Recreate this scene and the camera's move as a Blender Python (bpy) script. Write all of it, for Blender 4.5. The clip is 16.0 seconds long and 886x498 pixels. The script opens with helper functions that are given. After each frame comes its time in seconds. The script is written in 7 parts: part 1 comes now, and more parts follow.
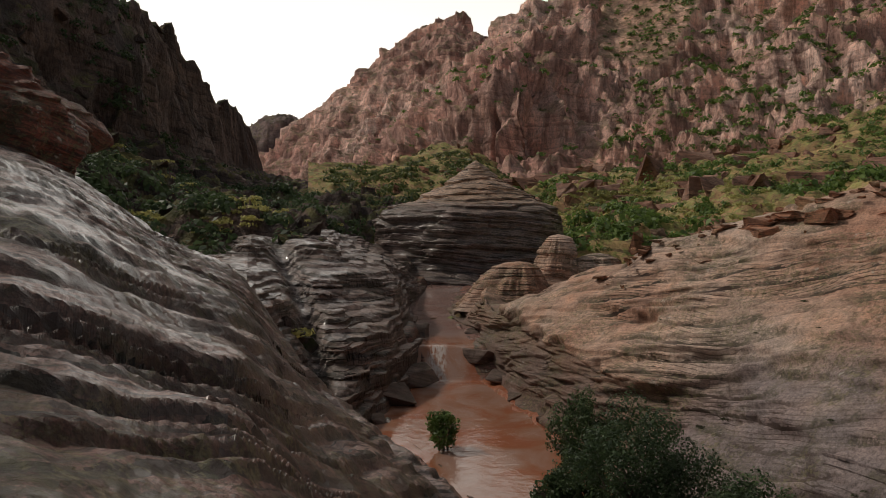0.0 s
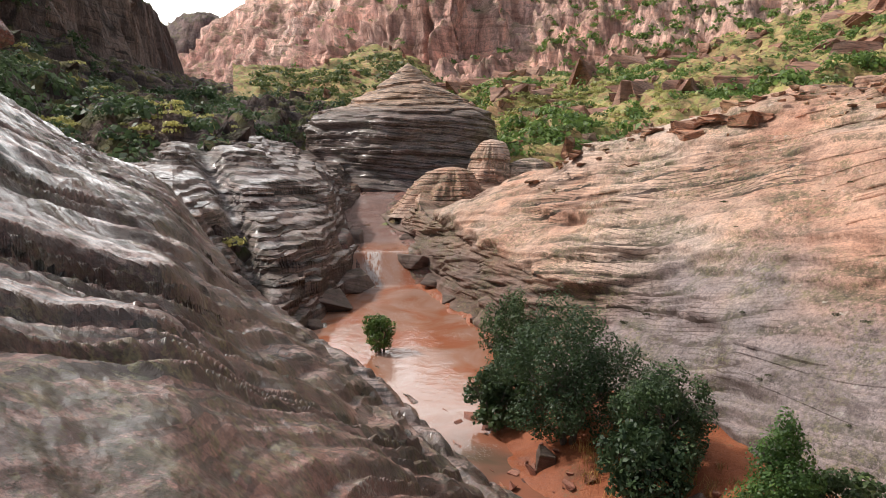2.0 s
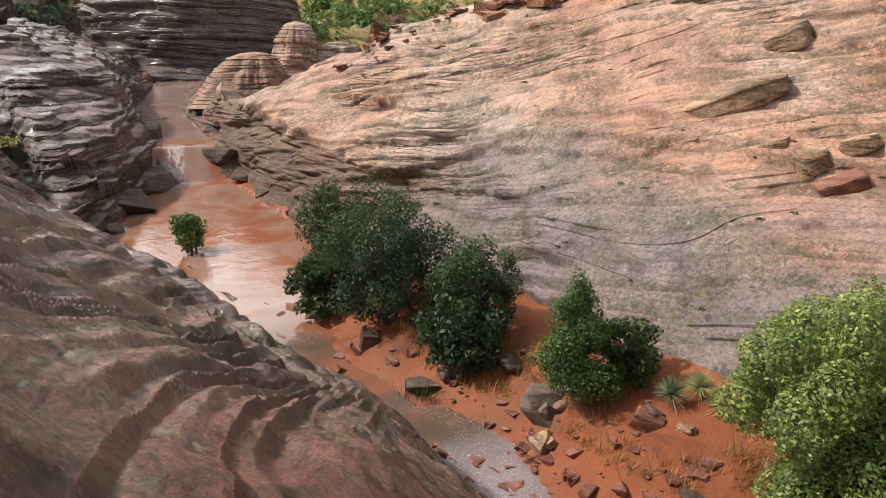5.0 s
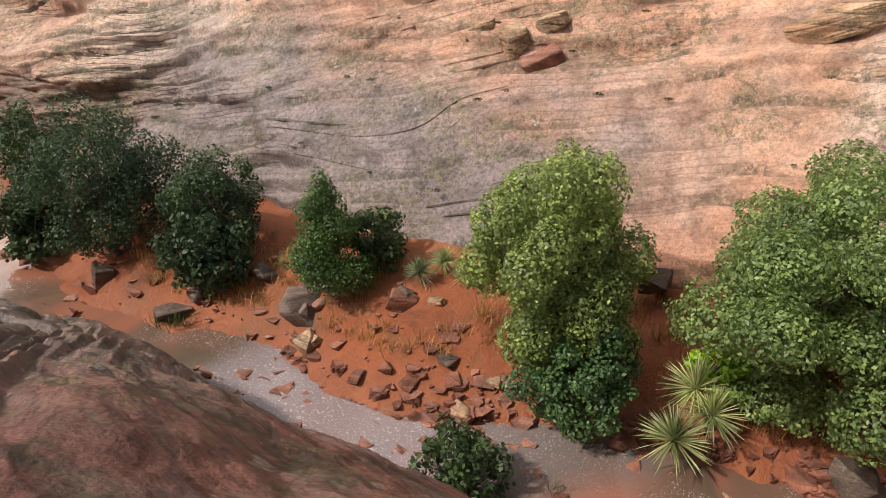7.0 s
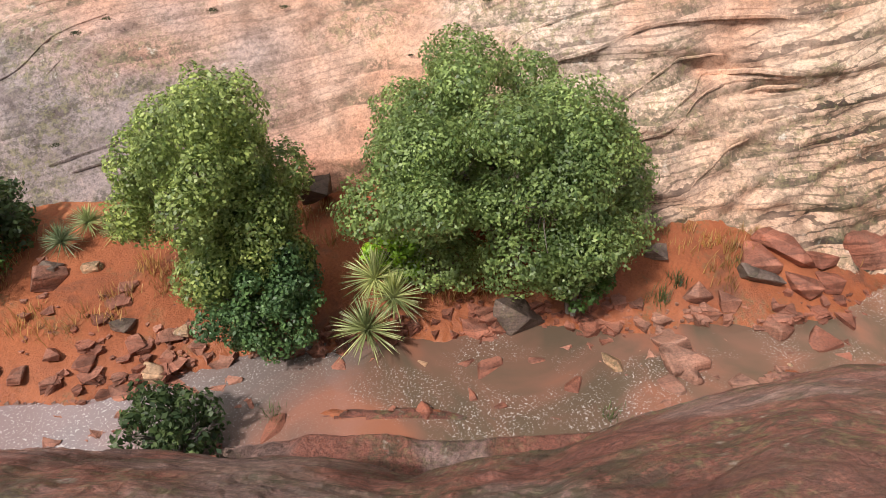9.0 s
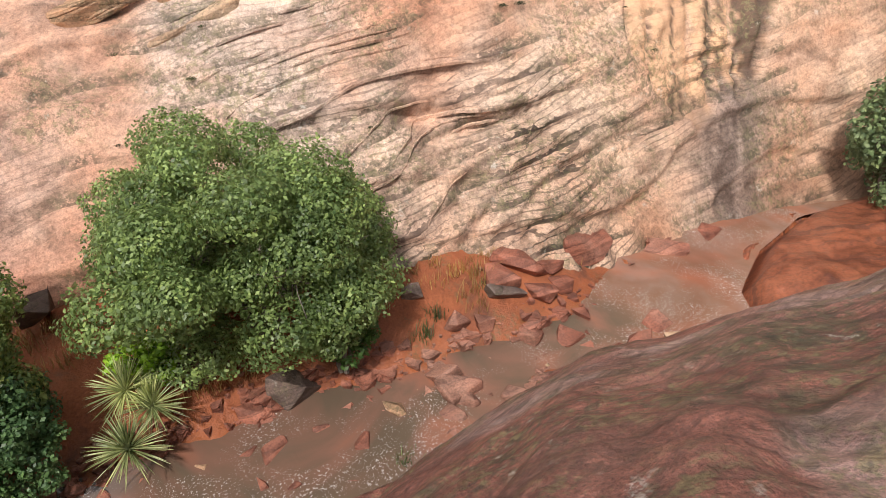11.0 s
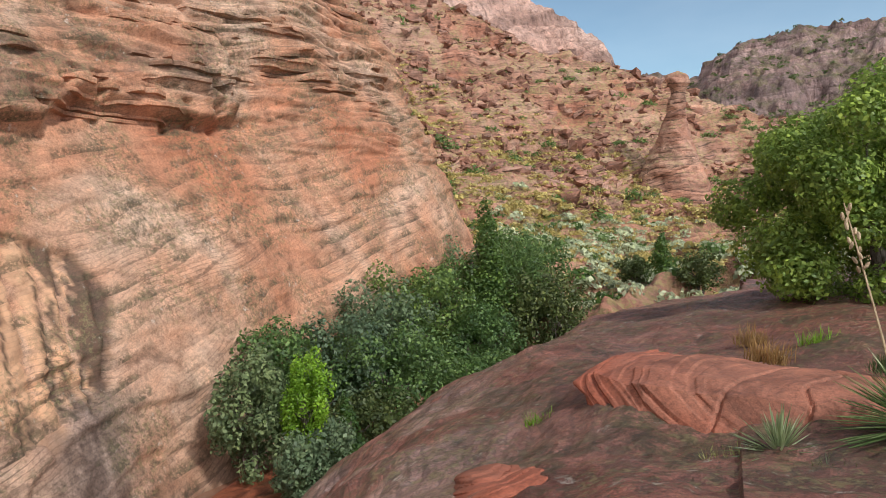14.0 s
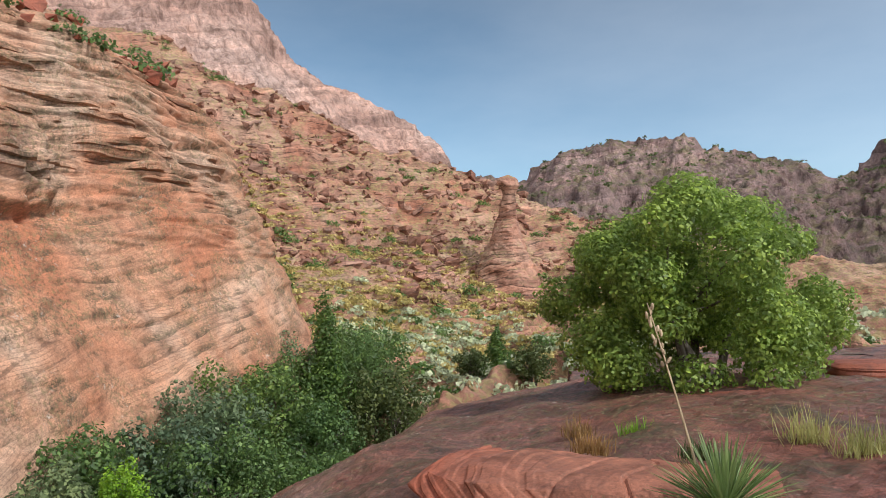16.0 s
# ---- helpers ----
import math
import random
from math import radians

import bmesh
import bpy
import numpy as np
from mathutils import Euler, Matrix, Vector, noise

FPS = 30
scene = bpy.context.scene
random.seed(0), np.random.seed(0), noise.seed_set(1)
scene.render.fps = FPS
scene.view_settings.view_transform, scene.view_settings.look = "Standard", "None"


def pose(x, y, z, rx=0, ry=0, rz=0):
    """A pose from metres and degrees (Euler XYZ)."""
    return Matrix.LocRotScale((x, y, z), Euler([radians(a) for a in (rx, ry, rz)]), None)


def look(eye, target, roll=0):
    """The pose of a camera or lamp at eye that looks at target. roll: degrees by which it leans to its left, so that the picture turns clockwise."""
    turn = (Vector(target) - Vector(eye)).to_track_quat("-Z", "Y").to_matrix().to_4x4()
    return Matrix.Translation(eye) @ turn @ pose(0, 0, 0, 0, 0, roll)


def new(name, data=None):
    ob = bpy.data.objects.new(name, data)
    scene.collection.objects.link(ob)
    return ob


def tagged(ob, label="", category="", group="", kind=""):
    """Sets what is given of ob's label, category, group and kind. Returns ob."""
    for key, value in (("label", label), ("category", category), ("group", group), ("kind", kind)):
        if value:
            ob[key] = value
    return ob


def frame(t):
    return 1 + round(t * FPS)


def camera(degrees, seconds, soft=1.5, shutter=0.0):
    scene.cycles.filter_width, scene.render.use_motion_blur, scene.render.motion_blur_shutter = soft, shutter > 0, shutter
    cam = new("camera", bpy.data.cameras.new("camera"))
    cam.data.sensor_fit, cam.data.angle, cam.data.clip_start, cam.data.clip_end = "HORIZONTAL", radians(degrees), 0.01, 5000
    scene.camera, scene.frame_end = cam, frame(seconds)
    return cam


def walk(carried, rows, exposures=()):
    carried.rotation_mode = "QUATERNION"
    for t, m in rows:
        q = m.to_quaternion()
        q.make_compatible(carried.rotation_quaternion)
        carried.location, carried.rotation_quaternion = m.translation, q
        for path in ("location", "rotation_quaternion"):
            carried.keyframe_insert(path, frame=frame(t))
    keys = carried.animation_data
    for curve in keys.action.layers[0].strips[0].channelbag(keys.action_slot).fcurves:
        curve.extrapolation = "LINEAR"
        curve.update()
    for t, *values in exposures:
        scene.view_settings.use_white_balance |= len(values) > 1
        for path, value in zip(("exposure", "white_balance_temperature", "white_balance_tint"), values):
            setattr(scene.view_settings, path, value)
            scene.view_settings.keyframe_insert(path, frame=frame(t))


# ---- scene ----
cam = camera(64.9, 16.0, soft=0.5)
ROWS = [
    (0.0, 0.000, 0.000, 7.000, 88.40, -0.75, 0.02),
    (0.5, 0.006, -0.001, 6.990, 86.48, -0.50, -1.19),
    (1.0, 0.015, -0.002, 6.979, 84.38, -0.34, -2.81),
    (1.5, 0.024, -0.004, 6.968, 82.29, -0.37, -4.57),
    (2.0, 0.028, -0.005, 6.960, 80.80, -0.46, -5.39),
    (2.5, 0.036, -0.007, 6.952, 79.13, -0.59, -6.83),
    (3.0, 0.045, -0.011, 6.942, 77.20, -0.57, -8.68),
    (5.5, 0.126, -0.048, 6.904, 69.73, 0.03, -26.60),
    (6.0, 0.152, -0.069, 6.892, 67.13, 0.37, -33.52),
    (6.5, 0.169, -0.085, 6.884, 65.42, -0.01, -38.19),
    (7.0, 0.183, -0.102, 6.876, 63.88, -0.18, -42.68),
    (7.5, 0.199, -0.128, 6.864, 61.18, 0.26, -49.28),
    (8.0, 0.219, -0.165, 6.854, 58.94, 0.18, -58.57),
    (10.5, 0.261, -0.293, 6.860, 60.30, 0.45, -88.74),
    (11.0, 0.264, -0.325, 6.869, 62.27, 0.89, -95.84),
    (11.5, 0.267, -0.361, 6.885, 65.79, 0.06, -102.85),
    (12.0, 0.267, -0.389, 6.905, 69.82, 0.54, -108.72),
    (12.5, 0.254, -0.436, 6.926, 74.01, -0.13, -118.13),
    (13.0, 0.231, -0.481, 6.945, 77.83, -0.36, -127.97),
    (13.5, 0.203, -0.517, 6.967, 82.06, -0.28, -136.78),
    (14.0, 0.172, -0.545, 6.991, 86.71, -0.54, -144.89),
    (14.5, 0.152, -0.559, 7.008, 89.99, -0.70, -149.63),
    (15.0, 0.133, -0.569, 7.017, 91.73, -0.77, -153.66),
    (15.5, 0.124, -0.572, 7.027, 93.54, -0.64, -155.50),
    (16.0, 0.113, -0.577, 7.032, 94.56, -0.62, -157.87),
]
# seconds, stops, kelvin, tint
EXPOSURES = [(0.0, -1.9, 7000, 10), (0.6, -1.2, 6800, 10), (1.2, -0.72, 6600, 10), (2.0, -0.36, 6500, 10), (4.0, -0.32, 6500, 10), (7.0, -0.34, 6700, 10), (8.2, -0.03, 6600, 10), (10.5, -0.08, 6400, 10),
             (11.5, -0.36, 6400, 10), (12.5, -0.64, 6350, 10), (14.0, -0.70, 6200, 10), (16.0, -0.65, 6150, 10)]
walk(cam, [(t, pose(x, y, z, rx, ry, rz)) for t, x, y, z, rx, ry, rz in ROWS], EXPOSURES)

# ---------------------------------------------------------------- sky and sun
SUN_AZ, SUN_EL = -74.0, 46.0     # clockwise from +y, above the horizon


def build_world():
    w = bpy.data.worlds.new("sky")
    scene.world = w
    w.use_nodes = True
    nt = w.node_tree
    nt.nodes.clear()
    N, Lk = nt.nodes.new, nt.links.new
    sky = N("ShaderNodeTexSky")
    sky.sky_type, sky.sun_disc = "NISHITA", False
    sky.sun_elevation, sky.sun_rotation = radians(SUN_EL), radians(SUN_AZ)
    sky.air_density, sky.dust_density, sky.ozone_density = 1.0, 1.5, 1.0
    co = N("ShaderNodeTexCoord")
    mp = N("ShaderNodeMapping")
    mp.inputs["Scale"].default_value = (1.0, 1.0, 2.6)
    Lk(co.outputs["Generated"], mp.inputs[0])
    no = N("ShaderNodeTexNoise")
    no.inputs["Scale"].default_value, no.inputs["Detail"].default_value, no.inputs["Roughness"].default_value = 1.6, 7.0, 0.55
    Lk(mp.outputs[0], no.inputs["Vector"])
    # cloud cover thickens towards the sun's side of the sky
    dot = N("ShaderNodeVectorMath")
    dot.operation = "DOT_PRODUCT"
    a = radians(-25.0)
    dot.inputs[1].default_value = (math.sin(a), math.cos(a), 0.1)
    Lk(co.outputs["Generated"], dot.inputs[0])
    mad = N("ShaderNodeMath")
    mad.operation = "MULTIPLY_ADD"
    mad.inputs[1].default_value = 0.46
    Lk(dot.outputs["Value"], mad.inputs[0])
    soft = N("ShaderNodeMath")
    soft.operation = "MULTIPLY_ADD"
    soft.inputs[1].default_value, soft.inputs[2].default_value = 0.25, 0.33
    Lk(no.outputs["Fac"], soft.inputs[0])
    Lk(soft.outputs[0], mad.inputs[2])
    ramp = N("ShaderNodeValToRGB")
    ramp.color_ramp.elements[0].position, ramp.color_ramp.elements[1].position = 0.0, 0.80
    Lk(mad.outputs[0], ramp.inputs[0])
    mix = N("ShaderNodeMix")
    mix.data_type = "RGBA"
    Lk(ramp.outputs["Color"], mix.inputs["Factor"])
    tint = N("ShaderNodeVectorMath")
    tint.operation = "MULTIPLY"
    tint.inputs[1].default_value = (1.0, 1.12, 1.06)
    Lk(sky.outputs[0], tint.inputs[0])
    Lk(tint.outputs[0], mix.inputs["A"])
    mix.inputs["B"].default_value = (11.4, 11.3, 11.2, 1)
    glow = N("ShaderNodeMapRange")
    Lk(dot.outputs["Value"], glow.inputs[0])
    glow.inputs[1].default_value, glow.inputs[2].default_value, glow.inputs[3].default_value, glow.inputs[4].default_value = 0.2, 1.0, 1.0, 1.9
    bright = N("ShaderNodeVectorMath")
    bright.operation = "SCALE"
    Lk(mix.outputs["Result"], bright.inputs[0])
    # haze: the sky pales towards the horizon
    sep = N("ShaderNodeSeparateXYZ")
    Lk(co.outputs["Generated"], sep.inputs[0])
    haze = N("ShaderNodeMapRange")
    haze.interpolation_type = "SMOOTHSTEP"
    Lk(sep.outputs["Z"], haze.inputs[0])
    haze.inputs[1].default_value, haze.inputs[2].default_value, haze.inputs[3].default_value, haze.inputs[4].default_value = 0.0, 0.75, 2.9, 0.95
    both = N("ShaderNodeMath")
    both.operation = "MULTIPLY"
    Lk(glow.outputs[0], both.inputs[0])
    Lk(haze.outputs[0], both.inputs[1])
    Lk(both.outputs[0], bright.inputs["Scale"])
    bg = N("ShaderNodeBackground")
    bg.inputs["Strength"].default_value = 0.088
    out = N("ShaderNodeOutputWorld")
    Lk(bright.outputs[0], bg.inputs["Color"])
    Lk(bg.outputs[0], out.inputs[0])


build_world()
sun = new("sun", bpy.data.lights.new("sun", "SUN"))
sun.data.energy, sun.data.angle, sun.data.color = 5.0, radians(4.0), (1.0, 0.95, 0.88)
_a, _e = radians(SUN_AZ), radians(SUN_EL)
sun.matrix_world = look((0, 0, 60), (-60 * math.sin(_a) * math.cos(_e), -60 * math.cos(_a) * math.cos(_e), 60 - 60 * math.sin(_e)))

# ---------------------------------------------------------------- noise
def hash3(i, j, k, seed):
    h = (i * 374761393 + j * 668265263 + k * 2147483647 + seed * 144269504) & 0x7FFFFFFF
    h = ((h ^ (h >> 13)) * 1274126177) & 0x7FFFFFFF
    h = ((h ^ (h >> 16)) * 668265263) & 0x7FFFFFFF
    return (h ^ (h >> 15)).astype(np.float32) / np.float32(0x7FFFFFFF)


def vnoise(x, y, z, seed=0):
    """Smooth value noise in -1..1."""
    x, y, z = np.broadcast_arrays(np.asarray(x, float), np.asarray(y, float), np.asarray(z, float))
    xi, yi, zi = np.floor(x).astype(np.int64), np.floor(y).astype(np.int64), np.floor(z).astype(np.int64)
    fx, fy, fz = x - xi, y - yi, z - zi
    fx, fy, fz = (f * f * f * (f * (f * 6 - 15) + 10) for f in (fx, fy, fz))
    r = 0
    for a in (0, 1):
        wa = fx if a else 1 - fx
        for b in (0, 1):
            wb = wa * (fy if b else 1 - fy)
            for c in (0, 1):
                r = r + wb * (fz if c else 1 - fz) * hash3(xi + a, yi + b, zi + c, seed)
    return r * 2 - 1


def fbm(x, y, z, octaves=4, seed=0, rough=0.5):
    r, amp, f = 0, 1.0, 1.0
    for o in range(octaves):
        r = r + amp * vnoise(x * f + 17.3 * o, y * f - 9.1 * o, z * f + 5.7 * o, seed + o)
        amp *= rough
        f *= 2.03
    return r


def ridged(x, y, z, octaves=4, seed=0):
    r, amp, f = 0, 1.0, 1.0
    for o in range(octaves):
        r = r + amp * (1 - 2 * np.abs(vnoise(x * f + 3.3 * o, y * f, z * f - 7.7 * o, seed + o)))
        amp *= 0.5
        f *= 2.1
    return r


def smooth(a, b, v):
    t = np.clip((v - a) / (b - a), 0, 1)
    return t * t * (3 - 2 * t)


def smin(a, b, k):
    h = np.clip(0.5 + 0.5 * (b - a) / k, 0, 1)
    return b + (a - b) * h - k * h * (1 - h)


def strata(P, dip, period, seed, wander=0.6):
    """Ledge profile of bedded sandstone at the points P: 0 in the joints, 1 on the noses of the beds."""
    x, y, z = P[..., 0], P[..., 1], P[..., 2]
    q = (z + dip[0] * x + dip[1] * y + wander * fbm(x * 0.12, y * 0.12, z * 0.2, 3, seed)) / period
    q = q + 0.25 * vnoise(x * 0.9, y * 0.9, z * 3, seed + 9)
    i = np.floor(q)
    f = q - i
    own = hash3(i.astype(np.int64), i.astype(np.int64) * 0, i.astype(np.int64) * 0 + 3, seed)
    return smooth(0.0, 0.12, f) * (1 - 0.75 * smooth(0.3, 1.0, f)) * (0.3 + 0.7 * own)


def bed_coord(P, dip, period, seed, wander, wob=1.0):
    x, y, z = P[..., 0], P[..., 1], P[..., 2]
    q = (z + dip[0] * x + dip[1] * y + wander * fbm(x * 0.11, y * 0.11, z * 0.15, 3, seed)) / period
    q = q + wob * (0.16 * vnoise(x * 1.1, y * 1.1, z * 2, seed + 9) + 0.07 * vnoise(x * 4.1, y * 4.1, z * 5, seed + 10))
    q = q + 0.42 * vnoise(q * 0.7, 0 * q, 0 * q, seed + 11)
    i = np.floor(q)
    return i, q - i


def beds(P, dip, period, seed, wander=0.6, riser=0.16, reach=0.35, wob=1.0):
    """Height steps of bedded rock: sharp risers, beds of uneven thickness that die out sideways; and a mask of the open joints."""
    i, f = bed_coord(P, dip, period, seed, wander, wob)
    amp = np.clip(0.55 + 1.3 * vnoise(P[..., 0] * reach, P[..., 1] * reach, i * 3.7, seed + 13), 0, 1.15)
    return period * amp * (smooth(1 - riser, 1.0, f) - f), amp * smooth(1 - 1.3 * riser, 1 - 0.5 * riser, f)


def plates(P, dip, period, seed, wander=0.6, reach=0.5, lip=0.12, wob=1.0):
    """Each bed stands out or lies back by its own amount (-1..1), which changes slowly along it."""
    x, y = P[..., 0], P[..., 1]
    i, f = bed_coord(P, dip, period, seed, wander, wob)
    a, b = vnoise(x * reach, y * reach, i * 5.31, seed + 17), vnoise(x * reach, y * reach, (i + 1) * 5.31, seed + 17)
    t = smooth(1 - lip, 1.0, f)
    return a * (1 - t) + b * t


# ---------------------------------------------------------------- materials
def node_mat(name):
    m = bpy.data.materials.new(name)
    m.use_nodes = True
    nt = m.node_tree
    return m, nt, nt.nodes["Principled BSDF"]


def tex_coord(nt, scale=(1, 1, 1), rot=(0, 0, 0)):
    g = nt.nodes.new("ShaderNodeNewGeometry")
    mp = nt.nodes.new("ShaderNodeMapping")
    mp.inputs["Scale"].default_value, mp.inputs["Rotation"].default_value = scale, rot
    nt.links.new(g.outputs["Position"], mp.inputs[0])
    return mp.outputs[0]


def noise_tex(nt, co, scale, detail=5, rough=0.55, distortion=0.0):
    n = nt.nodes.new("ShaderNodeTexNoise")
    n.inputs["Scale"].default_value, n.inputs["Detail"].default_value = scale, detail
    n.inputs["Roughness"].default_value, n.inputs["Distortion"].default_value = rough, distortion
    nt.links.new(co, n.inputs["Vector"])
    return n.outputs["Fac"]


def ramp(nt, fac, stops):
    r = nt.nodes.new("ShaderNodeValToRGB")
    e = r.color_ramp.elements
    while len(e) < len(stops):
        e.new(0.5)
    for el, (p, c) in zip(e, stops):
        el.position, el.color = p, (*c, 1) if len(c) == 3 else c
    nt.links.new(fac, r.inputs[0])
    return r.outputs["Color"]


def mixc(nt, fac, a, b, blend="MIX"):
    m = nt.nodes.new("ShaderNodeMix")
    m.data_type, m.blend_type = "RGBA", blend
    for s, v in (("Factor", fac), ("A", a), ("B", b)):
        if isinstance(v, (int, float)):
            m.inputs[s].default_value = v
        elif isinstance(v, tuple):
            m.inputs[s].default_value = (*v, 1)
        else:
            nt.links.new(v, m.inputs[s])
    return m.outputs["Result"]


def mathn(nt, op, a, b=0.0, c=None):
    m = nt.nodes.new("ShaderNodeMath")
    m.operation = op
    for i, v in enumerate((a, b) if c is None else (a, b, c)):
        if isinstance(v, (int, float)):
            m.inputs[i].default_value = v
        else:
            nt.links.new(v, m.inputs[i])
    return m.outputs[0]


def attr(nt, name):
    a = nt.nodes.new("ShaderNodeAttribute")
    a.attribute_name = name
    return a.outputs["Fac"]


def bump(nt, bsdf, height, strength, distance):
    b = nt.nodes.new("ShaderNodeBump")
    b.inputs["Strength"].default_value, b.inputs["Distance"].default_value = strength, distance
    nt.links.new(height, b.inputs["Height"])
    nt.links.new(b.outputs[0], bsdf.inputs["Normal"])


def bed_lines(nt, dip, period, warp, seed=0.0, unit=1.0, gape=0.24, often=0.40, level=None):
    """Bedding: a saw across the beds (0..1), the bed's own random value, and a mask of the open joints between beds."""
    g = nt.nodes.new("ShaderNodeNewGeometry")
    d = nt.nodes.new("ShaderNodeVectorMath")
    d.operation = "DOT_PRODUCT"
    d.inputs[1].default_value = (dip[0] / period, dip[1] / period, 1.0 / period)
    nt.links.new(g.outputs["Position"], d.inputs[0])
    off = nt.nodes.new("ShaderNodeVectorMath")
    off.operation = "ADD"
    off.inputs[1].default_value = (seed, seed * 1.7, 0)
    nt.links.new(g.outputs["Position"], off.inputs[0])
    w1 = noise_tex(nt, off.outputs[0], 0.16 / unit, 2, 0.5)
    w2 = noise_tex(nt, off.outputs[0], 1.3 / unit, 3, 0.5)
    along = d.outputs["Value"] if level is None else mathn(nt, "MULTIPLY", level, 1.0 / period)
    q = mathn(nt, "MULTIPLY_ADD", w1, warp * unit / period, along)
    q = mathn(nt, "MULTIPLY_ADD", w2, 0.13 * unit / period, q)
    saw = mathn(nt, "FRACT", q)
    wn = nt.nodes.new("ShaderNodeTexWhiteNoise")
    wn.noise_dimensions = "1D"
    nt.links.new(mathn(nt, "FLOOR", q), wn.inputs["W"])
    brk = noise_tex(nt, off.outputs[0], 2.2 / unit, 4, 0.65)
    edge = mathn(nt, "MULTIPLY", ramp(nt, brk, [(often, (0, 0, 0)), (often + 0.24, (1, 1, 1))]), gape)
    line = mathn(nt, "LESS_THAN", saw, edge)
    return saw, wn.outputs["Value"], line


def rock_material(name, cols, dip=(0.1, 0.1), beds=(0.5, 0.14), warp=3.0, unit=1.0, lichen=0.0, rough=(0.6, 0.9), wet=False, streak=0.0,
                  dark=(0.05, 0.035, 0.03), veg=0.0, joint=0.7, relief=1.0, ledges=False, band=1.0, gape=0.24, often=0.40, moss_at=0.50, grit=0.0, bedded=False, film_sheen_base=(0.17, 0.135, 0.135), film_rough=0.22,
                  veg_cols=((0.34, (0.045, 0.06, 0.02)), (0.48, (0.10, 0.105, 0.035)), (0.58, (0.24, 0.21, 0.075)), (0.7, (0.06, 0.085, 0.025)))):
    """Bedded sandstone: colours by large blotches and by the beds, thin open joints, painted riser shade, lichen
    crusts, an optional wet film with painted sheen, or scrub cover.
    """
    m, nt, bsdf = node_mat(name)
    co = tex_coord(nt)
    big = noise_tex(nt, co, 0.16 / unit, 5, 0.6, 0.4)
    mid = noise_tex(nt, co, 1.1 / unit, 7, 0.66, 0.5)
    fine = noise_tex(nt, co, 14 / unit, 6, 0.75)
    saw1, own1, line1 = bed_lines(nt, dip, beds[0] * unit, warp, 0.0, unit, gape, often, attr(nt, "bed") if bedded else None)
    saw2, own2, line2 = bed_lines(nt, (dip[0] * 1.15 + 0.03, dip[1] * 1.15), beds[1] * unit, warp, 31.0, unit, gape * 1.2, often, attr(nt, "bed") if bedded else None)
    base = ramp(nt, big, [(0.36, cols[0]), (0.5, cols[1]), (0.64, cols[2])])
    base = mixc(nt, 0.55 * band, base, ramp(nt, own1, [(0.0, (0.58, 0.52, 0.5)), (0.5, (1.0, 1.0, 1.0)), (1.0, (1.25, 1.18, 1.12))]), "MULTIPLY")
    base = mixc(nt, 0.45 * band, base, ramp(nt, own2, [(0.0, (0.55, 0.5, 0.48)), (0.5, (1.0, 1.0, 1.0)), (1.0, (1.3, 1.24, 1.2))]), "MULTIPLY")
    t2 = ramp(nt, mid, [(0.34, (0.45, 0.41, 0.39)), (0.5, (1.0, 1.0, 1.0)), (0.68, (1.28, 1.2, 1.14))])
    base = mixc(nt, 0.8, base, t2, "MULTIPLY")
    t3 = ramp(nt, fine, [(0.34, (0.38, 0.36, 0.35)), (0.5, (1.0, 1.0, 1.0)), (0.66, (1.4, 1.34, 1.28))])
    base = mixc(nt, 0.6, base, t3, "MULTIPLY")
    if grit:
        t4 = ramp(nt, noise_tex(nt, co, 48 / unit, 4, 0.8), [(0.36, (0.35, 0.33, 0.32)), (0.5, (1.0, 1.0, 1.0)), (0.62, (1.5, 1.45, 1.4))])
        t3 = mixc(nt, grit, t3, t4, "MULTIPLY")
        base = mixc(nt, grit, base, t4, "MULTIPLY")
    fresh = attr(nt, "fresh")
    base = mixc(nt, fresh, base, mixc(nt, 0.7, (0.64, 0.405, 0.275), t2, "MULTIPLY"))
    base = mixc(nt, mathn(nt, "MULTIPLY", attr(nt, "grey"), 0.92), base, mixc(nt, 1.0, mixc(nt, 1.0, (0.22, 0.185, 0.19), t2, "MULTIPLY"), t3, "MULTIPLY"))
    patch = ramp(nt, noise_tex(nt, co, 0.33 / unit, 3, 0.6), [(0.42, (0.65, 0.65, 0.65) if wet else (0.25, 0.25, 0.25)), (0.56, (1, 1, 1))])
    lines = mathn(nt, "MULTIPLY", mathn(nt, "MAXIMUM", line1, mathn(nt, "MULTIPLY", line2, 0.8)), patch)
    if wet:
        # besides the coat, the wet film's sheen is mixed into the base colour
        base = mixc(nt, mathn(nt, "MULTIPLY", attr(nt, "wet"), 0.85), base, mixc(nt, 0.8, mixc(nt, 0.9, film_sheen_base, t2, "MULTIPLY"), t3, "MULTIPLY"))
    if ledges:
        lines = mathn(nt, "MULTIPLY", lines, mathn(nt, "MULTIPLY_ADD", attr(nt, "ledge"), 0.75, 0.3 if wet else 0.35))
        # ledge risers: their shade is painted in along with the open joints
        lines = mathn(nt, "MAXIMUM", lines, mathn(nt, "MULTIPLY", attr(nt, "crevice_shade"), 0.8))
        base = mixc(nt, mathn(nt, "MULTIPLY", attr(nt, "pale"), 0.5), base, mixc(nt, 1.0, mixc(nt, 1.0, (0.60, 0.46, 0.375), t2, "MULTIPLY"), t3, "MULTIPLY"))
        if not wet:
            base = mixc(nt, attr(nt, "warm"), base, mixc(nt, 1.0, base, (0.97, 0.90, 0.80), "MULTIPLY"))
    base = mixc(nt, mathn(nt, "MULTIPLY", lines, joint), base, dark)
    # real stains, and recess shade painted with the same dark colour
    stain_shade = attr(nt, "stain_shade")
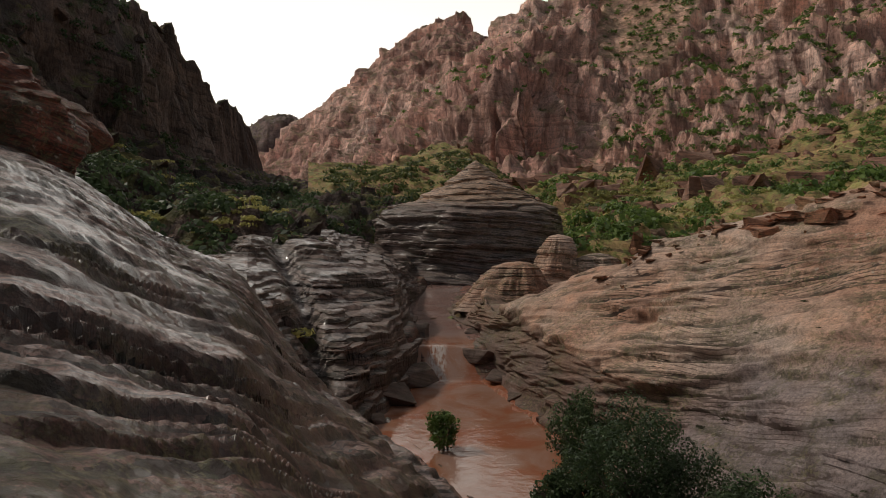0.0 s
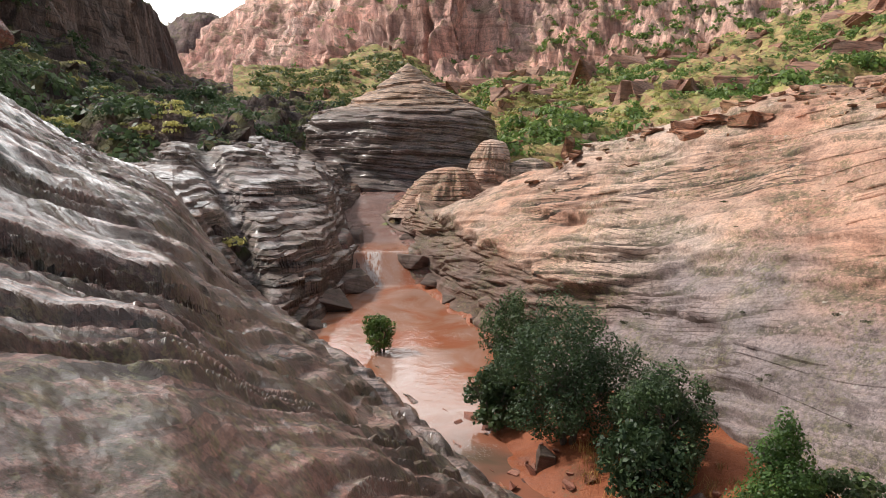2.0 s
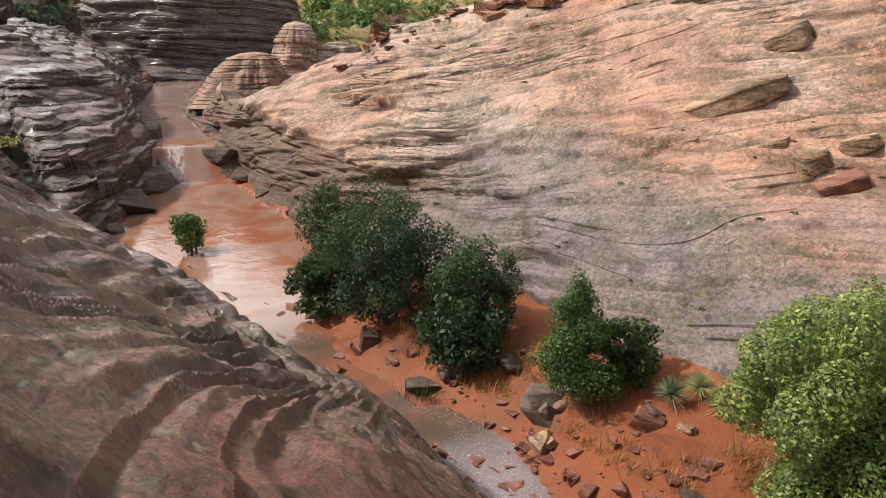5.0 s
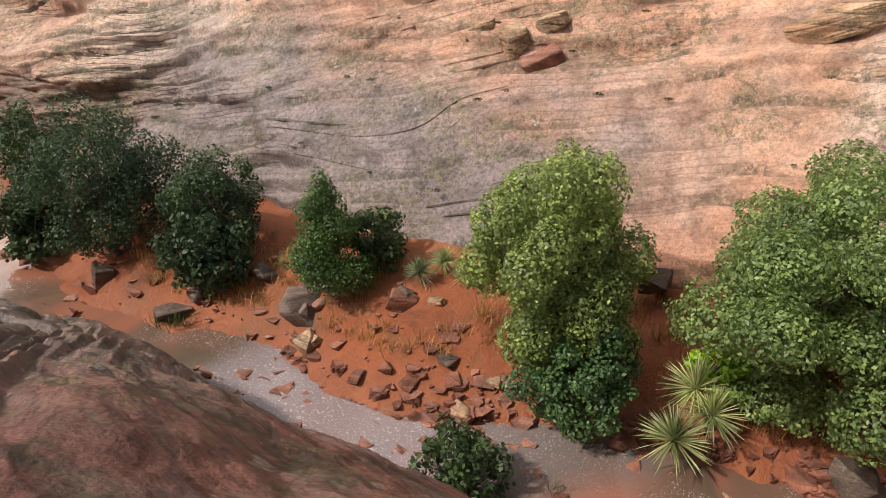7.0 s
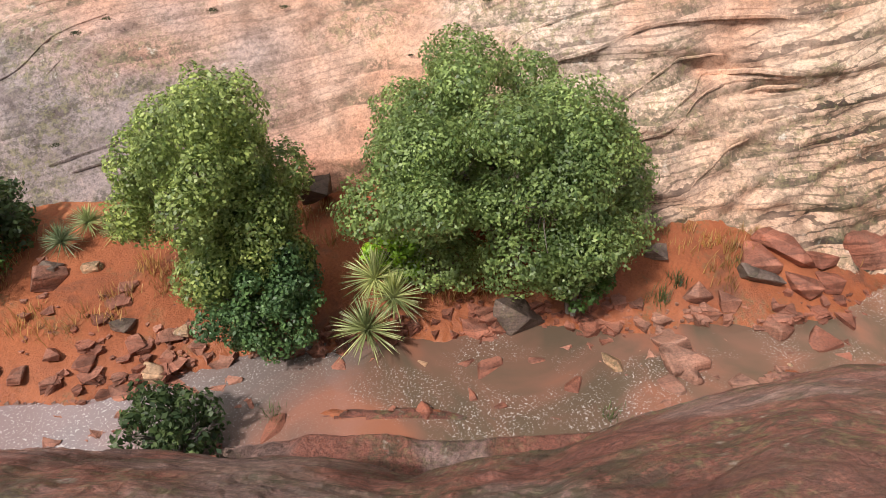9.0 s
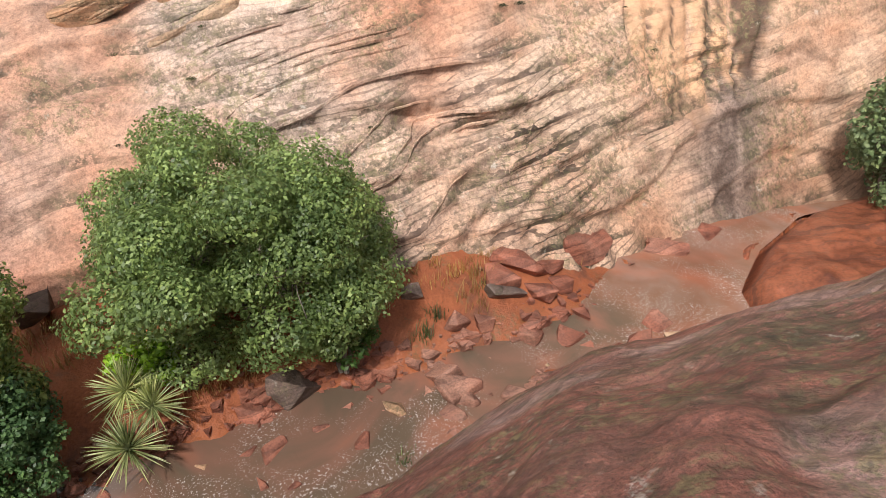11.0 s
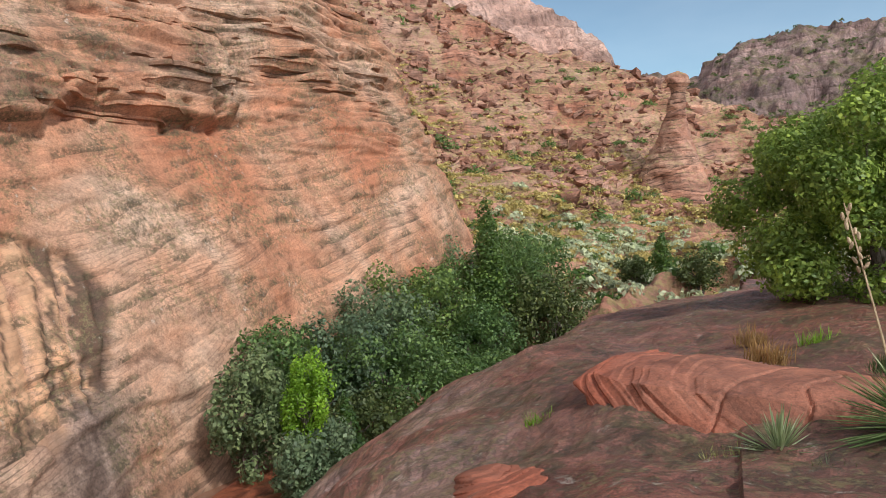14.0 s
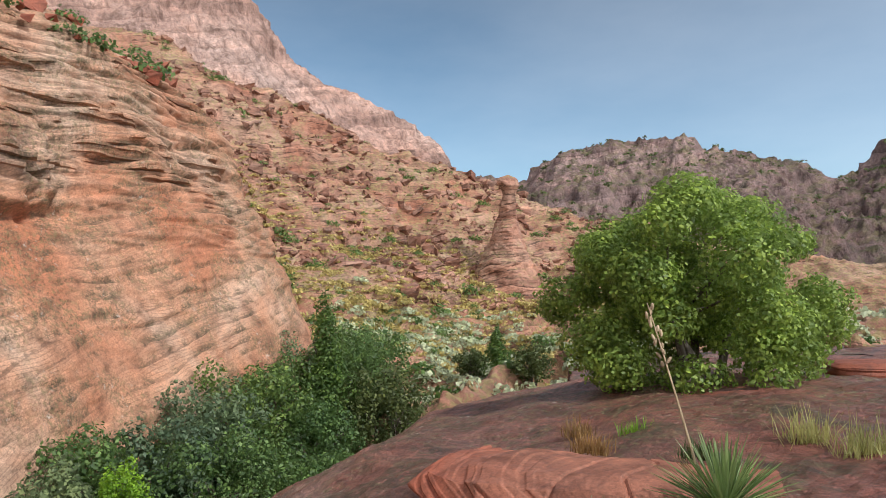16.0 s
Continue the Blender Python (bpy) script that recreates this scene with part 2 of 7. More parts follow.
    base = mixc(nt, stain_shade, base, mixc(nt, 0.8, dark, t3, "MULTIPLY"))
    if streak:
        cf = tex_coord(nt, (1, 1, 0.09))
        s2 = ramp(nt, noise_tex(nt, cf, 4.5 / unit, 5, 0.7), [(0.38, (0.55, 0.50, 0.48)), (0.5, (1.1, 1.1, 1.1)), (0.64, (1.4, 1.36, 1.32))])
        base = mixc(nt, 0.85, base, s2, "MULTIPLY")
        cs = tex_coord(nt, (1, 1, 0.07))
        st = ramp(nt, noise_tex(nt, cs, 1.1 / unit, 5, 0.65), [(0.5, (0, 0, 0)), (0.6, (1, 1, 1))])
        base = mixc(nt, mathn(nt, "MULTIPLY", st, streak), base, dark)
    if lichen:
        zone = ramp(nt, noise_tex(nt, co, 0.5 / unit, 3, 0.5), [(0.42, (0, 0, 0)), (0.56, (1, 1, 1))])
        speck = ramp(nt, noise_tex(nt, co, 6.5 / unit, 7, 0.85), [(0.49, (0, 0, 0)), (0.53, (1, 1, 1))])
        lc = ramp(nt, noise_tex(nt, co, 3.3 / unit, 4, 0.7), [(0.38, (0.06, 0.06, 0.025)), (0.46, (0.24, 0.21, 0.10)), (0.53, (0.035, 0.032, 0.022)), (0.60, (0.12, 0.10, 0.05)), (0.68, (0.55, 0.52, 0.46))])
        base = mixc(nt, mathn(nt, "MULTIPLY", mathn(nt, "MULTIPLY", zone, speck), lichen), base, lc)
        # moss along the joints
        where = ramp(nt, noise_tex(nt, co, 0.75 / unit, 4, 0.65), [(moss_at, (0, 0, 0)), (moss_at + 0.08, (1, 1, 1))])
        grainy = ramp(nt, noise_tex(nt, co, 9.0 / unit, 5, 0.8), [(0.42, (0, 0, 0)), (0.50, (1, 1, 1))])
        strip = ramp(nt, saw1, [(0.30, (1, 1, 1)), (0.62, (0.0, 0.0, 0.0) if not wet else (1, 1, 1))])
        moss = mathn(nt, "MULTIPLY", mathn(nt, "MULTIPLY", where, grainy), strip)
        mc = ramp(nt, noise_tex(nt, co, 5.0 / unit, 4, 0.7), [(0.4, (0.03, 0.029, 0.018)), (0.55, (0.075, 0.068, 0.035)), (0.66, (0.16, 0.14, 0.075))])
        base = mixc(nt, mathn(nt, "MULTIPLY", moss, min(1.0, lichen)), base, mc)
    if veg:
        g = nt.nodes.new("ShaderNodeNewGeometry")
        sep = nt.nodes.new("ShaderNodeSeparateXYZ")
        nt.links.new(g.outputs["Normal"], sep.inputs[0])
        gentle = ramp(nt, sep.outputs["Z"], [(0.45, (0, 0, 0)), (0.75, (1, 1, 1))])
        tuft = ramp(nt, noise_tex(nt, co, 3.0 / unit, 6, 0.7), [(0.48, (0, 0, 0)), (0.53, (1, 1, 1))])
        gc = ramp(nt, noise_tex(nt, co, 1.4 / unit, 6, 0.7), veg_cols)
        base = mixc(nt, mathn(nt, "MULTIPLY", mathn(nt, "MULTIPLY", gentle, tuft), veg), base, gc)
    rr = nt.nodes.new("ShaderNodeMapRange")
    if wet:
        w = attr(nt, "wet")
        film = mathn(nt, "MULTIPLY", w, ramp(nt, mid, [(0.42, (0.0, 0.0, 0.0)), (0.56, (1, 1, 1))]))
        nt.links.new(film, rr.inputs[0])
        rr.inputs[3].default_value, rr.inputs[4].default_value = 0.55, 0.30
        nt.links.new(film, bsdf.inputs["Coat Weight"])
        bsdf.inputs["Coat Roughness"].default_value, bsdf.inputs["Coat IOR"].default_value = film_rough, 1.55
    else:
        nt.links.new(mid, rr.inputs[0])
        rr.inputs[3].default_value, rr.inputs[4].default_value = rough
    nt.links.new(rr.outputs[0], bsdf.inputs["Roughness"])
    bsdf.inputs["Specular IOR Level"].default_value = 0.35
    nt.links.new(base, bsdf.inputs["Base Color"])
    h = mathn(nt, "MULTIPLY_ADD", mathn(nt, "POWER", saw1, 0.5), 1.0, mathn(nt, "MULTIPLY", mathn(nt, "POWER", saw2, 0.5), 0.4))
    h = mathn(nt, "MULTIPLY", h, patch)
    if ledges:
        h = mathn(nt, "MULTIPLY", h, mathn(nt, "MULTIPLY_ADD", attr(nt, "ledge"), 0.75, 0.12))
    h = mathn(nt, "MULTIPLY_ADD", mid, 1.1, mathn(nt, "MULTIPLY_ADD", fine, 0.4, h))
    if streak:
        h = mathn(nt, "MULTIPLY_ADD", noise_tex(nt, tex_coord(nt, (1, 1, 0.12)), 1.6 / unit, 6, 0.7), 2.2, h)
    bump(nt, bsdf, h, 1.0, 0.10 * unit * relief)
    return m


def soil_material():
    m, nt, bsdf = node_mat("red_sand")
    co = tex_coord(nt)
    base = ramp(nt, noise_tex(nt, co, 0.7, 6, 0.65, 0.5), [(0.32, (0.14, 0.048, 0.026)), (0.44, (0.30, 0.088, 0.036)), (0.62, (0.37, 0.115, 0.047)), (0.74, (0.23, 0.10, 0.055))])
    grain = noise_tex(nt, co, 22, 5, 0.75)
    base = mixc(nt, 0.7, base, ramp(nt, grain, [(0.3, (0.6, 0.56, 0.52)), (0.6, (1.08, 1.05, 1.0))]), "MULTIPLY")
    litter = mathn(nt, "MULTIPLY", ramp(nt, noise_tex(nt, co, 1.1, 4), [(0.52, (0, 0, 0)), (0.62, (1, 1, 1))]), ramp(nt, noise_tex(nt, co, 14, 5, 0.8), [(0.48, (0, 0, 0)), (0.56, (1, 1, 1))]))
    base = mixc(nt, mathn(nt, "MULTIPLY", litter, 0.75), base, (0.16, 0.10, 0.045))
    nt.links.new(base, bsdf.inputs["Base Color"])
    w = attr(nt, "wet")
    rr = nt.nodes.new("ShaderNodeMapRange")
    nt.links.new(w, rr.inputs[0])
    rr.inputs[3].default_value, rr.inputs[4].default_value = 0.9, 0.3
    nt.links.new(rr.outputs[0], bsdf.inputs["Roughness"])
    bump(nt, bsdf, mathn(nt, "MULTIPLY_ADD", noise_tex(nt, co, 3.0, 6, 0.6), 1.0, mathn(nt, "MULTIPLY", grain, 0.35)), 0.8, 0.09)
    return m


def water_material():
    m, nt, bsdf = node_mat("muddy_water")
    co = tex_coord(nt)
    base = ramp(nt, noise_tex(nt, co, 0.5, 4, 0.5, 0.8), [(0.36, (0.30, 0.12, 0.075)), (0.48, (0.20, 0.105, 0.075)), (0.60, (0.12, 0.085, 0.06))])
    silt = ramp(nt, noise_tex(nt, co, 0.4, 4, 0.55, 1.2), [(0.38, (0.30, 0.10, 0.05)), (0.5, (0.31, 0.145, 0.092)), (0.62, (0.34, 0.20, 0.155))])
    base = mixc(nt, attr(nt, "silt"), base, silt)
    # pale lilac sky reflection, painted into the water colour on some reaches
    base = mixc(nt, mathn(nt, "MULTIPLY", attr(nt, "sheen_reach"), 0.8), base, (0.27, 0.22, 0.23))
    spread = mathn(nt, "MAXIMUM", attr(nt, "sheen_reach"), ramp(nt, noise_tex(nt, co, 0.5, 3), [(0.50, (0, 0, 0)), (0.58, (1, 1, 1))]))
    foam = mathn(nt, "MULTIPLY", spread, ramp(nt, noise_tex(nt, co, 30, 4, 0.7), [(0.585, (0, 0, 0)), (0.61, (1, 1, 1))]))
    fall = mathn(nt, "MULTIPLY", attr(nt, "fall"), ramp(nt, noise_tex(nt, tex_coord(nt, (3, 1, 0.4)), 3.0, 4, 0.7), [(0.42, (0, 0, 0)), (0.55, (1, 1, 1))]))
    base = mixc(nt, mathn(nt, "MULTIPLY", mathn(nt, "MAXIMUM", foam, fall), 0.8), base, (0.62, 0.56, 0.53))
    nt.links.new(base, bsdf.inputs["Base Color"])
    bsdf.inputs["Roughness"].default_value = 0.06
    bsdf.inputs["IOR"].default_value = 1.45
    bump(nt, bsdf, noise_tex(nt, co, 2.4, 4, 0.6, 0.8), 0.16, 0.05)
    return m


def leaf_material(name, dark, light, rough=0.5, trans=0.25):
    m, nt, bsdf = node_mat(name)
    g = nt.nodes.new("ShaderNodeNewGeometry")
    co = tex_coord(nt)
    a = ramp(nt, g.outputs["Random Per Island"], [(0.0, dark), (0.6, tuple((p + q) / 2 for p, q in zip(dark, light))), (1.0, light)])
    b = ramp(nt, noise_tex(nt, co, 1.8, 3), [(0.34, (0.42, 0.46, 0.42)), (0.5, (0.9, 0.9, 0.85)), (0.64, (1.35, 1.3, 1.1))])
    oi = nt.nodes.new("ShaderNodeObjectInfo")
    own = ramp(nt, oi.outputs["Random"], [(0.0, (0.72, 0.80, 0.84)), (0.5, (1.0, 1.0, 0.95)), (1.0, (1.28, 1.16, 0.92))])
    nt.links.new(mixc(nt, 1.0, mixc(nt, 0.85, a, b, "MULTIPLY"), own, "MULTIPLY"), bsdf.inputs["Base Color"])
    bsdf.inputs["Roughness"].default_value = rough
    bsdf.inputs["Specular IOR Level"].default_value = 0.35
    tr = nt.nodes.new("ShaderNodeBsdfTranslucent")
    tr.inputs[0].default_value = (*[min(1, c * 1.5) for c in light], 1)
    mx = nt.nodes.new("ShaderNodeMixShader")
    mx.inputs[0].default_value = trans
    out = nt.nodes["Material Output"]
    nt.links.new(bsdf.outputs[0], mx.inputs[1])
    nt.links.new(tr.outputs[0], mx.inputs[2])
    nt.links.new(mx.outputs[0], out.inputs[0])
    return m


def bark_material(name, a, b):
    m, nt, bsdf = node_mat(name)
    co = tex_coord(nt, (1, 1, 0.2))
    n = noise_tex(nt, co, 26, 5, 0.7)
    nt.links.new(ramp(nt, n, [(0.35, a), (0.65, b)]), bsdf.inputs["Base Color"])
    bsdf.inputs["Roughness"].default_value = 0.9
    bump(nt, bsdf, n, 0.8, 0.02)
    return m


M_EAST = rock_material("sandstone_slab", [(0.44, 0.195, 0.122), (0.50, 0.295, 0.21), (0.55, 0.415, 0.345)], (0.05, 0.25), (0.55, 0.13), 2.0, 1.0, lichen=0.65, joint=0.95, dark=(0.06, 0.036, 0.028), ledges=True, relief=0.5, band=0.35, moss_at=0.50, grit=0.45, often=0.34)
# its film colour is paler than the rock: sky sheen painted in
M_WEST = rock_material("wet_sandstone", [(0.19, 0.058, 0.038), (0.25, 0.085, 0.058), (0.275, 0.125, 0.095)], (0, 0), (0.30, 0.095), 1.2, 1.0, lichen=0.75, wet=True, joint=0.95, ledges=True, dark=(0.028, 0.019, 0.017), band=0.35, relief=1.35, gape=0.34, often=0.36, moss_at=0.525, grit=0.75, bedded=True, film_sheen_base=(0.39, 0.31, 0.295))
M_RED = rock_material("red_sandstone", [(0.26, 0.075, 0.042), (0.31, 0.10, 0.06), (0.31, 0.13, 0.085)], (-0.6, 0.2), (0.5, 0.12), 1.0, 0.6, rough=(0.5, 0.8), band=0.1, joint=0.15, relief=0.2, grit=0.4)
M_SHELF = rock_material("wet_red_rock", [(0.22, 0.07, 0.037), (0.29, 0.092, 0.046), (0.33, 0.135, 0.08)], (-0.3, 0.2), (0.7, 0.2), 1.4, 1.0, rough=(0.3, 0.6), wet=True, band=0.15, joint=0.5, relief=0.5, grit=0.4, dark=(0.06, 0.03, 0.028), film_sheen_base=(0.27, 0.085, 0.045))
M_MID = rock_material("grey_sandstone", [(0.20, 0.135, 0.115), (0.26, 0.18, 0.152), (0.33, 0.23, 0.19)], (0.06, 0.02), (0.42, 0.15), 1.2, 1.3, lichen=0.3, wet=True, band=0.6, relief=0.8, gape=0.34, often=0.34, joint=0.85, dark=(0.035, 0.025, 0.023), film_sheen_base=(0.32, 0.265, 0.26))
M_GREEN = rock_material("scrub_slope", [(0.37, 0.255, 0.115), (0.42, 0.30, 0.14), (0.45, 0.25, 0.145)], (0.1, 0.1), (0.8, 0.3), 3.0, 3.0, veg=0.9, relief=1.2, veg_cols=[(0.34, (0.09, 0.12, 0.035)), (0.48, (0.24, 0.25, 0.075)), (0.58, (0.42, 0.38, 0.13)), (0.7, (0.13, 0.18, 0.05))])
M_TALUS = rock_material("talus_sandstone", [(0.34, 0.155, 0.10), (0.42, 0.23, 0.165), (0.46, 0.30, 0.22)], (0.1, 0.1), (0.8, 0.3), 3.0, 1.6, veg=0.7, relief=1.8, veg_cols=[(0.34, (0.10, 0.10, 0.035)), (0.48, (0.26, 0.215, 0.085)), (0.58, (0.40, 0.33, 0.14)), (0.7, (0.15, 0.15, 0.055))])
M_CLIFF = rock_material("mountain_sandstone", [(0.54, 0.30, 0.25), (0.72, 0.46, 0.385), (0.80, 0.60, 0.53)], (0.05, 0.04), (0.5, 0.17), 1.0, 14.0, streak=0.4, dark=(0.20, 0.105, 0.085), veg=0.5, joint=0.3, relief=0.9)
M_PALE = rock_material("pale_sandstone", [(0.36, 0.235, 0.195), (0.42, 0.29, 0.245), (0.47, 0.36, 0.32)], (0.1, 0.3), (0.6, 0.2), 2.0, 12.0, streak=0.3, dark=(0.22, 0.13, 0.10), joint=0.5)
M_FAR = rock_material("far_sandstone", [(0.19, 0.13, 0.125), (0.25, 0.175, 0.165), (0.31, 0.225, 0.215)], (0.1, 0.2), (0.5, 0.2), 1.0, 18.0, streak=0.35, dark=(0.12, 0.085, 0.08), veg=0.5, joint=0.5, relief=1.8)
# rock of the shaded west side: the shade is in the base colours
M_SHADE = rock_material("shaded_sandstone", [(0.10, 0.07, 0.062), (0.15, 0.105, 0.092), (0.21, 0.155, 0.14)], (0.05, 0.05), (0.5, 0.15), 1.0, 8.0, streak=0.7, dark=(0.05, 0.04, 0.04), veg=0.9, relief=1.8)
M_RUBBLE = rock_material("rubble_sandstone", [(0.24, 0.115, 0.078), (0.33, 0.18, 0.13), (0.40, 0.255, 0.195)], (0.1, 0.1), (0.8, 0.3), 2.0, 1.4, relief=0.8)
M_LEDGE = rock_material("orange_ledge_stone", [(0.36, 0.15, 0.085), (0.44, 0.23, 0.15), (0.48, 0.32, 0.24)], (0.1, 0.1), (0.35, 0.1), 0.6, 0.6, lichen=0.6, joint=0.8)
M_SOIL = soil_material()
M_WATER = water_material()
M_OAK = leaf_material("oak_leaves", (0.045, 0.082, 0.026), (0.36, 0.43, 0.15), 0.45, 0.25)
# darker copy of the oak leaves, with shade put into the colour
M_OAKSHADE = leaf_material("shaded_oak_leaves", (0.04, 0.085, 0.035), (0.14, 0.23, 0.09), 0.45, 0.2)
M_VALLEY = leaf_material("valley_oak_leaves", (0.04, 0.085, 0.028), (0.20, 0.30, 0.095))
M_MOSS = leaf_material("moss", (0.02, 0.024, 0.01), (0.07, 0.08, 0.03), 0.9, 0.05)
M_DARK = leaf_material("dark_oak_leaves", (0.018, 0.04, 0.018), (0.09, 0.135, 0.06))
M_JUNIPER = leaf_material("juniper_leaves", (0.035, 0.08, 0.022), (0.12, 0.20, 0.05))
M_BRUSH = leaf_material("brush_leaves", (0.05, 0.095, 0.028), (0.17, 0.26, 0.07))
M_BIGOAK = leaf_material("big_oak_leaves", (0.06, 0.12, 0.025), (0.29, 0.41, 0.10))
M_LIME = leaf_material("lime_leaves", (0.13, 0.26, 0.02), (0.30, 0.48, 0.05))
M_GREY = leaf_material("grey_green_leaves", (0.07, 0.115, 0.065), (0.20, 0.27, 0.16))
M_SAGE = leaf_material("sage_leaves", (0.28, 0.33, 0.22), (0.58, 0.62, 0.46))
M_SCRUB = leaf_material("scrub_leaves", (0.04, 0.065, 0.022), (0.14, 0.17, 0.06))
M_GRASS = leaf_material("dry_grass", (0.26, 0.25, 0.08), (0.52, 0.49, 0.20))
M_TAWNY = leaf_material("tawny_grass", (0.30, 0.25, 0.085), (0.58, 0.47, 0.20))
M_STRAW = leaf_material("straw", (0.24, 0.13, 0.05), (0.42, 0.27, 0.12))
M_YUCCA_PALE = leaf_material("pale_yucca_blades", (0.17, 0.22, 0.10), (0.42, 0.47, 0.27), 0.4, 0.15)
M_YUCCA = leaf_material("yucca_blades", (0.10, 0.17, 0.06), (0.27, 0.36, 0.16), 0.4, 0.15)
M_BARK = bark_material("grey_bark", (0.09, 0.07, 0.055), (0.2, 0.165, 0.14))
M_STALK = bark_material("dry_stalk", (0.36, 0.26, 0.16), (0.55, 0.43, 0.28))
M_GREYROCK = rock_material("grey_boulder_stone", [(0.13, 0.09, 0.078), (0.18, 0.13, 0.112), (0.25, 0.185, 0.16)], (0.2, 0.3), (0.4, 0.1), 1.0, 0.5, lichen=0.3, joint=0.3)
M_REDROCK = rock_material("red_cobble_stone", [(0.24, 0.09, 0.06), (0.31, 0.125, 0.085), (0.36, 0.19, 0.14)], (0.3, 0.2), (0.4, 0.12), 1.0, 0.5, rough=(0.35, 0.8), joint=0.3)
M_TANROCK = rock_material("tan_boulder_stone", [(0.42, 0.24, 0.14), (0.48, 0.30, 0.19), (0.5, 0.36, 0.25)], (0.2, 0.1), (0.4, 0.12), 1.0, 0.6, lichen=0.6, joint=0.5)
# ---------------------------------------------------------------- mesh helpers
def grid_mesh(name, P, mat, attrs=None, keep=None, smooth_faces=True):
    """One mesh from a grid of points (rows, columns, 3)."""
    n, m = P.shape[:2]
    idx = np.arange(n * m).reshape(n, m)
    q = np.stack([idx[:-1, :-1], idx[:-1, 1:], idx[1:, 1:], idx[1:, :-1]], -1).reshape(-1, 4)
    V = P.reshape(-1, 3)
    if keep is not None:
        q = q[keep.reshape(-1)]
        used = np.unique(q)
        back = np.zeros(n * m, int)
        back[used] = np.arange(len(used))
        q, V = back[q], V[used]
    me = bpy.data.meshes.new(name)
    me.vertices.add(len(V))
    me.vertices.foreach_set("co", V.astype(np.float32).ravel())
    me.loops.add(q.size)
    me.loops.foreach_set("vertex_index", q.astype(np.int32).ravel())
    me.polygons.add(len(q))
    me.polygons.foreach_set("loop_start", np.arange(0, q.size, 4, dtype=np.int32))
    me.polygons.foreach_set("use_smooth", np.full(len(q), smooth_faces))
    me.update(calc_edges=True)
    for key, val in (attrs or {}).items():
        a = me.attributes.new(key, "FLOAT", "POINT")
        v = np.broadcast_to(val, (n, m)).reshape(-1)
        a.data.foreach_set("value", (v if keep is None else v[used]).astype(np.float32))
    me.materials.append(mat)
    return new(name, me)


def grid_normals(P):
    a, b = np.gradient(P, axis=0), np.gradient(P, axis=1)
    n = np.cross(b, a)
    n /= np.linalg.norm(n, axis=-1, keepdims=True) + 1e-12
    flip = np.where(n[..., 2:] < 0, -1.0, 1.0)
    return n * flip


def spaced(pairs):
    """Coordinates along one axis: (value, step) pairs, the step changing evenly between them."""
    out = [pairs[0][0]]
    while out[-1] < pairs[-1][0]:
        out.append(out[-1] + np.interp(out[-1], [p[0] for p in pairs], [p[1] for p in pairs]))
    return np.array(out)


def side_of(line, X, Y):
    """Signed distance to a line of points; positive on the left hand of its direction."""
    best, sign = np.full(X.shape, 1e9), np.ones(X.shape)
    for (ax, ay), (bx, by) in zip(line[:-1], line[1:]):
        dx, dy = bx - ax, by - ay
        t = np.clip(((X - ax) * dx + (Y - ay) * dy) / (dx * dx + dy * dy), 0, 1)
        d = np.hypot(X - ax - t * dx, Y - ay - t * dy)
        s = np.where(dx * (Y - ay) - dy * (X - ax) >= 0, 1.0, -1.0)
        sign = np.where(d < best, s, sign)
        best = np.minimum(d, best)
    return best * sign


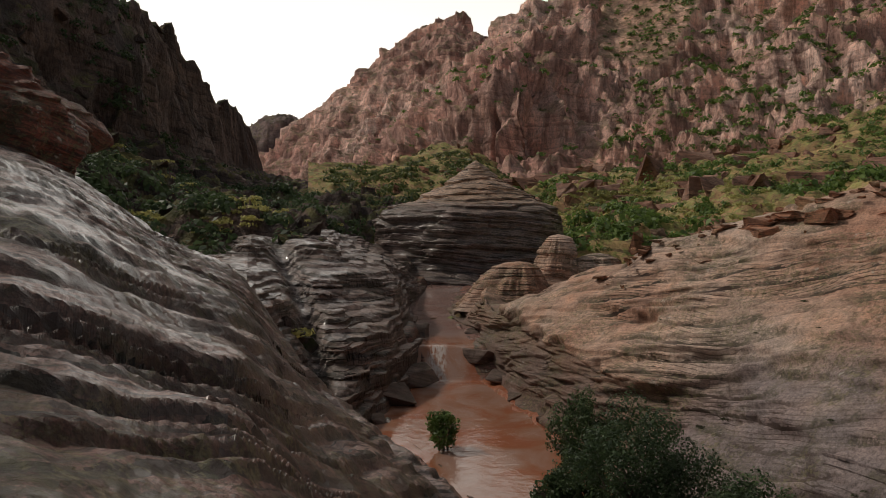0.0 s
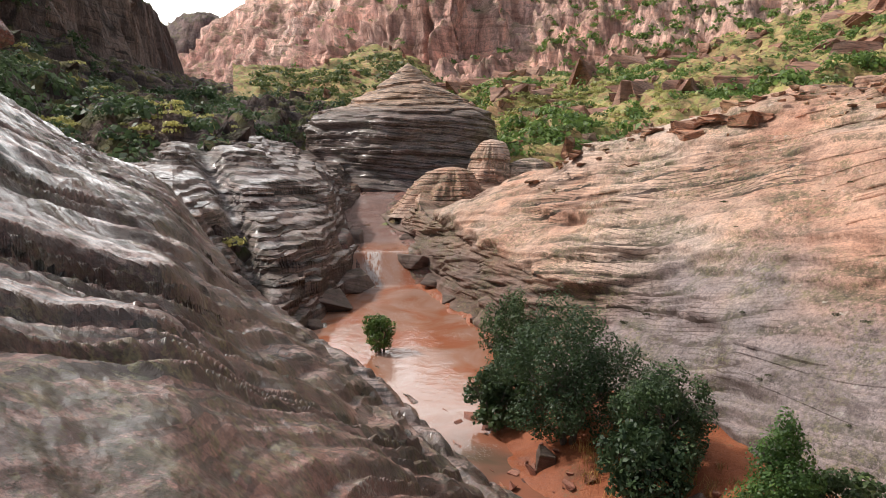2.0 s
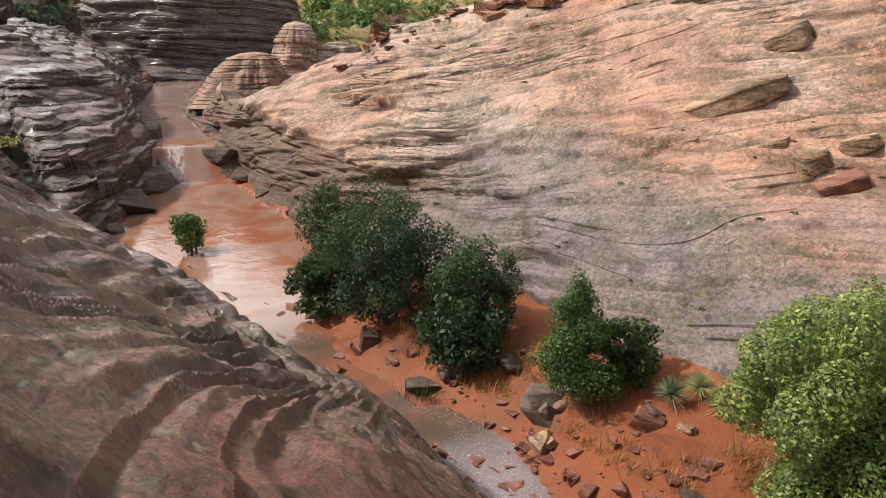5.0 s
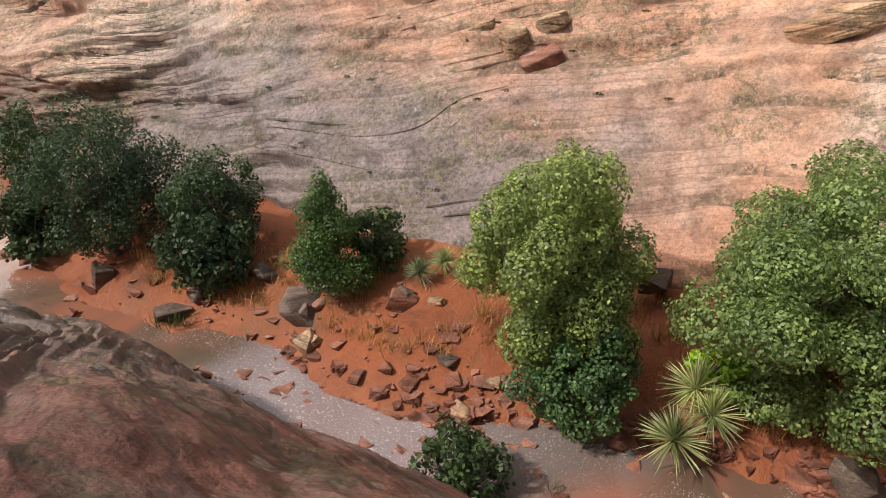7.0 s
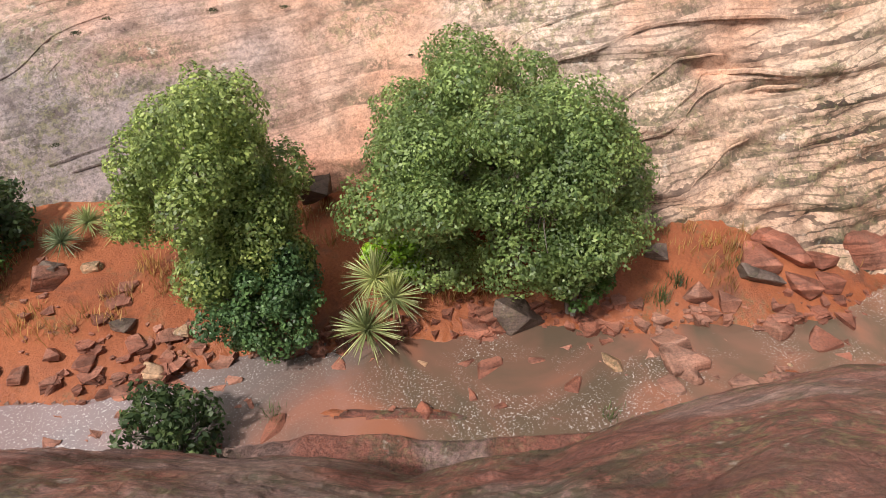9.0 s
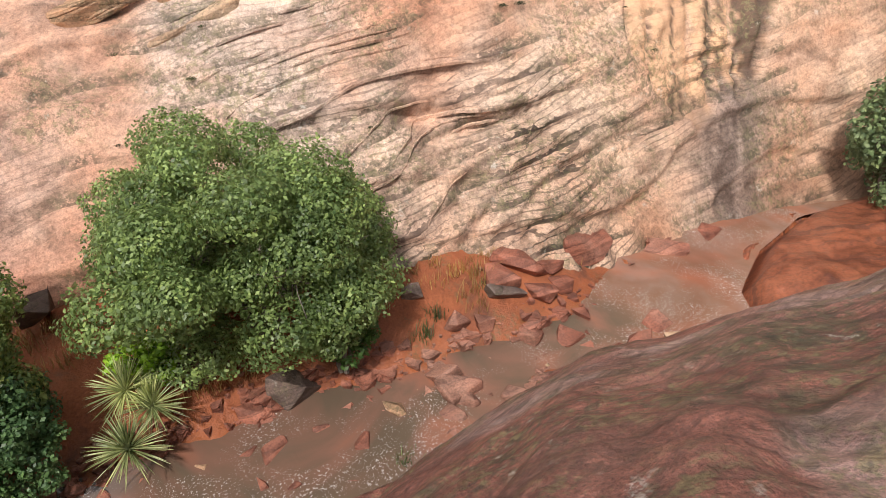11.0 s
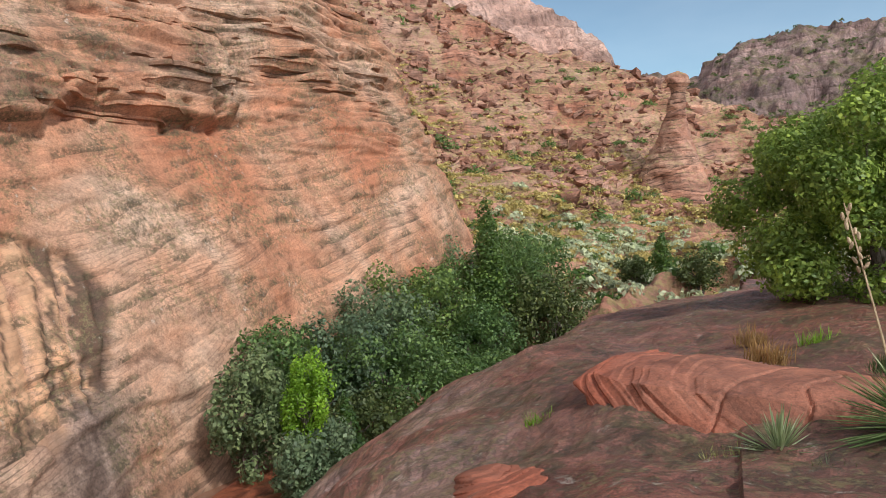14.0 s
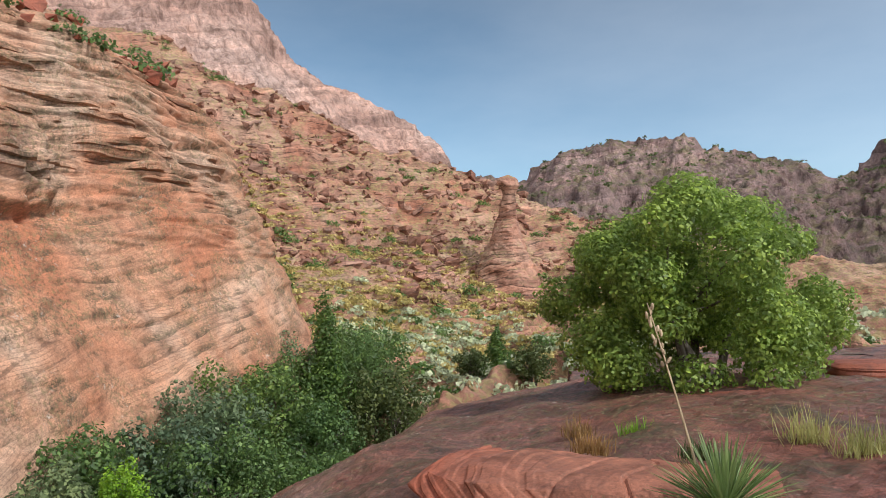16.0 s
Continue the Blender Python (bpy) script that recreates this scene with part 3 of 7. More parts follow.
def ledge_ribbons(parent, P, g, levels, strength, out, mat, attrs, seed, size, reach=0.5, bias=0.1):
    """Thin beds that jut out of a rock face where it cuts the levels of g: ragged lips with an undercut below each.
    P, g, strength and out are grids whose second index climbs across the beds; size is (jut, height, thickness, depth)."""
    n = len(P)
    rng = np.random.default_rng(seed)
    rows = np.arange(n)
    along = np.concatenate([[0], np.cumsum(np.linalg.norm(np.diff(P[:, P.shape[1] // 2], axis=0), axis=1))])
    made = 0
    for c in levels:
        cross = (g[:, :-1] < c) & (g[:, 1:] >= c)
        ok = cross.any(1)
        if ok.sum() < 8:
            continue
        j = cross.argmax(1)
        a, b = g[rows, j], g[rows, j + 1]
        t = np.clip((c - a) / np.where(b - a > 1e-6, b - a, 1), 0, 1)[:, None]
        B = P[rows, j] * (1 - t) + P[rows, j + 1] * t
        S = strength[rows, j]
        O = out[rows, j]
        x, y, z = B[:, 0], B[:, 1], B[:, 2]
        own = rng.uniform(0.6, 1.25)
        amp = smooth(0.05, 0.35, S) * np.clip(1.5 * vnoise(x * reach, y * reach, c * 5.3 + 0 * x, seed + 1) + bias + 0.25 * vnoise(x * 2.6, y * 2.6, c * 9.1 + 0 * x, seed + 2), 0, 1) * S * own
        rag = vnoise(x * 5.3, y * 5.3, c * 3 + z, seed + 3) + 0.6 * vnoise(x * 12, y * 12, c * 4 + z, seed + 4)
        chip = smooth(0.30, 0.42, vnoise(x * 1.9, y * 1.9, c * 7.7 + 0 * x, seed + 5))
        jut = size[0] * amp * (1 + 0.35 * rag) * (1 - 0.75 * chip)
        h = size[1] * amp * (1 - 0.5 * chip) * (1 + 0.15 * rag)
        th = size[2] * own * (0.6 + 0.6 * np.clip(amp, 0, 1))
        up = np.array((0, 0, 1.0))
        sink = (0.10 * smooth(0.12, 0.0, amp))[:, None] * (up + O)
        ring = np.stack([B - O * size[3] + up * (size[3] * 0.10 - 0.03), B - O * size[3] * 0.45 + up * (h * 0.75)[:, None], B + O * (jut * 0.75)[:, None] + up * h[:, None], B + O * jut[:, None] + up * (h - 0.25 * th)[:, None],
                         B + O * (jut * 0.92)[:, None] + up * (h - th)[:, None], B - O * 0.10 + up * (h - th * 0.9 - 0.02)[:, None]], 1) - sink[:, None]
        step = np.linalg.norm(np.diff(B, axis=0), axis=1)
        good = ok[:-1] & ok[1:] & (step < 1.2) & (np.maximum(amp[:-1], amp[1:]) > 0.05)
        if good.sum() < 6:
            continue
        keep = np.repeat(good[:, None], 5, 1)
        ob = grid_mesh("ledge", ring, mat, {k: np.repeat(v[rows, j][:, None], 6, 1) for k, v in attrs.items()}, keep=keep, smooth_faces=False)
        ob.parent = parent
        made += 1
    return made


def uneven_levels(lo, hi, a, b, seed):
    rng = np.random.default_rng(seed)
    out = [lo]
    while out[-1] < hi:
        out.append(out[-1] + rng.uniform(a, b))
    return out


# ---------------------------------------------------------------- plan of the canyon
# the creek's two banks, from downstream to upstream
BANK_W = [(12.5, -46), (14.5, -20), (15.3, -12.5), (14.5, -10.2), (12.9, -8.3), (11.4, -7.1), (10.3, -6.9), (9.6, -5.8), (9.4, -4.2), (8.7, -2.5), (7.4, -0.7), (6.7, 1.2), (6.0, 3.4), (4.6, 6.6),
          (3.6, 9.4), (2.2, 13), (1.0, 16.6), (-0.1, 20), (-2.0, 24.4), (-1.5, 28.6), (-1.0, 32), (-0.8, 35), (-1.8, 40), (-2.2, 44), (-1.4, 52), (0.2, 62)]
BANK_E = [(14.5, -46), (16.5, -20), (16.2, -12.5), (15.3, -9.2), (13.9, -7), (12.9, -5.6), (11.7, -4.5), (10.5, -3.6), (9.9, -2.1), (9.2, 0), (8.5, 1.7), (7.6, 3.5), (6.8, 5.0),
          (6.2, 5.5), (5.2, 6.7), (4.75, 7.6), (4.95, 9.2), (4.4, 10.2), (3.3, 12), (2.9, 14), (2.4, 16.2), (3.3, 18.6), (3.8, 21.2), (3.3, 25), (2.4, 28.6), (1.5, 32), (1.5, 34), (1.0, 38), (0.6, 44), (1.3, 52), (3, 62)]
WALL_FOOT = [(36, -41), (25, -38), (19.0, -34), (17.4, -28), (17.0, -21), (16.4, -15), (15.2, -10), (13.4, -6.2), (12.1, -3.6), (11.2, -1), (10.8, 2),
             (9.8, 5.2), (8.0, 8.6), (6.7, 12.3), (5.7, 15.5), (4.8, 19), (4.3, 22), (3.7, 25), (2.9, 29), (2.0, 33), (1.4, 38), (0.9, 44)]


def water_level(y):
    return np.interp(y, [-46, -12, -4, 6, 15, 31.0, 32.6, 45, 62], [-1.2, -0.35, -0.05, 0.0, 0.22, 0.26, 1.55, 2.1, 3.0])


# the near slope's brow round the viewer: azimuth, angle to it below eye level, distance
BROW = [(-60, 9.0, 20), (-34, 6.0, 20), (-29.4, 4.6, 20), (-26, 2.2, 20), (-23.1, -0.1, 20), (-20.8, -1.7, 20), (-18.3, -2.7, 20), (-15.7, -3.8, 20), (-13.5, -7.7, 18), (-10.7, -11.8, 16.5), (-6.4, -15.2, 15.5),
        (-1.8, -18.6, 14.5), (2.9, -22.3, 12.5), (7.9, -26.7, 10.5), (14.5, -29.3, 9), (19, -32.8, 8), (30, -40.6, 6.5), (52.7, -48.0, 5), (73, -50.6, 5), (89.5, -47.1, 5.6), (105.4, -38.9, 8),
        (111, -35.2, 9), (117.8, -33.1, 10), (124.6, -28.5, 11.5), (131, -25.9, 11.5), (135.3, -21.8, 12.5), (139.6, -18.2, 14), (145.9, -13.9, 16.5), (151.9, -11.4, 18), (155.5, -10.0, 18), (158, -8, 20), (160, -6.2, 22), (167, -4.4, 24), (172, -4.6, 24), (190, -3, 24)]


def brow(X, Y):
    D, A = np.hypot(X, Y), np.degrees(np.arctan2(X, Y))
    A = np.where(A < -60, A + 360, A)
    fine = np.arange(-80, 230, 0.5)
    bell = np.exp(-np.linspace(-2, 2, 17) ** 2)
    el, ds = (np.interp(A, fine[8:-8], np.convolve(np.interp(fine, [b[0] for b in BROW], [b[k] for b in BROW]), bell / bell.sum(), "valid")) for k in (1, 2))
    before, past = np.minimum(D - ds, 0) / ds, np.maximum(D - ds, 0)
    run = np.exp(-((D / ds - 0.80 - 0.02 * np.sin(A * 0.5)) / 0.035) ** 2) * smooth(-16, -12, A) * smooth(20, 12, A)
    return 7 + D * np.tan(np.radians(el)) - 0.35 * run - (1.35 + 0.6 * smooth(124, 138, A) * smooth(0.8, 3.0, D)) * before ** 2 - 0.10 * past ** 2 * smooth(0, 2, past)


def west_height(w, X, Y, level):
    cap = np.interp(Y, [-46, -20, -4, -1, 4, 15, 19, 25, 45, 62], [4.6, 5.1, 5.45, 5.45, 8.5, 10.5, 10.5, 8.0, 7.0, 9.0])
    cap = cap - 0.16 * np.clip(X - 1.2, 0, 9) * smooth(-4, -9, Y)
    slope = np.interp(Y, [-46, -14, -7, 0, 14, 24, 30, 45], [1.3, 1.6, 1.6, 1.6, 1.6, 1.6, 1.3, 1.3])
    cap = cap + 0.06 * np.maximum(0, w - 8) 
    z = smin(level + slope * w, cap, 1.0)
    # shallow run down the near slope
    g2 = (Y - 9.5) + 0.9 * (X + 1.0)
    z = z - 0.35 * np.exp(-(g2 / 0.8) ** 2)
    D, A = np.hypot(X, Y), np.degrees(np.arctan2(X, Y))
    cap = brow(X, Y) + np.where((A > -62) & (A < 168), 0, 20) * smooth(1.5, 5, D)
    low = level - 0.3 + 0.4 * smooth(0.1, 0.5, w) * smooth(31, 29, Y) + 0.75 * smooth(29, 31, Y) * smooth(0, 0.6, w) + (0.12 + 0.22 * smooth(0, 1.6, w) + 0.12 * np.clip(w, 0, 4)) * smooth(-5.6, -7.2, Y) * smooth(-0.2, 0.3, w)
    z = np.maximum(smin(z, cap, 0.2), low) - 0.3 * np.exp(-((X - 1.7) / 1.3) ** 2 - ((Y + 5.75) / 0.95) ** 2)
    return z


def land(X, Y):
    level = water_level(Y)
    w, e = side_of(BANK_W, X, Y), -side_of(BANK_E, X, Y)
    f = -side_of(WALL_FOOT, X, Y)
    west = west_height(np.maximum(w, 0), X, Y, level)
    bank = level + np.interp(Y, [-30, -8, -4, 0, 14, 19, 30], [0.8, 0.45, 0.6, 1.25, 1.15, 0.35, 0.25]) * (1 - np.exp(-np.maximum(e, 0) / 1.7)) + 0.08 * fbm(X * 0.8, Y * 0.8, 0 * X, 3, 5)
    bed = level - 0.30 * smooth(0, 0.7, np.minimum(-w, -e)) - 0.05 + 0.10 * fbm(X * 1.1, Y * 1.1, 0 * X, 3, 8)
    z = np.where(w > 0, west, np.where(e > 0, bank, bed))
    return z, w, e, f


def stepped(q, X, Y, period, seed, reach):
    """Rise of bedded rock along the bed coordinate q: flat treads, sharp risers, each bed dying out sideways."""
    q = q / period
    q = q + 0.16 * vnoise(X * 1.9, Y * 1.9, 0 * X, seed)
    q = q + 0.42 * vnoise(q * 0.7, 0 * q, 0 * q, seed + 2)
    i = np.floor(q)
    f = q - i
    amp = np.clip(0.6 + 1.2 * vnoise(X * reach, Y * reach, i * 3.7, seed + 3), 0.0, 1.15)
    return period * amp * (np.clip((f - 0.58) / 0.38, 0, 1) - f), amp * smooth(0.60, 0.72, f) * smooth(0.98, 0.88, f)


def build_near_slope():
    """The ledged rock slope on which the viewer stands, laid out round the viewer, and the red shelf at its foot."""
    az = np.concatenate([np.arange(-62, -36, 0.4), np.arange(-36, 20, 0.16), np.arange(20, 215, 0.24)])
    A, D = np.meshgrid(az, spaced([(1.1, 0.04), (5, 0.05), (10, 0.075), (16, 0.10), (27, 0.16)]), indexing="ij")
    X, Y = D * np.sin(np.radians(A)), D * np.cos(np.radians(A))
    Z, w, e, f = land(X, Y)
    up = smooth(2.0, 7.0, Y - 0.9 * X)
    north = np.maximum(smooth(0.5, 6, Y - 1.3 * X), smooth(9, 14, Y))
    shelf = smooth(146, 156, A)
    rock = smooth(0.0, 0.5, w)
    far = smooth(1.3, 3.0, D)
    Z = Z + rock * far * (0.16 * fbm(X * 0.35, Y * 0.35, 0 * X, 3, 41) + 0.05 * fbm(X * 1.3, Y * 1.3, 0 * X, 3, 42) * (1 - 0.5 * shelf))
    bed = Z + up * 0.38 * Y + 0.35 * fbm(X * 0.2, Y * 0.2, 0 * X, 3, 47)
    # run-off has worn the lowest part smooth in places
    worn = 1 - 0.6 * smooth(0.3, -0.4, fbm(X * 0.35, Y * 0.35, 0 * X, 3, 25) + 0.3 * (w - 2.0)) * (1 - smooth(13, 17, Y))
    k = (0.45 + 0.55 * north) * worn * (1 - 0.6 * shelf) * rock * far
    s1, gap1 = stepped(bed, X, Y, 0.62, 31, 0.25)
    bed2 = bed + 0.30 * k * s1
    s2, gap2 = stepped(bed2, X, Y, 0.21, 37, 0.45)
    s3, gap3 = stepped(bed2 + 0.03 * X, X, Y, 0.095, 39, 0.8)
    Z = Z + k * (0.25 * s1 + 0.85 * s2 + 0.15 * s3)
    Z = Z + rock * (0.012 + 0.012 * far) * fbm(X * 5, Y * 5, 0 * X, 4, 43)
    P = np.stack([X, Y, Z], -1)
    # wet drives both the glossy coat and the pale painted sheen
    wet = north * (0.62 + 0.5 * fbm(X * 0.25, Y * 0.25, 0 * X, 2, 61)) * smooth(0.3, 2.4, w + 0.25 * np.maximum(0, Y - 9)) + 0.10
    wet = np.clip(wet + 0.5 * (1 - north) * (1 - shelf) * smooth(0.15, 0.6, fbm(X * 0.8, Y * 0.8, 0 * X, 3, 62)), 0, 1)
    zero = 0 * X
    # risers of the ledges, darkened in colour to give undercut shade
    crevice_shade = np.clip(k * np.maximum(0.8 * gap1, np.maximum(gap2, 0.2 * gap3)), 0, 1)
    mid = lambda q: 0.25 * (q[:-1, :-1] + q[1:, :-1] + q[:-1, 1:] + q[1:, 1:])
    red = (mid(Y) < -5.3) & (mid(D) > np.interp(mid(A), [b[0] for b in BROW], [b[2] for b in BROW]) + 0.9) & (mid(A) < 150)
    SHEETS["slope"] = tagged(grid_mesh("rock_slope", P, M_WEST, {"wet": wet, "ledge": np.clip(k, 0.25, 1), "bed": bed, "crevice_shade": crevice_shade, "fresh": zero, "stain_shade": zero}, keep=(mid(w) > -0.6) & ~red, smooth_faces=False),
           "wet red-brown sandstone slope with thin ledges", "rock slope", kind="structure")
    tagged(grid_mesh("rock_shelf", P, M_SHELF, {"wet": zero + 0.5, "fresh": zero, "stain_shade": 0.4 * smooth(0.45, 0.7, fbm(X * 0.9, Y * 0.9, zero, 3, 63))}, keep=(mid(w) > -0.9) & red),
           "smooth wet orange-red rock shelf above the lower pool", "rock shelf", kind="structure")


def build_canyon_floor():
    xs = spaced([(-30, 0.6), (-12, 0.3), (-4, 0.12), (13, 0.12), (16, 0.2), (24, 0.6)])
    ys = spaced([(-46, 0.5), (-28, 0.25), (-14, 0.12), (20, 0.12), (40, 0.2), (62, 0.5)])
    X, Y = np.meshgrid(xs, ys)
    Z, w, e, f = land(X, Y)
    rock = smooth(0.0, 0.5, w)
    Z = Z + rock * 0.16 * fbm(X * 0.35, Y * 0.35, 0 * X, 3, 41) + (1 - rock) * 0.04 * fbm(X * 2.5, Y * 2.5, 0 * X, 3, 51)
    P = np.stack([X, Y, Z], -1)
    mid = lambda q: 0.25 * (q[:-1, :-1] + q[1:, :-1] + q[:-1, 1:] + q[1:, 1:])
    D, A = np.hypot(mid(X), mid(Y)), np.degrees(np.arctan2(mid(X), mid(Y)))
    A = np.where(A < -90, A + 360, A)
    z0 = np.zeros_like(X)
    outside = (D > 26.5) | (D < 1.4) | (A < -61.5) | (A > 214)
    tagged(grid_mesh("rock_slope_beyond", P, M_WEST, {"wet": z0 + 0.2, "ledge": z0 + 0.6, "bed": Z, "crevice_shade": z0, "fresh": z0, "stain_shade": z0}, keep=((mid(w) > 0) | (mid(Y) > 31)) & ~((mid(w) > 11.5) & (mid(Y) > 17)) & outside),
           "red-brown sandstone slope along the creek", "rock slope", kind="structure")
    under = P.copy()
    under[..., 2] -= 0.15 * smooth(-0.15, 0.25, w)
    tagged(grid_mesh("creek_bed", under, M_SOIL, {"wet": smooth(0.9, -0.1, e)}, keep=(mid(w) <= 0.9) & (mid(Y) <= 31)), "red sandy creek bank and stream bed", "creek bank", kind="structure")


def build_water():
    ys = spaced([(-46, 0.5), (-14, 0.25), (28, 0.25), (30, 0.12), (34, 0.12), (36, 0.4), (62, 0.5)])
    u = np.linspace(-0.6, 1.12, 56)
    bw = np.array(BANK_W)
    be = np.array(BANK_E)
    P = np.zeros((len(ys), len(u), 3))
    for i, y in enumerate(ys):
        a, b = np.interp(y, bw[:, 1], bw[:, 0]), np.interp(y, be[:, 1], be[:, 0])
        P[i, :, 0] = a + (b - a) * (np.maximum(u, -0.1) if y > 27 or y < -5 else u)
        P[i, :, 1] = y
        P[i, :, 2] = water_level(y) - 0.02
    wy = P[..., 1] + 0.8 * fbm(P[..., 0] * 0.5, P[..., 1] * 0.5, 0 * P[..., 0], 2, 67)
    silt = np.maximum(smooth(13, 16, wy), 0.45 * smooth(-3.5, -4.6, wy))
    # reaches with the painted sky reflection; foam flecks gather there too
    sheen_reach = smooth(3.0, 6.2, wy) * smooth(10.5, 9.5, wy)
    sheen_reach = np.maximum(sheen_reach, 0.6 * smooth(33, 36, wy))
    fall = smooth(30.2, 30.9, P[..., 1]) * smooth(33.4, 32.6, P[..., 1]) * np.broadcast_to(smooth(0.1, 0.25, u) * smooth(0.55, 0.4, u), P.shape[:2])
    tagged(grid_mesh("creek_water", P, M_WATER, {"silt": silt, "sheen_reach": sheen_reach, "fall": fall}), "shallow muddy creek water with flecks of foam", "water", kind="structure")


def resample(line, step):
    p = np.array(line, float)
    # a rounded line through the points
    for _ in range(3):
        a, b = p[:-1] * 0.75 + p[1:] * 0.25, p[:-1] * 0.25 + p[1:] * 0.75
        p = np.concatenate([p[:1], np.stack([a, b], 1).reshape(-1, 2), p[-1:]])
    s = np.concatenate([[0], np.cumsum(np.hypot(*np.diff(p, axis=0).T))])
    return p, s


def build_east_wall():
    p, s = resample(WALL_FOOT, 0.1)
    ss = [0.0]
    while ss[-1] < s[-1]:
        y = np.interp(ss[-1], s, p[:, 1])
        ss.append(ss[-1] + np.interp(y, [-36, -26, -8, 0, 14, 24, 40], [0.4, 0.13, 0.075, 0.065, 0.07, 0.1, 0.25]))
    ss = np.array(ss)
    fx, fy = np.interp(ss, s, p[:, 0]), np.interp(ss, s, p[:, 1])
    tx, ty = np.gradient(fx, ss), np.gradient(fy, ss)
    k = np.exp(-np.linspace(-2, 2, 121) ** 2)
    k /= k.sum()
    tx, ty = np.convolve(np.pad(tx, 60, mode="edge"), k, "valid"), np.convolve(np.pad(ty, 60, mode="edge"), k, "valid")
    ln = np.hypot(tx, ty)
    nx, ny = ty / ln, -tx / ln        # to the east, away from the creek
    # crest height and steepness along the foot
    along = fy - 0.35 * np.maximum(0, fx - 17.5)
    crest = np.interp(along, [-48, -40, -34, -28, -16, -10, -6, 0, 6, 12, 19, 24, 29, 33, 38, 44], [9, 12, 15.5, 17.5, 17, 16, 14.5, 12.5, 11, 10, 8.6, 6.9, 5.0, 3.1, 3.6, 4.5])
    steep = np.interp(along, [-34, -24, -16, -10, -5, 2, 10, 20, 30, 40], [2.4, 2.4, 2.1, 1.7, 1.15, 0.86, 0.78, 0.74, 0.9, 1.0])
    foot = water_level(fy) + np.interp(fy, [-30, -12, -6, 0, 10, 20, 28, 44], [1.0, 0.5, 0.4, 1.1, 1.1, 0.9, 0.3, 0.3])
    v = np.concatenate([np.linspace(-0.25, 0, 10)[:-1], np.linspace(0, 1, 260), 1 + np.linspace(0.01, 1, 36) ** 1.5 * 1.3])
    V = v[None, :]
    rise = (crest - foot)[:, None]
    run = rise / steep[:, None]
    lat = np.where(V <= 1, run * V, run + (V - 1) * 16)
    arch = np.interp(along, [-30, -10, 0, 20, 35], [0.25, 0.2, 0.22, 0.30, 0.4])[:, None]
    Vc = np.clip(V, -1, 1)
    prof = Vc + arch * Vc * (1 - Vc) * np.where(Vc > 0, 1, 0)
    Z = foot[:, None] + rise * prof + np.where(V > 1, (V - 1) * np.interp(along, [-12, -4, 4, 12], [6.0, 2.5, 0.5, -2.5])[:, None], 0) + 0 * lat
    # the upstream end breaks off in a steep step above the creek
    brink = np.interp(fy, [18, 19.5, 22, 27, 33, 37], [3.0, 2.8, 2.7, 2.9, 3.2, 3.4])
    at_brink = np.array([np.interp(b, z[9:200], l[9:200]) for b, z, l in zip(brink, Z, lat)])[:, None]
    lat = lat - 0.75 * np.minimum(lat, at_brink) * (smooth(17.0, 20.5, fy) * smooth(42, 36, fy))[:, None]
    X = fx[:, None] + nx[:, None] * lat
    Y = fy[:, None] + ny[:, None] * lat
    P = np.stack([X, Y, Z], -1)
    n = np.cross(np.gradient(P, axis=1), np.gradient(P, axis=0))
    n /= np.linalg.norm(n, axis=-1, keepdims=True) + 1e-9
    # facing the creek and the sky
    face = n[..., 0] * nx[:, None] + n[..., 1] * ny[:, None]
    n *= np.where(n[..., 2:] < 0, -1.0, 1.0)
    A = along[:, None] + 0 * X
    ledgy = smooth(-0.05, 0.5, fbm(X * 0.2, Y * 0.16, Z * 0.35, 3, 71))
    south = smooth(-4, -14, A)
    calm = 1 - 0.97 * south
    high = south * smooth(8.5, 10.0, Z)
    big = beds(P, (0.05, 0.14), 1.3, 73, 1.0, 0.08, 0.12, 0.4)[0] * ((0.12 + 0.16 * ledgy) * (1 - 0.7 * south) + 0.16 * high)
    h1, gap1 = beds(P, (0.08, 0.28), 0.36, 79, 0.8, 0.12, 0.25, 0.3)
    h2, gap2 = beds(P, (0.12, 0.34), 0.15, 83, 0.6, 0.22, 0.4, 0.3)
    small, tiny = h1 * calm * (0.03 + 0.25 * ledgy), h2 * calm * (0.02 + 0.2 * ledgy)
    stand = 0.05 * calm * (0.2 + ledgy) * plates(P, (0.08, 0.28), 0.30, 85, 1.0, 0.4, 0.12, 0.4) + 0.13 * plates(P, (0.04, 0.12), 1.1, 84, 0.8, 0.2, 0.05, 0.3)
    stand = stand + high * (0.26 * plates(P, (0.02, 0.05), 0.55, 86, 0.5, 0.35, 0.1, 0.4) + 0.13 * plates(P, (0.02, 0.05), 0.2, 88, 0.5, 0.6, 0.15, 0.4))
    lump = 0.35 * fbm(X * 0.14, Y * 0.14, Z * 0.2, 3, 87) + 0.07 * fbm(X * 0.6, Y * 0.6, Z * 0.9, 4, 89) + 0.016 * fbm(X * 3, Y * 3, Z * 3, 3, 91)
    cross = Z + 0.08 * X + 0.28 * Y + 0.9 * fbm(X * 0.12, Y * 0.12, Z * 0.15, 3, 119)
    t1, cut1 = stepped(cross, X, Y, 0.46, 145, 0.3)
    t2, cut2 = stepped(cross, X, Y, 0.19, 147, 0.5)
    thin = (0.22 + 0.78 * ledgy) * (1 - 0.65 * south)
    d = big + small + tiny + stand + 0.12 + lump + thin * (0.6 * t1 + 0.5 * t2)
    # cracks and risers of the wall, shade painted in likewise
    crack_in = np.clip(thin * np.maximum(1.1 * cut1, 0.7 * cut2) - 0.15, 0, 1)
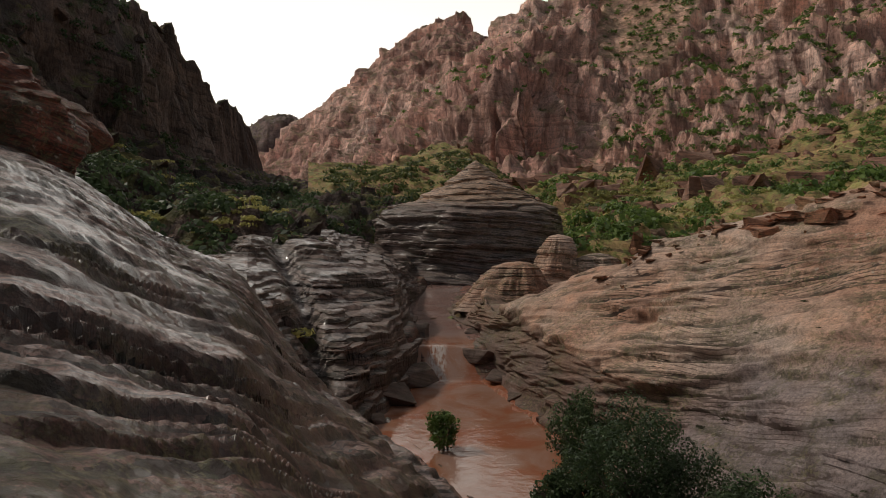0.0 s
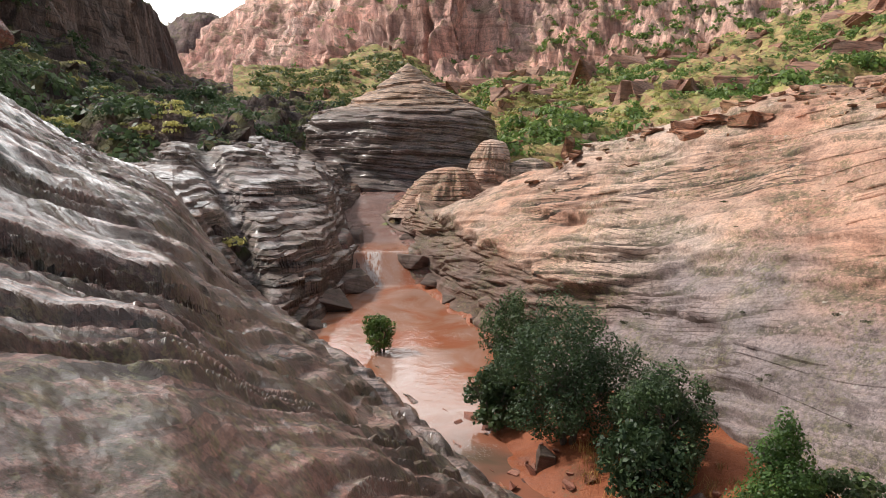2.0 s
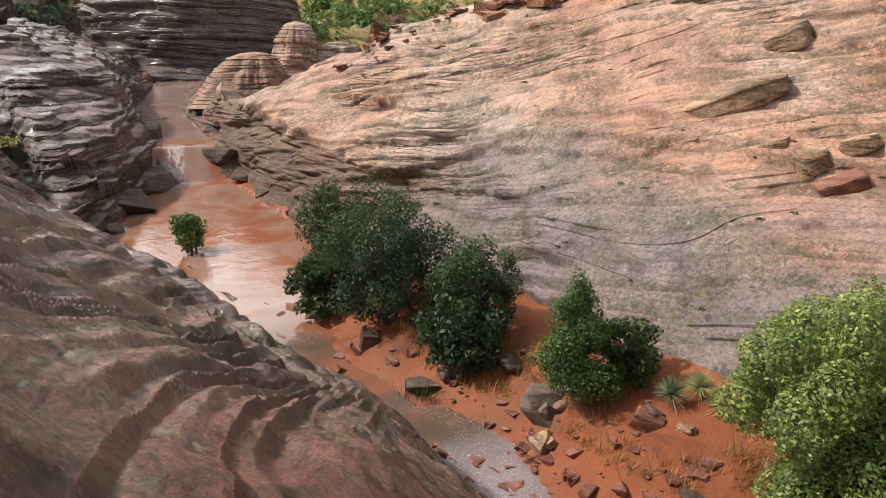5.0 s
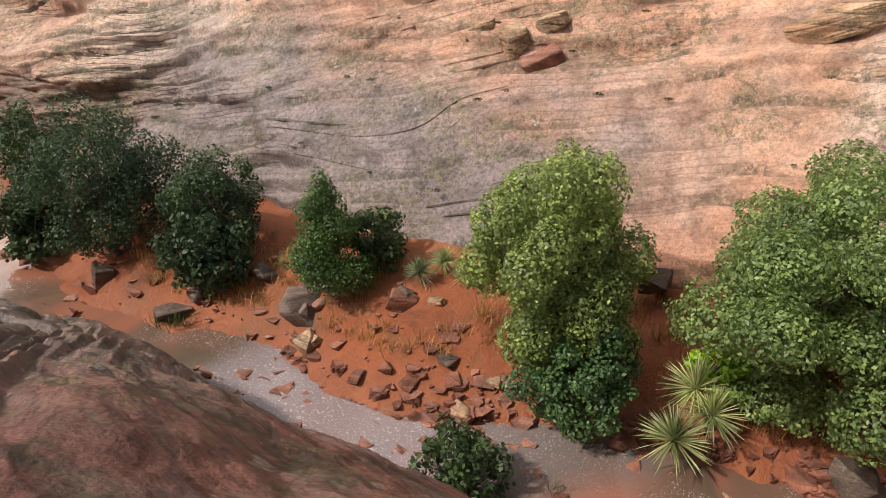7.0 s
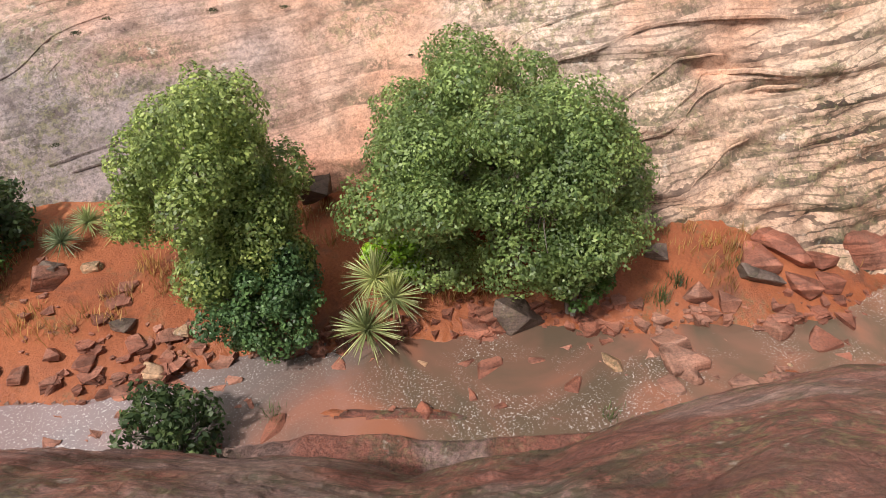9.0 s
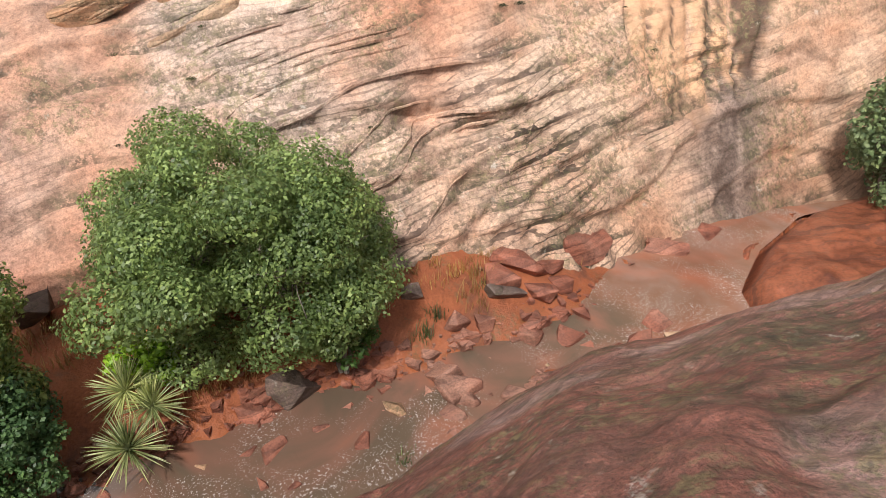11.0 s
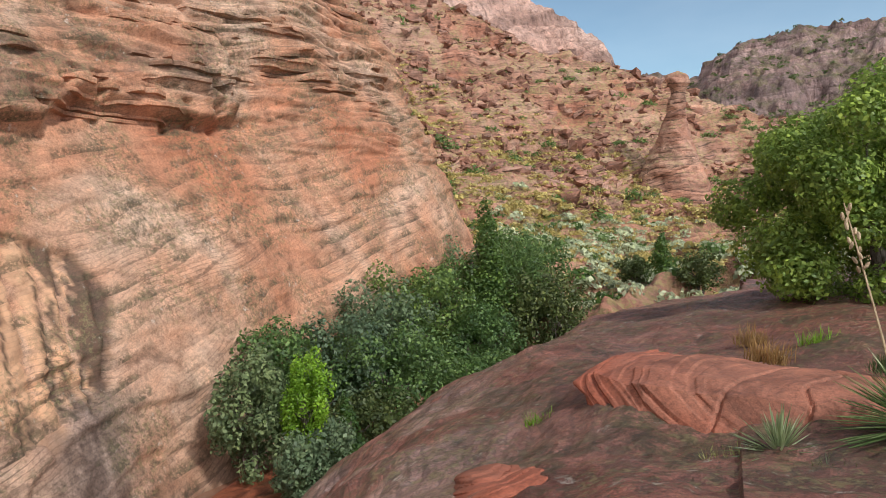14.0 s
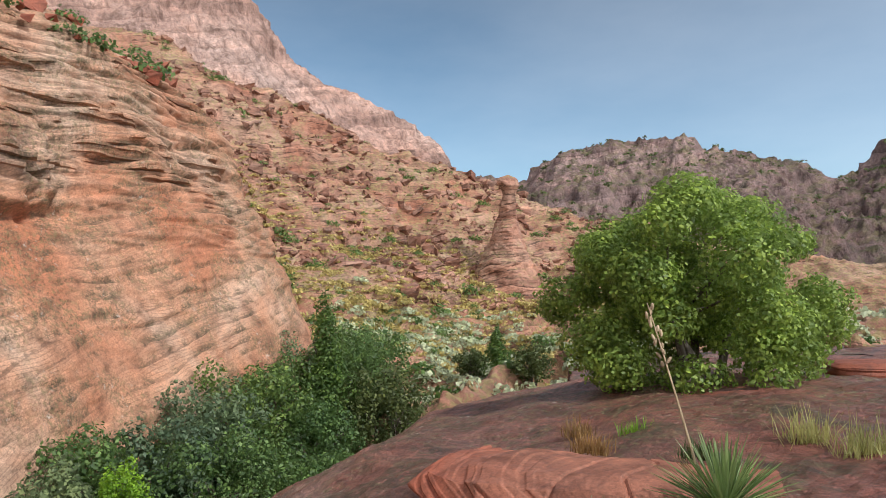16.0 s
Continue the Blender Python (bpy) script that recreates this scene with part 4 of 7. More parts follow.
    # sheet of rock that has peeled off below an arched lip
    lip = np.interp(Y, [4, 8, 13.3, 16.2, 18.0, 19.0, 21, 26, 32, 36], [4.9, 4.6, 4.3, 3.9, 3.2, 2.8, 2.7, 2.9, 3.2, 3.4]) + 0.12 * fbm(X, Y, 0 * X, 3, 95)
    d = d + np.interp(Y, [3, 8, 15, 18, 21, 30, 36], [0.0, 0.1, 0.2, 0.3, 0.3, 0.3, 0.2]) * smooth(-0.08, 0.08, Z - lip)
    # overhanging band with hollows under its edge
    edge = 9.6 + 0.10 * (-Y - 10) + 0.5 * fbm(Y * 0.35, X * 0.35, 0 * X, 3, 97)
    band = smooth(-4.5, -6.5, Y) * (1 - smooth(-16.6, -17.2, Y)) * smooth(13.8, 12.6, Z)
    hollow = smooth(0.15, 0.4, fbm(X * 1.5, Y * 1.5, Z * 1.3, 2, 99)) * smooth(-0.5, -0.1, Z - edge) * (1 - smooth(0.9, 1.3, Z - edge))
    d = d + band * (0.9 * smooth(-0.15, 0.1, Z - edge) - 0.6 * hollow) * (1 - 0.45 * smooth(0.5, 4, Z - edge))
    # rounded cap of thin beds further on
    cap = np.exp(-((Y + 20.5) / 3.0) ** 2) * smooth(11.8, 13.2, Z - 0.15 * (Y + 20))
    shoulder = smooth(-15.5, -17.5, Y) * smooth(-29, -26, Y) * smooth(11.0, 12.4, Z - 0.10 * (Y + 20) + 0.8 * fbm(Y * 0.4, X * 0.4, 0 * X, 2, 104))
    _, fb = bed_coord(P, (0.02, 0.05), 0.34, 105, 0.2, 0.3)
    seam = smooth(0.62, 0.75, fb) * smooth(1.0, 0.9, fb) * (0.35 + 0.65 * smooth(-0.3, 0.2, fbm(X * 0.5, Y * 0.5, Z * 0.8, 3, 106)))
    d = d + cap * 0.9 + shoulder * (0.22 * plates(P, (0.02, 0.05), 0.34, 105, 0.2, 0.4, 0.12, 0.3) - 0.18 * seam)
    # scooped alcove of fresh rock
    ay, az_ = (Y + 7.8) / 2.1, (Z - 4.0) / 2.1
    r2 = ay * ay + az_ * az_ + 0.45 * fbm(X * 0.8, Y * 0.8, Z * 0.5, 3, 107) + 0.35 * fbm(Y * 3.5, 0 * X, Z * 0.5, 3, 108) * smooth(0.3, -0.8, az_)
    scoop = smooth(1.0, 0.82, r2)
    ribs = fbm(Y * 3.6 + 0.2 * Z, 0 * X, Z * 0.45, 4, 109, 0.65)
    d = d - 0.20 * scoop + 0.13 * scoop * ribs
    fresh = scoop * smooth(-0.45, -0.15, ribs + 0.45 * (ay + 0.45))
    stain_shade = 0.85 * scoop * smooth(-0.12, 0.08, fbm(Y * 4.1 + 9, 0 * X, Z * 0.3, 4, 113, 0.6) - 0.8 * ay - 0.25)
    # damp run below it
    run = np.exp(-((Y + 8.6) / 1.2) ** 2) * smooth(2.9, 2.2, Z + 0.4 * fbm(Y * 3, 0 * X, Z, 3, 114))
    stain_shade = np.maximum(stain_shade, 0.55 * run * smooth(-0.2, 0.3, fbm(Y * 3.5, 0 * X, Z * 0.4, 4, 118)))
    # recessed seams of the shoulder: their shade goes into the colour
    stain_shade = np.maximum(stain_shade, 0.6 * shoulder * seam)
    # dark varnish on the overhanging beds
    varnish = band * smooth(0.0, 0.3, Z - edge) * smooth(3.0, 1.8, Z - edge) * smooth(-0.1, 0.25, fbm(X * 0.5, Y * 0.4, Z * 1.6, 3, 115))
    stain_shade = np.maximum(stain_shade, 0.55 * varnish)
    # diagonal crack above it, the shade in its depth painted dark
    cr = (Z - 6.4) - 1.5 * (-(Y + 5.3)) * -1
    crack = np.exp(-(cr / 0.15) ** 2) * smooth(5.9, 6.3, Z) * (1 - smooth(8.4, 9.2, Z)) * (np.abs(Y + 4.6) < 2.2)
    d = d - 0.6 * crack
    stain_shade = np.maximum(stain_shade, 0.97 * crack)
    # thin beds below the lip, darker all over
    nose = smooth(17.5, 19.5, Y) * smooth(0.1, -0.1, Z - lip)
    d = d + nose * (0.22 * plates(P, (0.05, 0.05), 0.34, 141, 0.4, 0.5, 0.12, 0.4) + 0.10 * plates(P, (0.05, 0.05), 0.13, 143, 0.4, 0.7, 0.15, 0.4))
    stain_shade = np.maximum(stain_shade, 0.6 * nose)
    P = P + n * d[..., None]
    grey = smooth(4.2, 2.4, Z - 0.08 * (Y - 6) - 0.5 * fbm(X * 0.6, Y * 0.6, Z, 3, 117)) * (smooth(4.5, 8, Y) * (1 - smooth(17, 20, Y)))
    grey = np.clip(grey + 0.8 * run + 0.6 * smooth(18, 24, Y) * smooth(2.6, 2.0, Z), 0, 1)
    pale = np.clip(0.4 * smooth(6, 15, Y) * (1 - grey) + smooth(2.5, -0.5, Y) * smooth(-6.5, -5, Y) * smooth(3.6, 2.0, Z + 0.15 * Y + 0.6 * fbm(X * 0.7, Y * 0.7, Z * 0.7, 3, 116)), 0, 1)
    SHEETS["wall"] = tagged(grid_mesh("rock_wall_east", P, M_EAST, {"fresh": fresh, "stain_shade": np.clip(stain_shade, 0, 1), "grey": grey, "ledge": ledgy * (1 - 0.85 * south), "crevice_shade": 0.8 * crack_in * (1 - scoop), "warm": smooth(3, -8, Y), "pale": pale}), "pinkish-orange cross-bedded sandstone wall with lichen", "rock wall", kind="structure")
    # outcropping beds in patches; thick ones under the rim in the south
    S, O = P[::2, 9:-30], np.stack([-nx, -ny, 0.25 + 0 * nx], -1)[::2, None, :] + 0 * P[::2, 9:-30]
    cut = lambda q: np.broadcast_to(q, Z.shape)[::2, 9:-30]
    at = {"fresh": cut(fresh), "stain_shade": cut(np.clip(stain_shade, 0, 1)), "grey": cut(grey), "ledge": 0 * cut(Z), "crevice_shade": 0 * cut(Z), "warm": cut(smooth(3, -8, Y)), "pale": cut(pale)}
    x, y, z = S[..., 0], S[..., 1], S[..., 2]
    G = z + 0.08 * x + 0.28 * y + 0.9 * fbm(x * 0.12, y * 0.12, z * 0.15, 3, 119)
    patchy = smooth(0.05, 0.45, fbm(x * 0.22, y * 0.18, z * 0.45, 3, 121)) * np.maximum(1 - cut(south), 0.7 * smooth(0.25, 0.45, fbm(x * 0.35, y * 0.35, z * 0.6, 3, 135))) * (1 - cut(scoop))
    ledge_ribbons(SHEETS["wall"], S, G, uneven_levels(-6, 22, 0.13, 0.3, 123), patchy, O, M_EAST, at, 125, (0.09, 0.04, 0.06, 0.2), 0.3, 0.0)
    H = z + 0.02 * x + 0.05 * y + 0.3 * fbm(x * 0.2, y * 0.2, z * 0.2, 3, 127)
    rim = cut(south) * smooth(8.8, 10.2, z) * (1 - 0.75 * smooth(-17, -18, y) * smooth(12.6, 11.8, z)) * smooth(-0.15, 0.25, fbm(x * 0.2, y * 0.2, z * 0.4, 3, 129))
    ledge_ribbons(SHEETS["wall"], S, H, uneven_levels(8.5, 19, 0.14, 0.4, 131), rim, O, M_EAST, at, 133, (0.26, 0.05, 0.13, 0.3), 0.35, 0.3)


def polar_sheet(name, mat, az, dist, zfun, rough, label, category, seed, flute=0.0, slab=None):
    """A slope or mountain side laid out round the valley: az in degrees clockwise from +y, dist in metres, height by zfun(az, dist)."""
    A, D = np.meshgrid(az, dist, indexing="ij")
    X, Y = D * np.sin(np.radians(A)), D * np.cos(np.radians(A))
    Z = zfun(A, D)
    P = np.stack([X, Y, Z], -1)
    n = grid_normals(P)
    sc = rough[1]
    r = (ridged(X / sc, Y / sc, Z / (sc * (4.5 if flute else 2.2)), 7, seed) - 1.15) * rough[0] * (0.75 if flute else 1.0)
    if flute:
        r = r + flute * (ridged(X / (sc * 0.3), Y / (sc * 0.3), Z / (sc * 4.5), 5, seed + 5) - 1.0)
    r = r + strata(P, (0.02, 0.03), sc * 0.35, seed + 11) * rough[0] * (0.22 if flute else 0.5)
    z0 = np.zeros_like(X)
    fresh, stain_shade = z0, z0
    if slab:
        # a smooth pale slab, and a slit in the cliff with its shade painted dark
        E = np.degrees(np.arctan2(Z - 7, D))
        edge = 0.5 * fbm(A * 0.4, E * 0.4, 0 * A, 3, 7)
        m = smooth(0, 0.5, A - 11.9 - 0.1 * (17 - E) + edge) * smooth(0, 0.5, 18.5 - A + 0.5 * (E - 14) + edge) * smooth(0, 0.5, E - 12.4 - 0.25 * np.abs(A - 15.5) + edge)
        r = r * (1 - 0.88 * m)
        fresh = 0.45 * m
        slit = np.exp(-((A - 3.95 - 0.1 * edge) / 0.22) ** 2) * smooth(5.2, 6.0, E) * smooth(10.2, 9.0, E)
        r = r - 7 * slit
        stain_shade = 0.9 * slit
    P = P + n * r[..., None]
    return tagged(grid_mesh(name, P, mat, {"fresh": fresh, "stain_shade": stain_shade, "wet": z0}), label, category, kind="structure")


def table(a, pairs):
    return np.interp(a, [p[0] for p in pairs], [p[1] for p in pairs])


def elevate(A, D, stops):
    """Height that shows under given angles: stops of (distance table, angle table) from near to far, joined in distance."""
    Z = None
    ds = [table(A, s[0]) if isinstance(s[0], list) else np.full(A.shape, float(s[0])) for s in stops]
    zs = [7 + d * np.tan(np.radians(table(A, s[1]) if isinstance(s[1], list) else np.full(A.shape, float(s[1])))) for d, s in zip(ds, stops)]
    Z = zs[0].copy()
    for d0, z0, d1, z1 in zip(ds[:-1], zs[:-1], ds[1:], zs[1:]):
        t = np.clip((D - d0) / (d1 - d0), 0, 1)
        Z = np.where(D > d0, z0 + (z1 - z0) * t, Z)
    return Z


def build_upstream():
    # vegetated hillside beyond the slab and under the mountain
    az = np.linspace(-11, 60, 290)
    green = lambda A, D: elevate(A, D, [(42, [(-6, -9), (9, -9), (14, -7), (25, -5), (40, -3), (75, -2)]),
                                        (62, [(-6, -6), (4, -6.5), (8, -5.5), (10.5, -2.0), (16, -1.2), (25, 0.2), (40, 1), (75, 1)]),
                                        (120, [(-6, 3.4), (0, 3.5), (6, 3.4), (10, 4.2), (20, 4.9), (28, 4.6), (40, 6), (75, 5)]),
                                        (190, [(-6, 5), (0, 7.0), (3.5, 6.0), (6, 3.6), (14, 4.2), (20, 5.0), (28, 8), (40, 10), (75, 12)])])
    SHEETS["hillside"] = polar_sheet("hillside", M_GREEN, az, spaced([(40, 0.4), (80, 0.6), (190, 1.4)]), green, (1.8, 13.0), "green scrub hillside of rubble and grass under the cliffs", "hillside", 101)
    # the great mountain on the right of the upper canyon
    az = np.linspace(-8, 60, 420)
    mountain = lambda A, D: elevate(A, D, [(150, [(-8, 1), (0, 3), (60, 6)]),
                                           ([(-8, 215), (6, 190), (14, 200), (60, 220)], [(-8, 3.0), (-5, 4.4), (0, 5.2), (6, 5.4), (12, 6), (18, 8), (30, 9), (60, 10)]),
                                           ([(-8, 235), (6, 206), (14, 240), (60, 280)], [(-8, 4.5), (-5, 6.8), (-1, 9.2), (3, 11.6), (8, 11.9), (12, 10.5), (18, 12), (30, 16), (60, 16)]),
                                           ([(-8, 300), (6, 290), (14, 330), (60, 380)], [(-8, 5.0), (-3, 9.2), (0, 12.0), (3, 14.6), (6.5, 17.9), (10, 20), (14, 22), (24, 25), (40, 26), (60, 22)]),
                                           (480, [(-8, 3), (6, 11), (14, 14), (60, 14)])])
    SHEETS["mountain_right"] = polar_sheet("mountain_right", M_CLIFF, az, spaced([(150, 1.6), (300, 1.6), (480, 6)]), mountain, (6.5, 34.0), "tall pink sandstone mountain with fluted cliffs and scrub", "mountain", 111, 4.4, True)
    # peak behind it and its long ridge
    az = np.linspace(-20, 14, 240)
    peak = lambda A, D: elevate(A, D, [(330, [(-20, 2), (-10, 3), (0, 5), (14, 6)]),
                                       (380, [(-20, 3), (-13, 4.4), (-10, 6.5), (-6, 8.5), (0, 10), (14, 11)]),
                                       (520, [(-20, 4), (-14, 6.5), (-11.5, 8.9), (-8.6, 10.8), (-6.4, 12.9), (-2.3, 16.2), (0, 17.1), (1.4, 17.4), (3.7, 16.0), (6, 14), (14, 11)]),
                                       (700, 4)])
    SHEETS["mountain_peak"] = polar_sheet("mountain_peak", M_CLIFF, az, spaced([(330, 2.0), (520, 2.6), (700, 10)]), peak, (8.0, 45.0), "jagged brown sandstone peak with a long ridge", "mountain", 121, 4.0)
    az = np.linspace(-24, -8, 90)
    butte = lambda A, D: elevate(A, D, [(800, 3), (840, [(-24, 5), (-15.6, 7.2), (-14.4, 8.2), (-13.2, 8.75), (-12.4, 8.8), (-11.8, 8.2), (-8, 8)]), (950, [(-24, 5), (-15.6, 7.5), (-14.4, 8.5), (-13.2, 9.1), (-12.4, 9.1), (-11.8, 8.5), (-8, 8)]), (1100, 3)])
    polar_sheet("far_butte", M_FAR, az, spaced([(800, 5), (1100, 12)]), butte, (9.0, 60.0), "hazy purple-brown butte at the head of the canyon", "mountain", 131, 5.0)
    # cliff along the west side, its shade held in the dark rock colour
    az = np.linspace(-48, -1, 260)
    west = lambda A, D: elevate(A, D, [([(-75, 24), (-11, 24), (-7, 58), (-1, 70)], [(-75, -3), (-40, -6), (-30, -9), (-20, -12), (-8, -14), (-1, -9)]),
                                       ([(-75, 34), (-11, 34), (-7, 66), (-1, 78)], [(-75, 2), (-40, 1.0), (-30, -0.6), (-20, -2.2), (-14, -3.0), (-8, -5)]),
                                       ([(-75, 50), (-33, 52), (-24, 60), (-15, 75), (-8, 90), (-1, 100)], [(-75, 7), (-33, 5.5), (-24, 4.0), (-18, 2.2), (-15, 1.4), (-8, 2.6)]),
                                       ([(-75, 60), (-33, 72), (-24, 92), (-18, 140), (-15, 230), (-8, 260)], [(-75, 14), (-33, 9.0), (-24, 7.2), (-18, 5.0), (-15.4, 4.5), (-13, 3.6), (-8, 3.2)]),
                                       ([(-75, 80), (-33, 90), (-24, 112), (-18, 165), (-15, 260), (-8, 300)], [(-75, 30), (-33, 19.5), (-27, 17.5), (-24, 15.8), (-21.5, 15.0), (-20.4, 12.5), (-18.2, 10.1), (-16.6, 9.2), (-15.4, 7.4), (-14.6, 4.5), (-8, 3.0)]),
                                       (420, [(-75, 12), (-24, 6), (-8, 1)])])
    SHEETS["cliff_west"] = polar_sheet("cliff_west", M_SHADE, az, spaced([(24, 0.45), (60, 0.8), (130, 1.2), (280, 2.4), (420, 9)]), west, (2.2, 16.0), "dark sandstone cliff, shade and varnish streaks in its colour, over a brushy slope", "cliff", 141, 1.3)


def terraced(z, P, period, seed, tread=0.25, wob=0.35):
    """Heights gathered into flat treads and steep risers, the edges wandering."""
    q = z / period + wob * fbm(P[..., 0] * 0.22, P[..., 1] * 0.22, 0 * z, 3, seed) + 0.12 * fbm(P[..., 0] * 1.1, P[..., 1] * 1.1, 0 * z, 3, seed + 3)
    q = q + 0.4 * vnoise(q * 0.7, 0 * q, 0 * q, seed + 5)
    f = q - np.floor(q)
    return z + period * (tread * f + (1 - tread) * smooth(0.62, 1.0, f) - f)


def build_terrace():
    """Grey stepped rock mass between the gully and the creek's upper run."""
    A, D = np.meshgrid(np.linspace(-22, 0.8, 420), spaced([(20, 0.12), (40, 0.12), (50, 0.25), (66, 0.5)]), indexing="ij")
    X, Y = D * np.sin(np.radians(A)), D * np.cos(np.radians(A))
    Z = elevate(A, D, [(20, [(-26, -8), (-15.7, -9), (-12, -14), (-8, -20), (-4.6, -22), (0.8, -21)]),
                       ([(-26, 24), (-12, 23), (-8, 22), (-4.6, 25.0), (-2.7, 28.5), (-1.2, 31.5), (-0.5, 35), (0.8, 37)], [(-26, -4), (-15.7, -5.5), (-12, -11.5), (-8, -15.5), (-4.6, -15.3), (-2.7, -13.9), (-1.2, -12.6), (-0.5, -11), (0.8, -11)]),
                       ([(-26, 30), (-12, 29), (-8, 27), (-4.6, 28), (-2.7, 31), (-1.8, 33.5), (-0.8, 35.5), (0.8, 38)], [(-26, -2.2), (-15.7, -3), (-12, -6), (-8, -8.5), (-4.6, -9.3), (-2.7, -9.0), (-1.8, -8.4), (-0.9, -9.3), (-0.4, -11), (0.8, -11)]),
                       ([(-26, 40), (-8, 37), (-4, 37), (-2.7, 40), (-1.5, 38), (0.8, 41)], [(-26, -1), (-18, -1.6), (-15.4, -0.6), (-9.3, -1.6), (-5.1, -3.4), (-3.6, -4.5), (-2.9, -6), (-1.9, -8.6), (-1.2, -11), (0.8, -12)]),
                       (50, [(-26, 0), (-15.4, 0.3), (-9.3, -0.5), (-5.1, -1.8), (-4.2, -2.6), (-3.2, -3.6), (-2.2, -4.6), (-1.4, -6.0), (-0.8, -9), (0.8, -11)]),
                       (58, [(-26, 0), (-15, 0.4), (-9, 0), (-5, -1.5), (-3.2, -1.9), (-1.5, -3.0), (-0.3, -3.6), (0.3, -6.5), (0.8, -8)]),
                       (66, [(-26, 0), (-15, 0.4), (-9, 0), (-5, -1.0), (-3.2, -1.4), (-1.5, -2.0), (0.8, -3.0)])])
    P = np.stack([X, Y, Z], -1)
    Z = Z + 0.35 * fbm(X * 0.16, Y * 0.16, 0 * X, 4, 231)
    Z = Z + 0.6 * (terraced(Z + 0.05 * X, P, 1.5, 233, 0.3) - 0.05 * X - Z)
    Z = Z + 0.8 * (terraced(Z + 0.08 * X, P, 0.30, 239, 0.3, 0.2) - 0.08 * X - Z)
    # water-worn chute down the west side of the face
    chute = np.exp(-((A + 12.4 + 0.25 * (D - 34)) / 0.9) ** 2) * smooth(41, 36, D)
    Z = Z - 0.7 * chute + 0.05 * fbm(X * 1.3, Y * 1.3, 0 * X, 4, 241)
    P = np.stack([X, Y, Z], -1)
    n = grid_normals(P)
    P[..., 0] += 0.12 * plates(P, (0.06, 0.02), 0.30, 243, 0.4, 0.4, 0.15) * n[..., 0]
    P[..., 1] += 0.25 * plates(P, (0.06, 0.02), 0.30, 243, 0.4, 0.4, 0.15) * n[..., 1]
    # flat treads get the wet film with its pale painted sheen
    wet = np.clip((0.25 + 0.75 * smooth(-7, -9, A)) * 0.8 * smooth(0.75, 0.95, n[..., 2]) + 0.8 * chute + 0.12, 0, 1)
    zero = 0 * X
    # steep risers are darkened by facing: shade painted into the colour
    ob = tagged(grid_mesh("rock_terrace", P, M_MID, {"wet": wet, "fresh": zero, "stain_shade": 0.55 * smooth(0.75, 0.45, n[..., 2])}, smooth_faces=False), "wet dark grey stepped sandstone ledges beside the upper creek", "rock ledges", kind="structure")
    G = P[..., 2] + 0.06 * P[..., 0] + 0.3 * fbm(X * 0.15, Y * 0.15, 0 * X, 3, 245)
    O = np.broadcast_to(np.array((0.25, -0.95, 0.0)), P.shape)
    ledge_ribbons(ob, P[::2], G[::2], uneven_levels(0.6, 7.5, 0.12, 0.3, 247), (0.9 - 0.6 * chute)[::2], O[::2], M_MID, {"wet": wet[::2], "fresh": zero[::2], "stain_shade": zero[::2]}, 249, (0.16, 0.05, 0.10, 0.4), 0.35, 0.2)


def build_knoll():
    """Stepped rock knoll that closes the creek bed upstream, with a cone on top."""
    u, v = np.linspace(0, 2 * math.pi, 240), np.linspace(0, 1, 220)
    U, V = np.meshgrid(u, v, indexing="ij")
    at = [0, 0.16, 0.26, 0.48, 0.55, 0.62, 0.80, 0.91, 1.0]
    R = np.interp(V, at, [15, 11.6, 10.2, 9.2, 8.4, 6.6, 3.0, 1.3, 0.0])
    Z = np.interp(V, at, [1.4, 3.0, 3.6, 8.2, 9.0, 9.6, 11.8, 13.0, 13.6])
    X, Y = 3.0 + R * np.cos(U), 66 + R * np.sin(U)
    P = np.stack([X, Y, Z], -1)
    out = np.stack([np.cos(U), np.sin(U), 0.4 + 0 * U], -1)
    d = 0.35 * plates(P, (0.03, 0.06), 1.5, 151, 0.6, 0.16, 0.08) + 0.2 * plates(P, (0.05, 0.02), 0.5, 153, 0.6, 0.3, 0.12) + beds(P, (0.03, 0.04), 0.9, 157, 0.6, 0.15, 0.2)[0] * 0.5 + 0.8 * fbm(X * 0.15, Y * 0.15, Z * 0.15, 4, 155) - 0.4
    P = P + out * (d * (1 - V ** 4))[..., None]
    wet = smooth(9.5, 7.5, P[..., 2]) * 0.4
    ob = grid_mesh("rock_knoll", P, M_MID, {"wet": wet, "fresh": 0.6 * smooth(8.8, 10.0, P[..., 2]), "stain_shade": 0.15 * smooth(9.2, 8.4, P[..., 2])})
    tagged(ob, "grey layered sandstone knoll with a reddish cone on top", "rock knoll", kind="structure")
    G = P[..., 2] + 0.05 * P[..., 0] + 0.5 * fbm(P[..., 0] * 0.1, P[..., 1] * 0.1, P[..., 2] * 0.1, 3, 159)
    O = np.stack([np.cos(U), np.sin(U), 0 * U], -1)
    ledge_ribbons(ob, P, G, uneven_levels(1.5, 14, 0.25, 0.7, 163), 1 - 0.5 * V, O, M_MID, {"wet": wet, "fresh": 0.6 * smooth(8.8, 10.0, P[..., 2]), "stain_shade": 0 * wet}, 165, (0.28, 0.10, 0.2, 0.7), 0.25, 0.1)


